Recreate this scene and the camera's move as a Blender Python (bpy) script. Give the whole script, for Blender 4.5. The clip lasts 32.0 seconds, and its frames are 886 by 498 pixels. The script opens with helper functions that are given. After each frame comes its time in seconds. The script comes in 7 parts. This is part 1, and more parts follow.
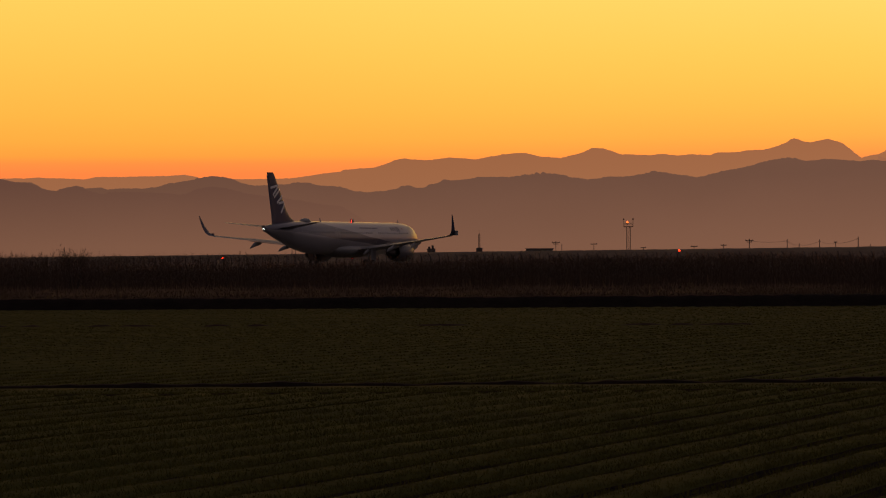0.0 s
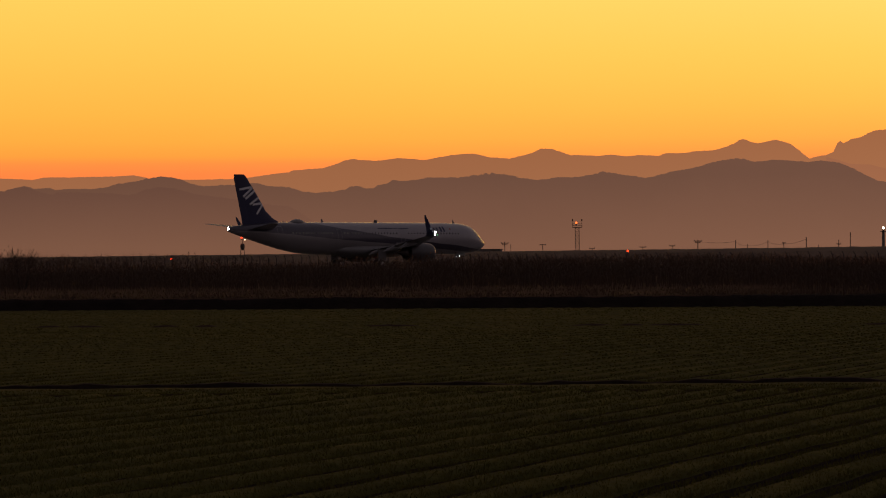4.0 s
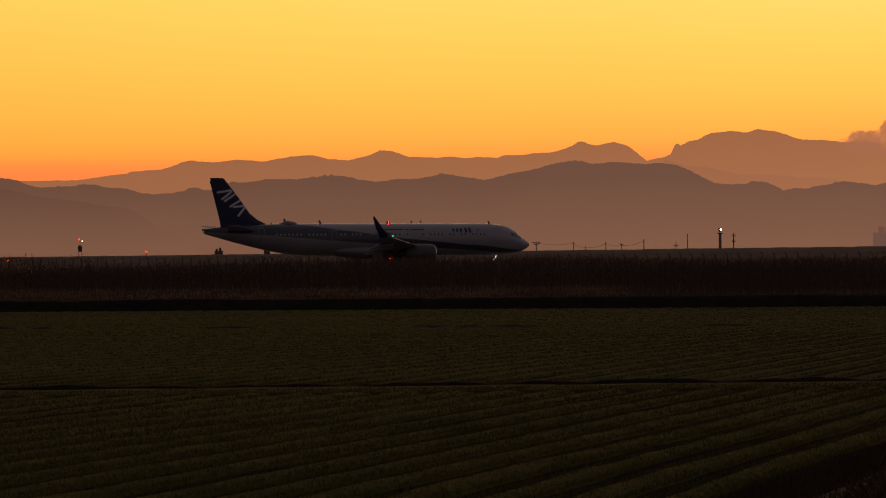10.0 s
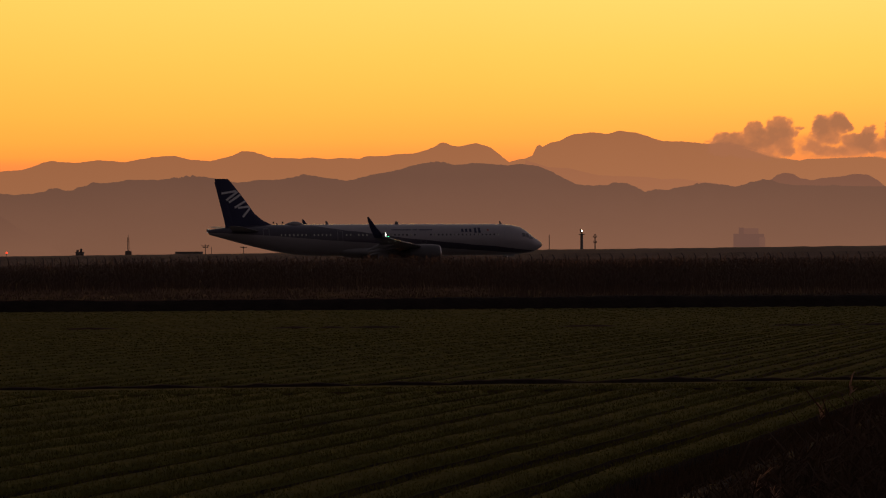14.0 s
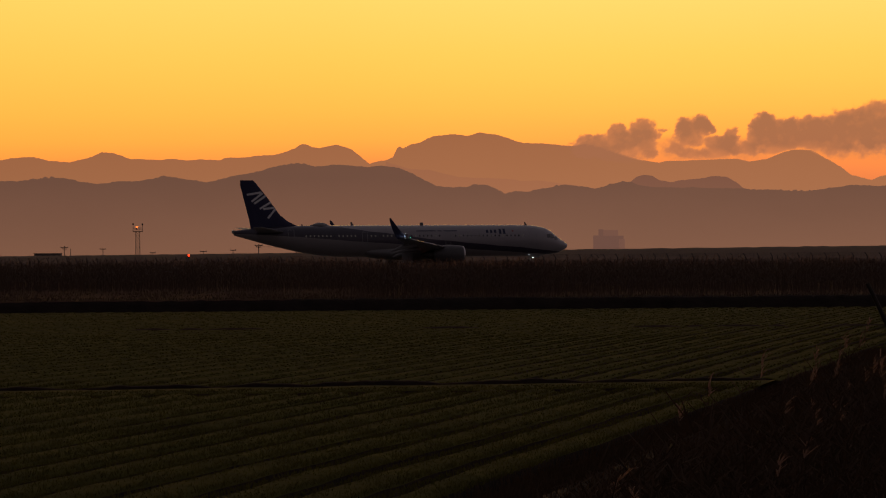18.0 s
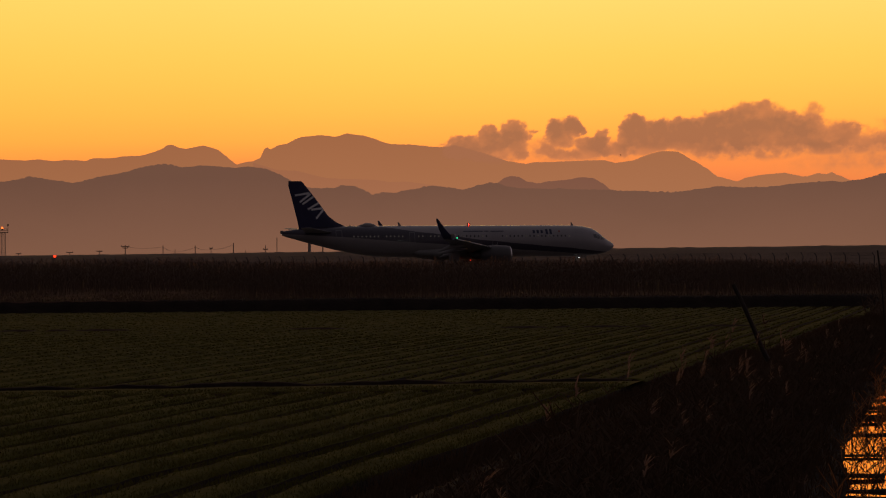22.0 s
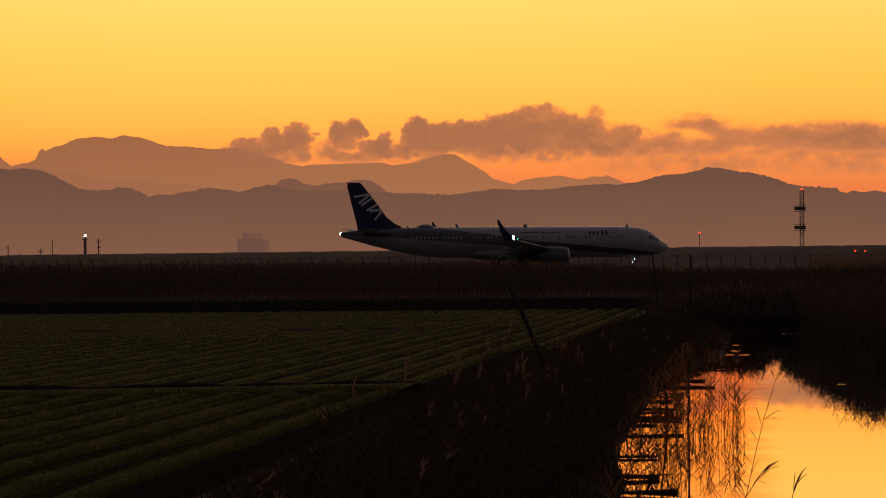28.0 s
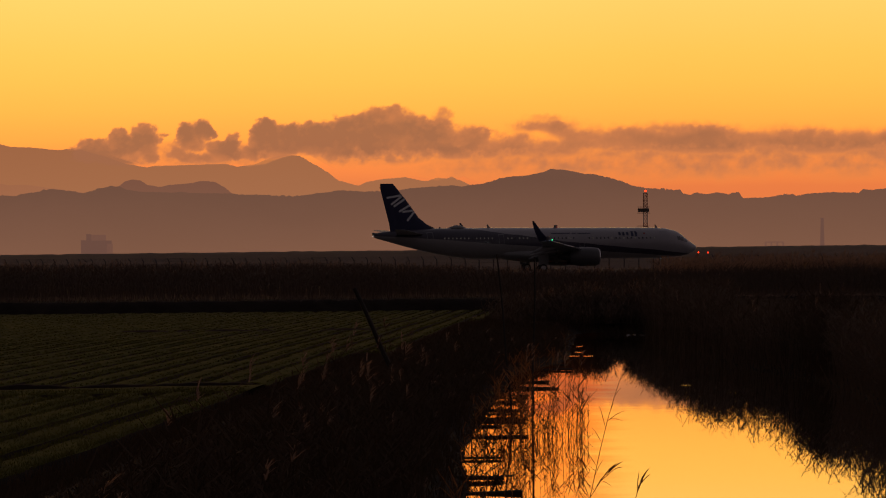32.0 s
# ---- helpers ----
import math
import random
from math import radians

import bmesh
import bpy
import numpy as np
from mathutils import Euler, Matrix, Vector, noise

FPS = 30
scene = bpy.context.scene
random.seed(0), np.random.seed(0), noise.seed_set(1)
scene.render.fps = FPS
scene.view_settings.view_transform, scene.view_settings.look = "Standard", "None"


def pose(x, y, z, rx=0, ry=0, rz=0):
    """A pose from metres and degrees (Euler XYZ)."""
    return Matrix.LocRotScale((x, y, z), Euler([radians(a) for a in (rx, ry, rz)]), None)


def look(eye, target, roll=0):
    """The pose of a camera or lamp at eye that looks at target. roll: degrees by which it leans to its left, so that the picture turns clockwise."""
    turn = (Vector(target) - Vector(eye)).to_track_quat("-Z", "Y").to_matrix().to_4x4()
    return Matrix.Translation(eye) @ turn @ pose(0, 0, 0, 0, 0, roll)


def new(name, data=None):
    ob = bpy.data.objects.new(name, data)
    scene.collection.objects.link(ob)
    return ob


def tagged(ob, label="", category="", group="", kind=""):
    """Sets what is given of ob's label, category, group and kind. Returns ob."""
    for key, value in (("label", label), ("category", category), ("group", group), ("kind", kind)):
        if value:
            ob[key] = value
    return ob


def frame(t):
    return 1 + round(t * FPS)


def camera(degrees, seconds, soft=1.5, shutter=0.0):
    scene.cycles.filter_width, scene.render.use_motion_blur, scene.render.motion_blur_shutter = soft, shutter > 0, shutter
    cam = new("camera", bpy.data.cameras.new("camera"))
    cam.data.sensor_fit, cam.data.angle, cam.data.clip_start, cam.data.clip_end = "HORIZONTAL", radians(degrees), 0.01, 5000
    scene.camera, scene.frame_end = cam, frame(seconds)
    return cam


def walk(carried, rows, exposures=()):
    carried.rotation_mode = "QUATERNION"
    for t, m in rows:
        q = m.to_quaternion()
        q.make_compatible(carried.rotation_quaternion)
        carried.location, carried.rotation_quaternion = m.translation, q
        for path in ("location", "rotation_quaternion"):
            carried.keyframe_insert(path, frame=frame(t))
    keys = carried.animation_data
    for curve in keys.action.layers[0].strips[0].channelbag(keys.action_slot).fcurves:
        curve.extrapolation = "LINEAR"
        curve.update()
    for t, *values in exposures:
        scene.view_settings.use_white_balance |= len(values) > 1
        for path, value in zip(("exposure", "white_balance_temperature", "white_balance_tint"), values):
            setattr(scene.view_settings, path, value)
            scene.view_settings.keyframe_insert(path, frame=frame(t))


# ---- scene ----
EYE = (0.0, 0.0, 0.85)
cam = camera(16.225, 32.0, 1.15)

# seconds, bearing and tilt in degrees: a tripod head that follows the aircraft
CAMERA_ROWS = [(0.0, -21.300, 0.216), (0.5, -21.225, 0.218), (1.0, -21.123, 0.222), (1.5, -21.012, 0.219), (2.0, -20.874, 0.218),
    (2.5, -20.739, 0.219), (3.0, -20.611, 0.218), (3.5, -20.504, 0.220), (4.5, -20.185, 0.224), (5.5, -19.807, 0.228), (6.0, -19.578, 0.227),
    (6.5, -19.356, 0.225), (7.0, -19.141, 0.224), (7.5, -18.889, 0.228), (8.0, -18.600, 0.234), (8.5, -18.300, 0.234), (9.0, -17.995, 0.230),
    (9.5, -17.703, 0.231), (10.0, -17.389, 0.237), (10.5, -17.066, 0.237), (11.0, -16.751, 0.235), (11.5, -16.436, 0.239), (12.0, -16.142, 0.239),
    (12.5, -15.826, 0.242), (13.0, -15.527, 0.243), (13.5, -15.192, 0.242), (14.0, -14.848, 0.241), (14.5, -14.484, 0.244), (15.5, -13.809, 0.245),
    (16.5, -13.171, 0.246), (17.0, -12.884, 0.248), (17.5, -12.597, 0.249), (18.0, -12.276, 0.257), (18.5, -11.959, 0.254), (19.0, -11.650, 0.254),
    (19.5, -11.356, 0.257), (20.0, -11.068, 0.255), (20.5, -10.776, 0.258), (21.0, -10.469, 0.264), (21.5, -10.148, 0.263), (22.0, -9.832, 0.262),
    (22.5, -9.520, 0.265), (23.0, -9.205, 0.268), (23.5, -8.918, 0.272), (24.0, -8.576, 0.274), (24.5, -8.269, 0.274), (25.0, -7.901, 0.273),
    (25.5, -7.547, 0.276), (26.5, -6.788, 0.280), (27.5, -6.068, 0.283), (28.0, -5.724, 0.282), (28.5, -5.432, 0.281), (29.0, -5.124, 0.287),
    (29.5, -4.795, 0.288), (30.0, -4.426, 0.290), (30.5, -4.044, 0.290), (31.0, -3.661, 0.292), (31.5, -3.266, 0.295), (32.0, -2.863, 0.294)]


def aim(pan, tilt):
    a, e = radians(pan), radians(tilt)
    d = (math.sin(a) * math.cos(e), math.cos(a) * math.cos(e), math.sin(e))
    return look(EYE, (EYE[0] + 100 * d[0], EYE[1] + 100 * d[1], EYE[2] + 100 * d[2]), -0.33)


# the picture dims slightly towards the end
walk(cam, [(t, aim(pan, tilt)) for t, pan, tilt in CAMERA_ROWS], [(0.0, 0.0), (29.0, 0.0), (30.5, -0.03), (32.0, -0.08)])

# ---- world and light ----
world = bpy.data.worlds.new("dusk_sky")
scene.world = world
world.use_nodes = True
wn = world.node_tree.nodes
wl = world.node_tree.links
wn.clear()
w_out = wn.new("ShaderNodeOutputWorld")
w_bg = wn.new("ShaderNodeBackground")
w_tc = wn.new("ShaderNodeTexCoord")
w_sep = wn.new("ShaderNodeSeparateXYZ")
wl.new(w_tc.outputs["Generated"], w_sep.inputs[0])


def w_math(op, a, b=None, c=None):
    n = wn.new("ShaderNodeMath")
    n.operation = op
    for i, v in enumerate((a, b, c)):
        if v is None:
            continue
        if isinstance(v, (int, float)):
            n.inputs[i].default_value = v
        else:
            wl.new(v, n.inputs[i])
    return n.outputs[0]


def w_ramp(fac, stops):
    n = wn.new("ShaderNodeValToRGB")
    n.color_ramp.interpolation = "B_SPLINE" if len(stops) > 9 else "LINEAR"
    el = n.color_ramp.elements
    el[0].position, el[0].color = stops[0][0], (*stops[0][1], 1)
    el[1].position, el[1].color = stops[-1][0], (*stops[-1][1], 1)
    for p, c in stops[1:-1]:
        e = el.new(p)
        e.color = (*c, 1)
    wl.new(fac, n.inputs[0])
    return n.outputs[0]


def w_mix(fac, a, b, blend="MIX"):
    n = wn.new("ShaderNodeMix")
    n.data_type, n.blend_type = "RGBA", blend
    if isinstance(fac, (int, float)):
        n.inputs[0].default_value = fac
    else:
        wl.new(fac, n.inputs[0])
    for v, s in ((a, 6), (b, 7)):
        if isinstance(v, tuple):
            n.inputs[s].default_value = (*v, 1)
        else:
            wl.new(v, n.inputs[s])
    return n.outputs[2]


# the afterglow: bands by height, from the red rim of the horizon to yellow and on to a dim zenith
w_up = w_math("MAXIMUM", w_sep.outputs[2], 0.0)
w_height = w_math("MULTIPLY", w_up, 8.0)
glow_l = w_ramp(w_height, [(0.0, (0.86, 0.20, 0.05)), (0.225, (1.03, 0.235, 0.056)), (0.252, (1.14, 0.275, 0.055)), (0.272, (1.19, 0.345, 0.050)), (0.31, (1.31, 0.405, 0.054)), (0.38, (1.35, 0.465, 0.063)),
                          (0.524, (1.36, 0.545, 0.084)), (0.67, (1.36, 0.610, 0.108)), (1.0, (1.32, 0.66, 0.15))])
glow_r = w_ramp(w_height, [(0.0, (0.84, 0.20, 0.06)), (0.20, (0.88, 0.215, 0.06)), (0.26, (1.08, 0.27, 0.06)), (0.32, (1.32, 0.40, 0.062)), (0.40, (1.35, 0.50, 0.072)),
                          (0.47, (1.36, 0.56, 0.084)), (0.54, (1.36, 0.600, 0.098)), (0.68, (1.37, 0.665, 0.142)), (1.0, (1.32, 0.69, 0.18))])
w_side = w_math("MULTIPLY_ADD", w_sep.outputs[0], 3.2, 1.35)
w_side_c = wn.new("ShaderNodeClamp")
wl.new(w_side, w_side_c.inputs[0])
glow_l = w_mix(1.0, glow_l, (1.0, 1.045, 1.02), "MULTIPLY")
glow_r = w_mix(1.0, glow_r, (1.0, 1.022, 1.025), "MULTIPLY")
glow = w_mix(w_side_c.outputs[0], glow_l, glow_r)
# a little more yellow between the two
w_between = w_math("MULTIPLY", w_math("MULTIPLY", w_side_c.outputs[0], w_math("SUBTRACT", 1.0, w_side_c.outputs[0])), 0.17)
# and over the cloud bank
w_over = w_math("POWER", w_math("MULTIPLY", w_math("ADD", w_sep.outputs[0], 0.115), 7.5), 2.0)
w_over = w_math("MULTIPLY", w_math("MAXIMUM", w_math("SUBTRACT", 1.0, w_over), 0.0), 0.045)
w_between = w_math("ADD", w_between, w_over)
w_warm = wn.new("ShaderNodeCombineXYZ")
w_warm.inputs[0].default_value = 1.0
wl.new(w_math("ADD", w_between, 1.0), w_warm.inputs[1])
wl.new(w_math("MULTIPLY_ADD", w_between, 1.8, 1.0), w_warm.inputs[2])
glow = w_mix(1.0, glow, w_warm.outputs[0], "MULTIPLY")
# the glow fades with height and away from the west
w_fade = w_ramp(w_up, [(0.0, (1, 1, 1)), (0.13, (1, 1, 1)), (0.22, (0.35, 0.35, 0.35)), (0.42, (0.05, 0.05, 0.05)), (1.0, (0, 0, 0))])
w_west = w_math("MULTIPLY_ADD", w_sep.outputs[1], 0.75, 0.25)
w_west = w_math("ADD", w_west, w_math("MULTIPLY", w_sep.outputs[0], -0.20))
w_west_c = wn.new("ShaderNodeMapRange")
w_west_c.interpolation_type = "SMOOTHSTEP"
w_west_c.inputs[1].default_value, w_west_c.inputs[2].default_value = 0.84, 0.955
wl.new(w_west, w_west_c.inputs[0])
w_amount = w_math("MULTIPLY", w_fade, w_west_c.outputs[0])
# the rest of the dome: pink belt over the eastern horizon, dim overhead, with a little scattered blue
w_sky = wn.new("ShaderNodeTexSky")
w_sky.sky_type = "NISHITA"
w_sky.sun_disc = False
w_sky.sun_elevation = radians(1.0)
w_sky.sun_rotation = radians(-26)
w_sky.dust_density = 3.0
w_belt = w_ramp(w_up, [(0.0, (0.109, 0.081, 0.085)), (0.22, (0.118, 0.090, 0.098)), (0.45, (0.107, 0.086, 0.097)), (0.75, (0.092, 0.078, 0.090)), (1.0, (0.081, 0.071, 0.084))])
w_east = w_math("ADD", w_math("MULTIPLY_ADD", w_sep.outputs[0], 0.26, 0.90), w_math("MULTIPLY", w_sep.outputs[1], 0.64))
w_east = w_math("MINIMUM", w_math("MAXIMUM", w_east, 0.24), 1.7)
w_east_c = wn.new("ShaderNodeCombineXYZ")
for k in range(3):
    wl.new(w_east, w_east_c.inputs[k])
w_belt = w_mix(1.0, w_belt, w_east_c.outputs[0], "MULTIPLY")
w_blue = w_mix(1.0, w_sky.outputs[0], (0.004, 0.0036, 0.0042), "MULTIPLY")
w_dome = w_mix(1.0, w_belt, w_blue, "ADD")
wl.new(w_mix(w_amount, w_dome, glow), w_bg.inputs[0])
w_bg.inputs[1].default_value = 1.0
wl.new(w_bg.outputs[0], w_out.inputs[0])

# ---- materials ----
MATS = {}


def nodes_of(name):
    m = bpy.data.materials.new(name)
    m.use_nodes = True
    m.node_tree.nodes.clear()
    MATS[name] = m
    return m, m.node_tree.nodes, m.node_tree.links


def mat(name, color, rough=0.7, metal=0.0, vary=0.25, scale=3.0, bump=0.0, bump_scale=20.0, color2=None, coat=0.0, island=False, spec=0.5, thin=0.0):
    """Principled surface with two scales of colour variation and fine relief."""
    if name in MATS:
        return MATS[name]
    m, n, l = nodes_of(name)
    out = n.new("ShaderNodeOutputMaterial")
    b = n.new("ShaderNodeBsdfPrincipled")
    l.new(b.outputs[0], out.inputs[0])
    tc = n.new("ShaderNodeTexCoord")
    n1 = n.new("ShaderNodeTexNoise")
    n1.inputs["Scale"].default_value, n1.inputs["Detail"].default_value = scale, 5
    l.new(tc.outputs["Object"], n1.inputs["Vector"])
    n2 = n.new("ShaderNodeTexNoise")
    n2.inputs["Scale"].default_value, n2.inputs["Detail"].default_value = scale * 9.0, 3
    l.new(tc.outputs["Object"], n2.inputs["Vector"])
    add = n.new("ShaderNodeMath")
    add.operation = "MULTIPLY_ADD"
    l.new(n2.outputs[0], add.inputs[0])
    add.inputs[1].default_value = 0.4
    l.new(n1.outputs[0], add.inputs[2])
    fac = add.outputs[0]
    if island:
        geo = n.new("ShaderNodeNewGeometry")
        a2 = n.new("ShaderNodeMath")
        a2.operation = "MULTIPLY_ADD"
        l.new(geo.outputs["Random Per Island"], a2.inputs[0])
        a2.inputs[1].default_value = 0.6
        l.new(fac, a2.inputs[2])
        fac = a2.outputs[0]
    mr = n.new("ShaderNodeMapRange")
    mr.inputs[1].default_value, mr.inputs[2].default_value = (0.45, 1.35) if island else (0.4, 1.0)
    l.new(fac, mr.inputs[0])
    mx = n.new("ShaderNodeMix")
    mx.data_type = "RGBA"
    l.new(mr.outputs[0], mx.inputs[0])
    c2 = color2 or tuple(c * (1 + vary) for c in color)
    mx.inputs[6].default_value = (*(tuple(c * (1 - vary) for c in color) if not color2 else color), 1)
    mx.inputs[7].default_value = (*c2, 1)
    l.new(mx.outputs[2], b.inputs["Base Color"])
    b.inputs["Roughness"].default_value = rough
    b.inputs["Metallic"].default_value = metal
    b.inputs["Specular IOR Level"].default_value = spec
    b.inputs["Coat Weight"].default_value = coat
    b.inputs["Coat Roughness"].default_value = 0.12
    if thin:
        tr = n.new("ShaderNodeBsdfTranslucent")
        l.new(mx.outputs[2], tr.inputs[0])
        ms = n.new("ShaderNodeMixShader")
        ms.inputs[0].default_value = thin
        l.new(b.outputs[0], ms.inputs[1])
        l.new(tr.outputs[0], ms.inputs[2])
        l.new(ms.outputs[0], out.inputs[0])
    if bump:
        nb = n.new("ShaderNodeTexNoise")
        nb.inputs["Scale"].default_value, nb.inputs["Detail"].default_value = bump_scale, 4
        l.new(tc.outputs["Object"], nb.inputs["Vector"])
        bp = n.new("ShaderNodeBump")
        bp.inputs["Strength"].default_value, bp.inputs["Distance"].default_value = 1.0, bump
        l.new(nb.outputs[0], bp.inputs["Height"])
        l.new(bp.outputs[0], b.inputs["Normal"])
    return m


def glow_mat(name, color, strength):
    if name in MATS:
        return MATS[name]
    m, n, l = nodes_of(name)
    out = n.new("ShaderNodeOutputMaterial")
    e = n.new("ShaderNodeEmission")
    e.inputs[0].default_value, e.inputs[1].default_value = (*color, 1), strength
    l.new(e.outputs[0], out.inputs[0])
    return m


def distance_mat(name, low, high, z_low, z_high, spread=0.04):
    """Far hills: air light painted as a glow, grading from misty foot to ridge."""
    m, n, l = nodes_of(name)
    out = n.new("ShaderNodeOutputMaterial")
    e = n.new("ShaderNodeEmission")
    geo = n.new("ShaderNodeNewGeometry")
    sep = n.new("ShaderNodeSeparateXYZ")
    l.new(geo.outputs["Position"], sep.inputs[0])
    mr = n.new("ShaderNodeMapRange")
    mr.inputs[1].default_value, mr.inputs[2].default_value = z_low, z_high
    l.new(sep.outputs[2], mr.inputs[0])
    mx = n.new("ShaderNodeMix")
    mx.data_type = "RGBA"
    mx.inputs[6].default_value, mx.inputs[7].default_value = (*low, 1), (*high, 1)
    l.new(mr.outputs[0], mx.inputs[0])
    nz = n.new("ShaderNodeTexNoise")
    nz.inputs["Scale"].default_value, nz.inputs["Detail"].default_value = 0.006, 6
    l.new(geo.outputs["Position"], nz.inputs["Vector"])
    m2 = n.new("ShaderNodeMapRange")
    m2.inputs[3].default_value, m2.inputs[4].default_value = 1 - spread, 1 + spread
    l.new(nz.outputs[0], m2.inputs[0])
    # the painted glow dims a little towards the south
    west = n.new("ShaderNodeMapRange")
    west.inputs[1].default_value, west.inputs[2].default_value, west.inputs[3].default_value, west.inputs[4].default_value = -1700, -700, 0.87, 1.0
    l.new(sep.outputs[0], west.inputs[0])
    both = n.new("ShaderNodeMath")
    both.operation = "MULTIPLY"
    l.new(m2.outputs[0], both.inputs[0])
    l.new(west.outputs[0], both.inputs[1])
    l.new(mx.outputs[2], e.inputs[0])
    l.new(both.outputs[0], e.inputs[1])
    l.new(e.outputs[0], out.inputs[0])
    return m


# copy of the soil, darkened for the shade inside the furrows
shaded_furrow_soil = mat("shaded_furrow_soil", (0.0150, 0.0108, 0.0070), 0.95, vary=0.4, scale=0.8, bump=0.04, bump_scale=6, spec=0.1)
soil = mat("soil", (0.024, 0.0165, 0.012), 0.95, vary=0.4, scale=0.8, bump=0.04, bump_scale=6, spec=0.1)
crop = mat("crop_bed", (0.028, 0.030, 0.006), 0.95, scale=0.9, bump=0.03, bump_scale=5, color2=(0.090, 0.090, 0.016), spec=0.05)
sprout_mat = mat("sprouts", (0.036, 0.041, 0.010), 0.8, scale=0.35, island=True, color2=(0.086, 0.084, 0.021), spec=0.05, thin=0.5)
dry_grass = mat("dry_grass", (0.115, 0.058, 0.036), 0.95, scale=0.25, bump=0.08, bump_scale=4, color2=(0.040, 0.024, 0.016), spec=0.05)
turf = mat("airfield_turf", (0.185, 0.138, 0.11), 0.95, vary=0.22, scale=0.05, bump=0.05, bump_scale=3, spec=0.05)
asphalt = mat("asphalt", (0.10, 0.096, 0.094), 0.65, scale=0.4, bump=0.004, bump_scale=40)
reed_far = mat("reed_far", (0.088, 0.063, 0.050), 0.9, scale=0.06, island=True, color2=(0.118, 0.084, 0.064), spec=0.1, thin=0.2)
reed_dark = mat("reed", (0.064, 0.042, 0.026), 0.9, scale=0.5, island=True, color2=(0.080, 0.053, 0.034), spec=0.05, thin=0.2)
reed_brown = mat("brown_reed", (0.092, 0.061, 0.042), 0.85, scale=0.5, island=True, color2=(0.130, 0.087, 0.058), spec=0.2, thin=0.2)
# redder, paler reed: the backlight is put into its colour
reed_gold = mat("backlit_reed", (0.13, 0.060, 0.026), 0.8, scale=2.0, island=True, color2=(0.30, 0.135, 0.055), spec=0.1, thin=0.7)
plume_mat = mat("reed_plume", (0.14, 0.085, 0.060), 0.9, scale=1.0, island=True, color2=(0.33, 0.21, 0.155), spec=0.1, thin=0.75)
steel = mat("galvanised_steel", (0.22, 0.21, 0.20), 0.5, 0.6, scale=2.0)
dark_steel = mat("dark_steel", (0.06, 0.05, 0.05), 0.6, 0.4, scale=2.0)
wood_old = mat("weathered_timber", (0.034, 0.025, 0.018), 0.85, vary=0.35, scale=6.0, bump=0.01, bump_scale=30)
# far steelwork, paled and browned: the haze is put into its colour
grey_steel = mat("hazed_grey_steel", (0.17, 0.135, 0.115), 0.8, 0.0, scale=2.0)
concrete = mat("concrete", (0.28, 0.26, 0.24), 0.9, scale=0.6, bump=0.01)
paint_red = mat("red_paint", (0.35, 0.05, 0.03), 0.6, scale=2.0)
paint_white = mat("white_paint", (0.62, 0.60, 0.57), 0.55, scale=2.0)

# ---- mesh helpers ----


def mesh_ob(name, verts, faces, material, smooth=False, parent=None, label=""):
    me = bpy.data.meshes.new(name)
    me.from_pydata([tuple(v) for v in verts], [], [tuple(f) for f in faces])
    if smooth:
        me.polygons.foreach_set("use_smooth", [True] * len(me.polygons))
    for mm in (material if isinstance(material, (list, tuple)) else [material]):
        me.materials.append(mm)
    ob = new(name, me)
    if parent is not None:
        ob.parent = parent
    if label:
        tagged(ob, label)
    return ob


def part(name, bm, material, parent, label="", smooth=False):
    me = bpy.data.meshes.new(name)
    if smooth:
        # edges sharper than 40 degrees stay creased
        for e in bm.edges:
            e.smooth = not e.is_manifold or e.calc_face_angle(0.0) < 0.7
    bm.to_mesh(me)
    bm.free()
    if smooth:
        me.polygons.foreach_set("use_smooth", [True] * len(me.polygons))
    me.materials.append(material)
    ob = new(name, me)
    ob.parent = parent
    if label:
        tagged(ob, label)
    return ob


def empty(name, label, category, group="", at=None):
    ob = new(name)
    if at is not None:
        ob.matrix_basis = at
    return tagged(ob, label, category, group)


def bm_box(bm, lo, hi, m=None):
    """A box with chamfered upright edges between two corners."""
    (x0, y0, z0), (x1, y1, z1) = lo, hi
    c = 0.12 * min(x1 - x0, y1 - y0)
    ring = [(x0 + c, y0), (x1 - c, y0), (x1, y0 + c), (x1, y1 - c), (x1 - c, y1), (x0 + c, y1), (x0, y1 - c), (x0, y0 + c)]
    vs = [[bm.verts.new((x, y, z)) for x, y in ring] for z in (z0, z1)]
    bm.faces.new(vs[0][::-1])
    bm.faces.new(vs[1])
    for i in range(8):
        j = (i + 1) % 8
        bm.faces.new((vs[0][i], vs[0][j], vs[1][j], vs[1][i]))
    if m is not None:
        bmesh.ops.transform(bm, matrix=m, verts=[v for r in vs for v in r])


def bm_rod(bm, a, b, r0, r1=None, seg=6):
    """A tapered rod from a to b."""
    a, b = Vector(a), Vector(b)
    r1 = r0 if r1 is None else r1
    d = (b - a).normalized()
    u = d.orthogonal().normalized()
    v = d.cross(u)
    rings = []
    for c, r in ((a, r0), (b, r1)):
        rings.append([bm.verts.new(c + r * (math.cos(2 * math.pi * k / seg) * u + math.sin(2 * math.pi * k / seg) * v)) for k in range(seg)])
    for k in range(seg):
        bm.faces.new((rings[0][k], rings[0][(k + 1) % seg], rings[1][(k + 1) % seg], rings[1][k]))
    bm.faces.new(rings[0][::-1])
    bm.faces.new(rings[1])


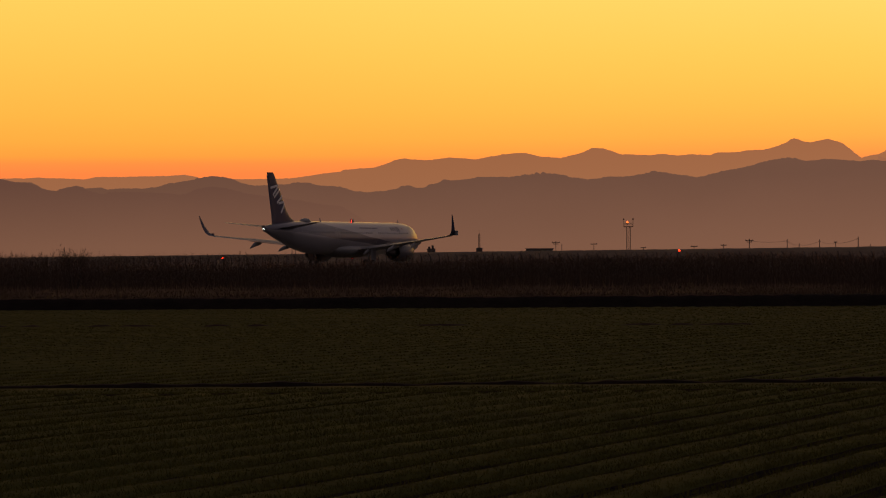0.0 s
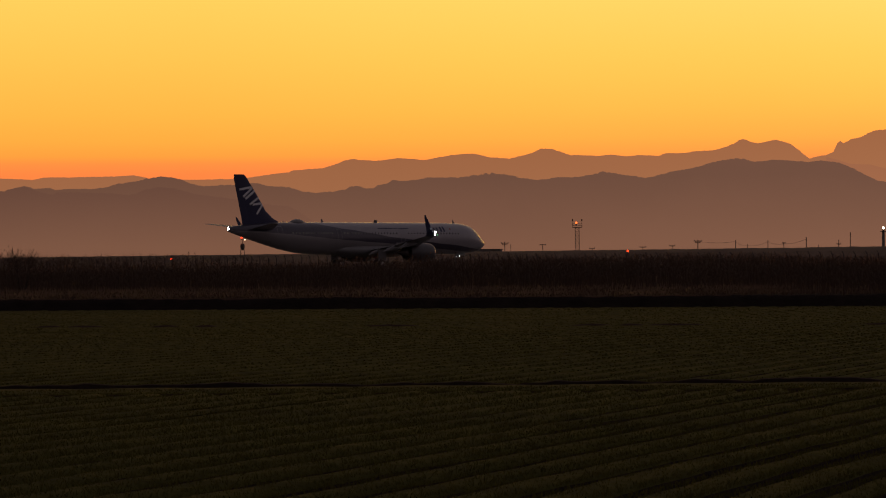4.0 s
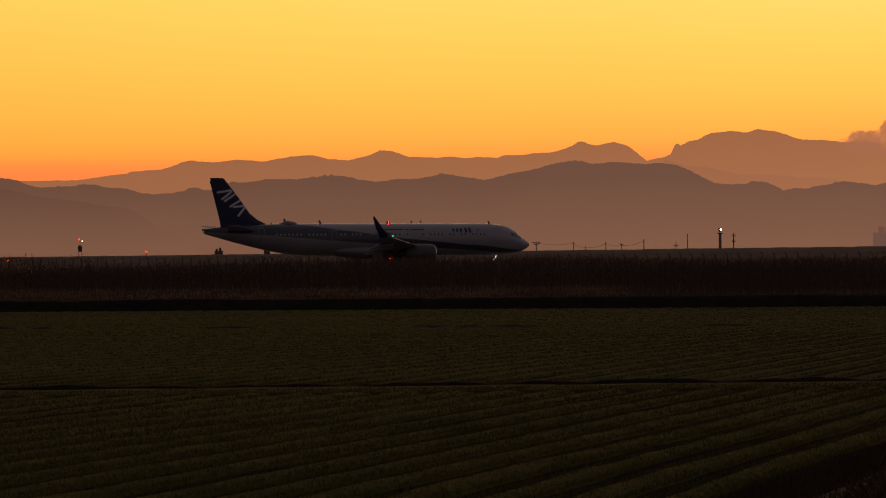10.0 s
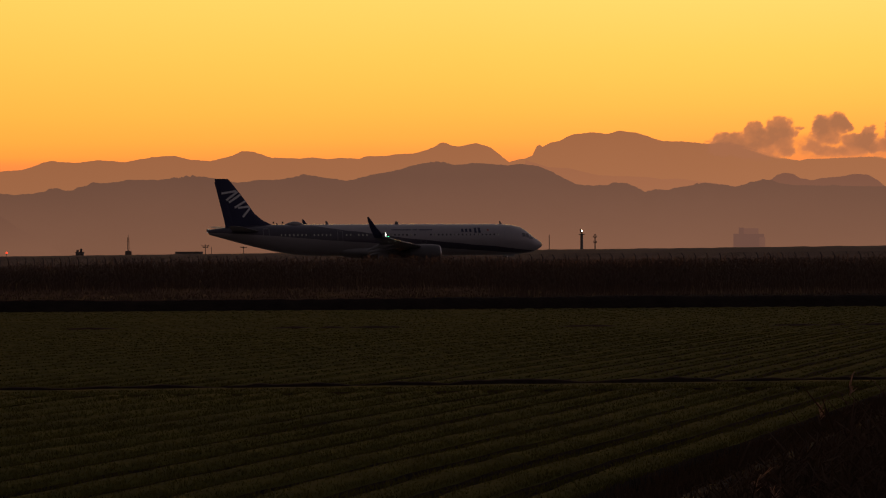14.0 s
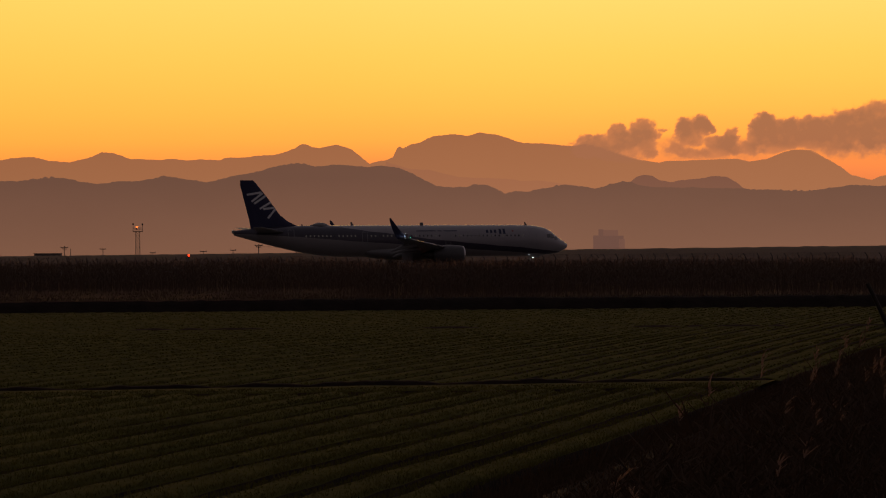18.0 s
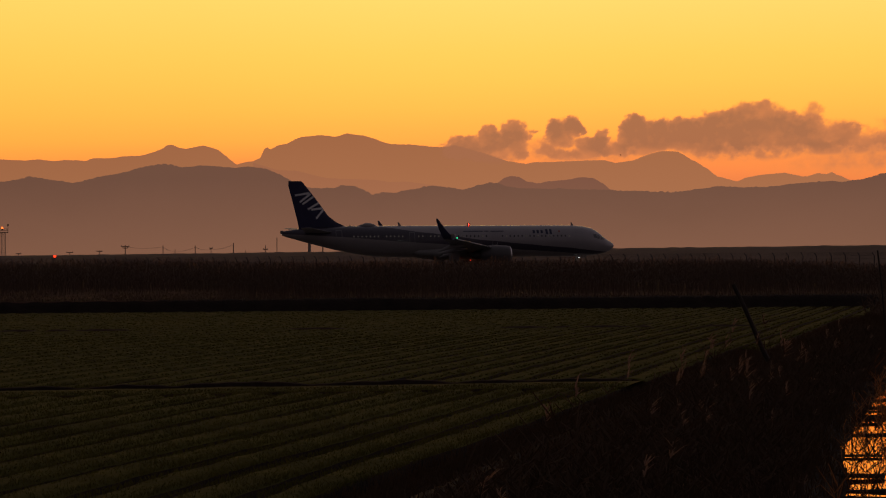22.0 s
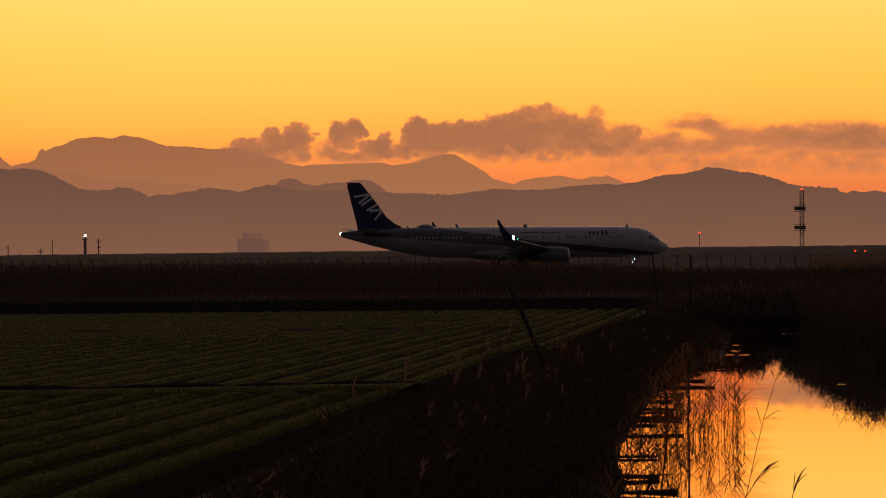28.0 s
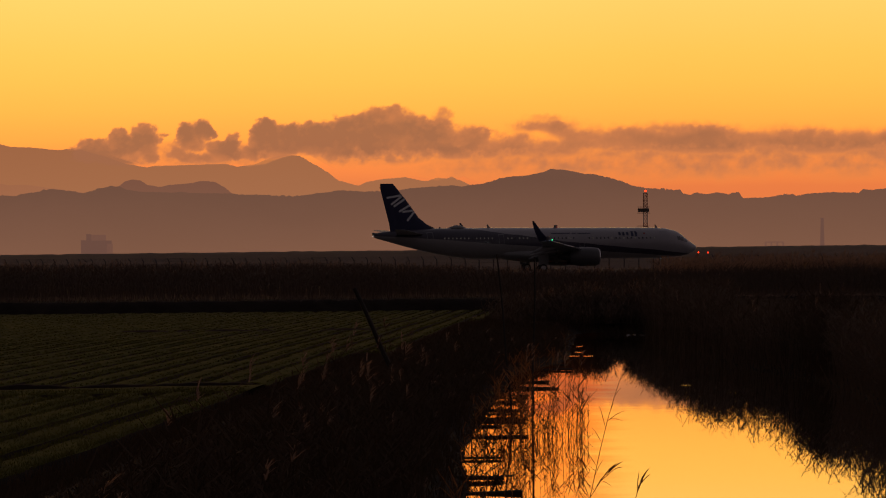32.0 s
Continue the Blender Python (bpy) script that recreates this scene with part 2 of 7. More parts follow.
def bm_loft(bm, rings, cap=True):
    vs = [[bm.verts.new(p) for p in ring] for ring in rings]
    n = len(vs[0])
    for a, b in zip(vs, vs[1:]):
        for k in range(n):
            bm.faces.new((a[k], a[(k + 1) % n], b[(k + 1) % n], b[k]))
    if cap:
        bm.faces.new(vs[0][::-1])
        bm.faces.new(vs[-1])
    bmesh.ops.recalc_face_normals(bm, faces=bm.faces)
    return vs


def bm_turned(bm, profile, axis="x", at=(0, 0, 0), seg=20, cap=True):
    """A body of revolution: (place along the axis, radius) pairs."""
    rings = []
    for p, r in profile:
        ring = []
        for k in range(seg):
            c, s = r * math.cos(2 * math.pi * k / seg), r * math.sin(2 * math.pi * k / seg)
            q = {"x": (p, c, s), "y": (c, p, s), "z": (c, s, p)}[axis]
            ring.append((at[0] + q[0], at[1] + q[1], at[2] + q[2]))
        rings.append(ring)
    return bm_loft(bm, rings, cap)


# ---- distance: mountains, sea dike, sheet of ground ----
def polar(bearing, r, z=0.0):
    a = radians(bearing)
    return (r * math.sin(a), r * math.cos(a), z)


def ridge(name, label, heights, r, depth, material, rough, seed, trees=0.0, wide=False):
    """A hill range: bearing and angle of rise of its summits and saddles, at range r, falling away before and behind."""
    if wide:
        heights = [(heights[0][0] - 5.0, heights[0][1] - 0.05)] + heights + [(heights[-1][0] + 6.0, heights[-1][1] - 0.2)]
    b0, b1 = heights[0][0], heights[-1][0]
    n = int((b1 - b0) / 0.011)
    xs = np.array([h[0] for h in heights])
    ys = np.array([h[1] for h in heights])
    verts, faces = [], []
    rows = ((-1.0, 0.0), (-0.55, 0.45), (-0.22, 0.82), (0.0, 1.0), (0.5, 0.6), (1.0, 0.0))
    for i in range(n + 1):
        b = b0 + (b1 - b0) * i / n
        k = int(np.clip(np.searchsorted(xs, b) - 1, 0, len(xs) - 2))
        u = (b - xs[k]) / (xs[k + 1] - xs[k])
        u = 0.7 * u + 0.3 * u * u * (3 - 2 * u)
        rise = ys[k] + (ys[k + 1] - ys[k]) * u
        rise += rough * (noise.noise((b * 2.1, seed, 0)) * 0.6 + noise.noise((b * 7.3, seed, 3)) * 0.45 + noise.noise((b * 19, seed, 7)) * 0.42)
        rise += trees * (abs(noise.noise((b * 8, seed, 11))) * 1.0 + abs(noise.noise((b * 21, seed, 12))) * 0.45) * (0.12 + max(0, noise.noise((b * 1.3, seed, 13)) + 0.5 * noise.noise((b * 3.7, seed, 15))) * 2.0)
        for off, f in rows:
            rr = r + depth * off + (depth * 0.12 * noise.noise((b * 1.7, off * 2, seed)) if 0 < abs(off) < 1 else 0)
            z = r * math.tan(radians(rise)) * f
            if 0 < f < 1:
                z *= 1 + 0.18 * noise.noise((b * 3.1, off * 3, seed + 5))
            verts.append((*polar(b, rr)[:2], z + EYE[2] if f else -2.0))
    w = len(rows)
    for i in range(n):
        for j in range(w - 1):
            a = i * w + j
            faces.append((a, a + w, a + w + 1, a + 1))
    return tagged(mesh_ob(name, verts, faces, material, True), label, "mountain", kind="structure")


FAR = [(-29.41, 1.54), (-28.89, 1.55), (-28.79, 1.56), (-27.87, 1.53), (-27.66, 1.57), (-27.05, 1.57), (-26.32, 1.59), (-26.06, 1.6), (-25.86, 1.57),
    (-25.74, 1.54), (-25.29, 1.52), (-24.87, 1.52), (-24.14, 1.53), (-23.83, 1.57), (-23.21, 1.65), (-23.1, 1.69), (-22.79, 1.71), (-22.58, 1.72),
    (-22.37, 1.78), (-22.17, 1.86), (-22.01, 1.89), (-21.88, 1.87), (-21.59, 1.85), (-21.18, 1.9), (-20.69, 1.87), (-20.36, 1.92),
    (-20.03, 1.97), (-19.78, 1.98), (-19.45, 1.9), (-19.12, 1.88), (-18.79, 1.96), (-18.52, 2.06),
    (-18.36, 2.05), (-18, 1.94), (-17.48, 1.92), (-17.25, 1.94), (-16.96, 1.91), (-16.7, 1.93), (-16.39, 1.91), (-16.24, 1.96), (-15.93, 1.96),
    (-15.72, 1.99)]
FAR += [(-15.41, 2), (-15.15, 2.06), (-14.96, 2.14), (-14.90, 2.19), (-14.84, 2.205), (-14.78, 2.19), (-14.70, 2.15), (-14.54, 2.13), (-14.23, 2.19), (-13.97, 2.11), (-13.82, 2),
    (-13.72, 1.91), (-13.62, 1.84), (-13.4, 1.89), (-13.32, 1.9), (-13.19, 1.95), (-13.14, 2.06), (-13.11, 2.12), (-13.06, 2.15), (-13, 2.11),
    (-12.85, 2.19), (-12.69, 2.22), (-12.54, 2.3), (-12.43, 2.34), (-12.07, 2.37), (-11.81, 2.34), (-11.6, 2.4), (-11.29, 2.36), (-11.08, 2.3),
    (-10.93, 2.24), (-10.77, 2.2), (-10.41, 2.19), (-10.25, 2.17), (-9.89, 2.14), (-9.63, 2.18), (-9.12, 2.04), (-8.61, 1.87), (-8.3, 1.82),
    (-8.14, 1.85), (-7.37, 1.87), (-6.85, 1.88), (-6.64, 1.83), (-6.33, 1.87), (-6.02, 1.99), (-5.81, 2.04), (-5.5, 2.02), (-5.19, 1.85),
    (-4.98, 1.72)]
FAR += [(-4.77, 1.56), (-4.41, 1.47), (-4.25, 1.54), (-3.94, 1.59), (-3.57, 1.62), (-3.21, 1.55), (-3.15, 1.55), (-2.95, 1.61), (-2.79, 1.59),
    (-2.69, 1.63), (-2.58, 1.57), (-2.33, 1.47), (-2.02, 1.43), (-0.48, 1.22)]
MID = [(-29.41, 1.54), (-29.3, 1.52), (-29.15, 1.48), (-28.89, 1.47), (-28.74, 1.42), (-28.64, 1.36), (-28.54, 1.33), (-28.38, 1.32), (-28.33, 1.35),
    (-28.13, 1.39), (-28.02, 1.41), (-27.92, 1.38), (-27.85, 1.35), (-27.71, 1.36), (-27.58, 1.38), (-27.46, 1.34), (-27.25, 1.35), (-27.05, 1.36),
    (-26.84, 1.35), (-26.58, 1.38), (-26.32, 1.45), (-26.01, 1.49), (-25.8, 1.53), (-25.7, 1.55), (-25.55, 1.57), (-25.39, 1.57), (-25.18, 1.53),
    (-24.98, 1.44), (-24.77, 1.4), (-24.46, 1.41), (-24.09, 1.42), (-23.99, 1.45), (-23.75, 1.45), (-23.68, 1.42), (-23.52, 1.39), (-23.21, 1.38),
    (-23.05, 1.33), (-22.9, 1.29), (-22.74, 1.27), (-22.38, 1.29), (-22.17, 1.32), (-22.06, 1.37), (-21.91, 1.39), (-21.8, 1.35), (-21.65, 1.35),
    (-21.54, 1.41)]
MID += [(-21.39, 1.43), (-21.28, 1.5), (-21.13, 1.48), (-20.81, 1.5), (-20.61, 1.54), (-20.08, 1.54), (-19.67, 1.57), (-19.46, 1.59), (-19.25, 1.59),
    (-19.04, 1.56), (-18.94, 1.52), (-18.63, 1.48), (-18.21, 1.53), (-17.85, 1.53), (-17.59, 1.58), (-17.38, 1.63), (-17.17, 1.59), (-16.97, 1.56),
    (-16.81, 1.54), (-16.66, 1.5), (-16.55, 1.52), (-16.34, 1.56), (-16.14, 1.62), (-15.93, 1.65), (-15.62, 1.71), (-15.47, 1.76), (-15.21, 1.82),
    (-14.9, 1.84), (-14.64, 1.79), (-14.28, 1.82), (-13.87, 1.79), (-13.67, 1.78), (-13.42, 1.8), (-13.11, 1.76), (-12.85, 1.66), (-12.7, 1.58),
    (-12.59, 1.52), (-12.38, 1.42), (-12.23, 1.4), (-12.07, 1.39), (-11.81, 1.4), (-11.71, 1.44), (-11.45, 1.43), (-11.29, 1.35), (-11.14, 1.27),
    (-10.93, 1.31)]
MID += [(-10.67, 1.3), (-10.57, 1.34), (-10.31, 1.37), (-10, 1.43), (-9.74, 1.4), (-9.64, 1.39), (-9.48, 1.35), (-9.33, 1.38), (-9.18, 1.44),
    (-8.97, 1.47), (-8.81, 1.47), (-8.66, 1.41), (-8.4, 1.37), (-7.89, 1.36), (-6.73, 1.33), (-6.54, 1.31), (-6.23, 1.31), (-5.92, 1.28),
    (-5.61, 1.27), (-5.45, 1.3), (-5.08, 1.34), (-4.77, 1.38), (-4.36, 1.36), (-3.94, 1.36), (-3.73, 1.38), (-3.42, 1.42), (-3.11, 1.44),
    (-2.86, 1.45), (-2.69, 1.46), (-2.53, 1.44), (-2.17, 1.49), (-1.96, 1.54), (-1.65, 1.61), (-1.33, 1.64), (-1.02, 1.7), (-0.86, 1.75),
    (-0.71, 1.74), (-0.5, 1.72), (-0.24, 1.66), (-0.09, 1.66), (0.12, 1.6), (0.43, 1.52), (0.64, 1.44), (0.9, 1.39), (1.11, 1.36),
    (1.31, 1.35)]
MID += [(1.5, 1.36), (1.57, 1.28), (1.68, 1.26), (1.78, 1.3), (1.99, 1.27), (2.19, 1.3), (2.4, 1.26), (2.47, 1.3), (2.58, 1.29),
    (2.66, 1.2), (3.02, 1.2), (3.43, 1.24), (3.64, 1.23), (3.94, 1.27), (4.3, 1.29), (4.51, 1.28), (4.76, 1.27), (4.84, 1.34),
    (4.97, 1.33), (5.26, 1.35)]
HILL = [(-8.97, 1.42), (-8.81, 1.48), (-8.69, 1.57), (-8.56, 1.6), (-8.42, 1.58), (-8.28, 1.5), (-8.09, 1.46), (-7.89, 1.5), (-7.58, 1.52),
    (-7.26, 1.57), (-7.06, 1.55), (-6.9, 1.46), (-6.73, 1.33), (-6.59, 1.26)]
LOW = [(-13.32, 1.87), (-13.21, 1.83), (-12.85, 1.73), (-12.54, 1.72), (-12.18, 1.63), (-11.97, 1.58), (-11.55, 1.56), (-11.03, 1.54), (-10.83, 1.5),
    (-10.52, 1.51), (-10, 1.44), (-9.28, 1.34)]
NEAR = [(-29.41, 1.53), (-29.3, 1.51), (-29.15, 1.47), (-28.89, 1.46), (-28.74, 1.41), (-28.64, 1.35), (-28.54, 1.32), (-28.38, 1.31), (-28.33, 1.34),
    (-28.13, 1.38), (-28.02, 1.4), (-27.92, 1.37), (-27.85, 1.34), (-27.72, 1.3), (-27.56, 1.25), (-27.36, 1.27), (-27.05, 1.29), (-26.74, 1.28),
    (-26.43, 1.28), (-26.17, 1.24), (-26.01, 1.26), (-25.81, 1.34), (-25.6, 1.38), (-25.39, 1.37), (-25.18, 1.33), (-24.87, 1.25), (-24.25, 1.16),
    (-23.21, 1.02), (-22.4, 0.55), (-21.6, 0.05)]
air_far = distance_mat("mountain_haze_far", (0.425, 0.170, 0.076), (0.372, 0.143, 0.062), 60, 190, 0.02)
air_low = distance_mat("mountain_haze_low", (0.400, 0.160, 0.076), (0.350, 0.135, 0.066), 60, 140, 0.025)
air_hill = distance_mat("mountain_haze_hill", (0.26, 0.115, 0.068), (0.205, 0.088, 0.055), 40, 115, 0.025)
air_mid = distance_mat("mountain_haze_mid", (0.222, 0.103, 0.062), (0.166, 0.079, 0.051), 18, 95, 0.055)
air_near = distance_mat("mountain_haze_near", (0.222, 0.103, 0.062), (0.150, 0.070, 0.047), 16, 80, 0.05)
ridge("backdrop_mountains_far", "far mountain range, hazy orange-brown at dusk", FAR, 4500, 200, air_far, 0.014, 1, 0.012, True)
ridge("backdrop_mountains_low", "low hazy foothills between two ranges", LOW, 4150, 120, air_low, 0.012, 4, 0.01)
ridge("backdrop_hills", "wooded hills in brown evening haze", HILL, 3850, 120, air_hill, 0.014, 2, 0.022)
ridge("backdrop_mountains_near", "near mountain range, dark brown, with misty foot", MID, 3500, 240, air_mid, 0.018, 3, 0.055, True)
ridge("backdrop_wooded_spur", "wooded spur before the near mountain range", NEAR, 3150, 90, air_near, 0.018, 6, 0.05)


# ---- cloud bank along the far mountains ----
# bearing, rise, half width, half height in degrees, and weight of each swelling
PUFFS_WEST = [(-9.6, 2.25, 0.16, 0.1, 1), (-9.65, 2.12, 0.21, 0.1, 0.9), (-9.34, 2.16, 0.21, 0.14, 1), (-9.01, 2.4, 0.16, 0.13, 1), (-9.06, 2.19, 0.28, 0.17, 1), (-9.27, 2.02, 0.41, 0.14, 0.7), (-8.52, 2.43, 0.21, 0.16, 1),
    (-8.54, 2.24, 0.23, 0.16, 1), (-8.78, 2.25, 0.17, 0.14, 1), (-8.39, 2.01, 0.11, 0.1, 0.75), (-8.64, 2.02, 0.21, 0.09, 0.4), (-8.18, 2.44, 0.07, 0.04, 0.55), (-8.24, 2.33, 0.05, 0.06, 0.45), (-9.68, 2.02, 0.21, 0.1, 0.5),
    (-8.85, 1.88, 0.38, 0.1, 0.45)]
PUFFS_MIDDLE = [(-7.6, 2.46, 0.28, 0.16, 1), (-7.76, 2.41, 0.14, 0.17, 1), (-7.46, 2.51, 0.15, 0.12, 1), (-7.67, 2.27, 0.21, 0.11, 0.9), (-7.35, 2.48, 0.06, 0.1, 0.8), (-8.05, 2.13, 0.24, 0.13, 0.33), (-7.88, 2.05, 0.24, 0.13, 0.4),
    (-7.64, 1.98, 0.28, 0.1, 0.5), (-7.18, 2.04, 0.38, 0.14, 0.6), (-6.95, 2.3, 0.13, 0.14, 1), (-7.08, 2.19, 0.25, 0.13, 1), (-6.91, 2.11, 0.17, 0.15, 0.9), (-7.29, 2.22, 0.14, 0.1, 0.5), (-6.44, 2.52, 0.16, 0.15, 1.1),
    (-6.28, 2.52, 0.2, 0.15, 1), (-6.45, 2.28, 0.2, 0.2, 1), (-6.56, 2.07, 0.2, 0.13, 0.7), (-6.14, 2.35, 0.35, 0.2, 1), (-5.86, 2.38, 0.31, 0.19, 1), (-5.52, 2.45, 0.35, 0.17, 1), (-5.69, 2.24, 0.52, 0.16, 0.95),
    (-5.24, 2.38, 0.31, 0.2, 1), (-6.14, 2.07, 0.38, 0.13, 0.55)]
PUFFS_NORTH = [(-4.97, 2.44, 0.41, 0.2, 1), (-4.55, 2.56, 0.47, 0.2, 1), (-4.03, 2.63, 0.5, 0.2, 1), (-3.51, 2.52, 0.43, 0.18, 1), (-4.76, 2.23, 0.58, 0.26, 0.95), (-3.93, 2.27, 0.66, 0.28, 1), (-3.2, 2.35, 0.45, 0.24, 1.2),
    (-4.04, 1.95, 0.64, 0.18, 0.81), (-4.97, 1.97, 0.53, 0.18, 0.74), (-2.89, 2.24, 0.41, 0.22, 1.2), (-2.49, 2.38, 0.25, 0.14, 1.15), (-2.58, 2.03, 0.53, 0.18, 0.81), (-4.03, 2.84, 0.34, 0.1, 0.54), (-3.04, 2.78, 0.15, 0.1, 0.47),
    (-1.33, 2.55, 0.39, 0.09, 0.94), (-0.96, 2.5, 0.15, 0.09, 0.94), (-1.17, 2.71, 0.3, 0.06, 0.47), (-1.75, 2.28, 0.3, 0.12, 0.8), (-1.9, 2.08, 0.5, 0.16, 0.7), (-1.2, 2.02, 0.5, 0.18, 0.7), (-2.4, 2.42, 0.2, 0.08, 0.5)]
PUFFS_FAR = [(-0.6, 2.33, 0.35, 0.2, 0.85), (-0.91, 2.1, 0.41, 0.16, 0.8), (-0.96, 1.86, 0.52, 0.1, 0.45), (0.23, 2.38, 0.48, 0.13, 0.8), (0.13, 2.1, 0.52, 0.18, 0.6), (1.17, 2.34, 0.72, 0.18, 0.95), (1.79, 2.4, 0.41, 0.11, 0.8),
    (1.06, 2.03, 0.83, 0.24, 0.85), (1.94, 2.08, 0.83, 0.26, 0.9), (2.72, 2.07, 0.72, 0.22, 0.85), (3.34, 2.32, 0.62, 0.16, 0.9), (3.33, 1.99, 0.83, 0.24, 0.8), (4.26, 2.06, 0.72, 0.24, 0.8), (5.08, 2.21, 0.62, 0.16, 0.9),
    (5.08, 1.92, 0.93, 0.22, 0.75)]


def cloud_bank():
    """A thin far sheet whose density swells into puffs with torn rims."""
    r, step = 4260.0, 0.020
    na, ne = int(21.6 / step), int(1.9 / step)
    puffs = np.array(PUFFS_WEST + PUFFS_MIDDLE + PUFFS_NORTH + PUFFS_FAR + [(6.2, 2.2, 0.9, 0.28, 0.85), (7.8, 2.15, 1.1, 0.3, 0.85), (9.8, 2.2, 1.3, 0.3, 0.85)])
    bear = -10.4 + np.arange(na + 1) * step
    rise = 1.25 + np.arange(ne + 1) * step
    A, E = np.meshgrid(bear, rise, indexing="ij")
    pts = list(zip(A.ravel(), E.ravel()))
    n1 = np.array([noise.fractal((a * 4.2, e * 5.0, 0.3), 0.75, 2.1, 6) for a, e in pts]).reshape(A.shape)
    n2 = np.array([noise.fractal((a * 4.2 + 40, e * 5.0, 5.3), 0.75, 2.1, 6) for a, e in pts]).reshape(A.shape)
    n3 = np.array([noise.noise((a * 0.9, e * 2.9, 9.0)) + 0.5 * noise.noise((a * 2.0, e * 6.5, 2.0)) for a, e in pts]).reshape(A.shape)
    # northward the bank is smoother and drawn out by the wind
    soft = np.clip((A + 5.6) / 5.0, 0, 1)
    wa, we = A + (0.105 - 0.02 * soft) * n1, E + (0.070 - 0.03 * soft) * n2
    mass = np.zeros_like(A)
    for pa, pe, ra, re, w in puffs:
        k = np.clip((pa + 5.6) / 5.0, 0, 1)
        d = ((wa - pa) / (ra * (1.08 + 0.14 * k))) ** 2 + ((we - pe) / (re * (1.08 + 0.12 * k))) ** 2
        mass += w * (1.1 - 0.42 * k) * np.exp(-d ** (2.0 - 1.0 * k) * (1.0 + 0.1 * k))
    dens = 1 - np.exp(-1.7 * mass)
    dens *= np.clip((E - 1.30 - 0.12 * soft + (0.08 + 0.10 * soft) * n1) / (0.40 + 0.35 * soft), 0, 1)
    dens -= (0.12 - 0.05 * soft) * np.clip(n2 + 0.2, 0, 1)
    dens *= 1 - 0.34 * soft * np.clip(n3 + 0.25, 0, 1.2)
    # the middle of the bank thins downward
    dens *= 1 - np.clip((A + 6.5) / 1.2, 0, 1) * np.clip((2.12 + 0.14 * n1 - E) / 0.50, 0, 0.6)
    dens *= 1 - 0.16 * np.clip(n1 + 0.6 * n3, 0, 1)
    # a thin veil joins the puffs and runs on beneath them
    veil = np.clip((2.44 + 0.1 * n3 - E) / 0.30, 0, 1) * np.clip((E - 1.32) / 0.45, 0, 1) * np.clip((A + 5.4) / 2.4, 0, 1)
    dens = np.maximum(dens, (0.36 + 0.12 * np.clip((A + 3.6) / 1.5, 0, 1)) * veil * np.clip(1 + 0.25 * n1 + 0.3 * n3, 0.3, 1.5))
    dens = np.maximum(dens, (0.30 + 0.12 * np.clip((A + 8.4) / 0.4, 0, 1) * np.clip((-6.2 - A) / 0.4, 0, 1)) * np.exp(-((E - 2.04) / 0.28) ** 4) * np.clip((A + 9.2) / 1.0, 0, 1) * (1 + 0.4 * n1))
    # it hangs over the western peak and lies behind the crest of the others
    crest = np.interp(A, [p[0] for p in FAR], [p[1] for p in FAR])
    dens *= np.maximum(np.clip((-8.3 - A) / 0.5, 0, 1) * np.clip((E - 1.72 + 0.05 * n1) / 0.22, 0, 1), np.clip((E - crest + 0.03) / 0.05, 0, 1))
    dens = np.clip(dens, 0, 1)
    shade = np.maximum(dens, np.clip((crest + 0.03 - E) / 0.05, 0, 1) * 0.95)
    verts = np.stack([r * np.sin(np.radians(A)), r * np.cos(np.radians(A)), r * np.tan(np.radians(E))], -1).reshape(-1, 3)
    i, j = np.meshgrid(np.arange(na), np.arange(ne), indexing="ij")
    a = (i * (ne + 1) + j).ravel()
    quads = np.stack([a, a + ne + 1, a + ne + 2, a + 1], 1)
    m, n, l = nodes_of("cloud")
    out, mixs, tr, em = n.new("ShaderNodeOutputMaterial"), n.new("ShaderNodeMixShader"), n.new("ShaderNodeBsdfTransparent"), n.new("ShaderNodeEmission")
    at = n.new("ShaderNodeAttribute")
    at.attribute_name = "cloud_mass"
    # the light is painted by density: thin rims glow orange, thick parts brown
    ramp = n.new("ShaderNodeValToRGB")
    el = ramp.color_ramp.elements
    el[0].position, el[0].color = 0.15, (0.98, 0.30, 0.060, 1)
    el[1].position, el[1].color = 0.92, (0.385, 0.150, 0.072, 1)
    mid = el.new(0.55)
    mid.color = (0.62, 0.21, 0.080, 1)
    mr = n.new("ShaderNodeMapRange")
    mr.interpolation_type = "SMOOTHSTEP"
    mr.inputs[1].default_value, mr.inputs[2].default_value, mr.inputs[4].default_value = 0.04, 0.62, 0.95
    at_shade = n.new("ShaderNodeAttribute")
    at_shade.attribute_name = "cloud_shade"
    l.new(at_shade.outputs["Fac"], ramp.inputs[0])
    l.new(at.outputs["Fac"], mr.inputs[0])
    l.new(ramp.outputs[0], em.inputs[0])
    l.new(mr.outputs[0], mixs.inputs[0])
    l.new(tr.outputs[0], mixs.inputs[1])
    l.new(em.outputs[0], mixs.inputs[2])
    l.new(mixs.outputs[0], out.inputs[0])
    ob = mesh_ob("backdrop_cloud", verts.tolist(), quads.tolist(), m, True)
    ob.location = EYE
    at2 = ob.data.attributes.new("cloud_mass", "FLOAT", "POINT")
    at2.data.foreach_set("value", dens.ravel().astype(np.float32))
    at3 = ob.data.attributes.new("cloud_shade", "FLOAT", "POINT")
    at3.data.foreach_set("value", shade.ravel().astype(np.float32))
    return tagged(ob, "bank of brown evening cloud with glowing torn rims", "cloud", kind="structure")


cloud = cloud_bank()


# ---- ground ----
FIELD_Z, BANK_Z, WATER_Z = -1.75, -1.15, -2.35


def bank_line(x):
    """Far end of the field, where the bank begins."""
    return 183.5 + 0.38 * max(min(x, 40.0), -200.0)


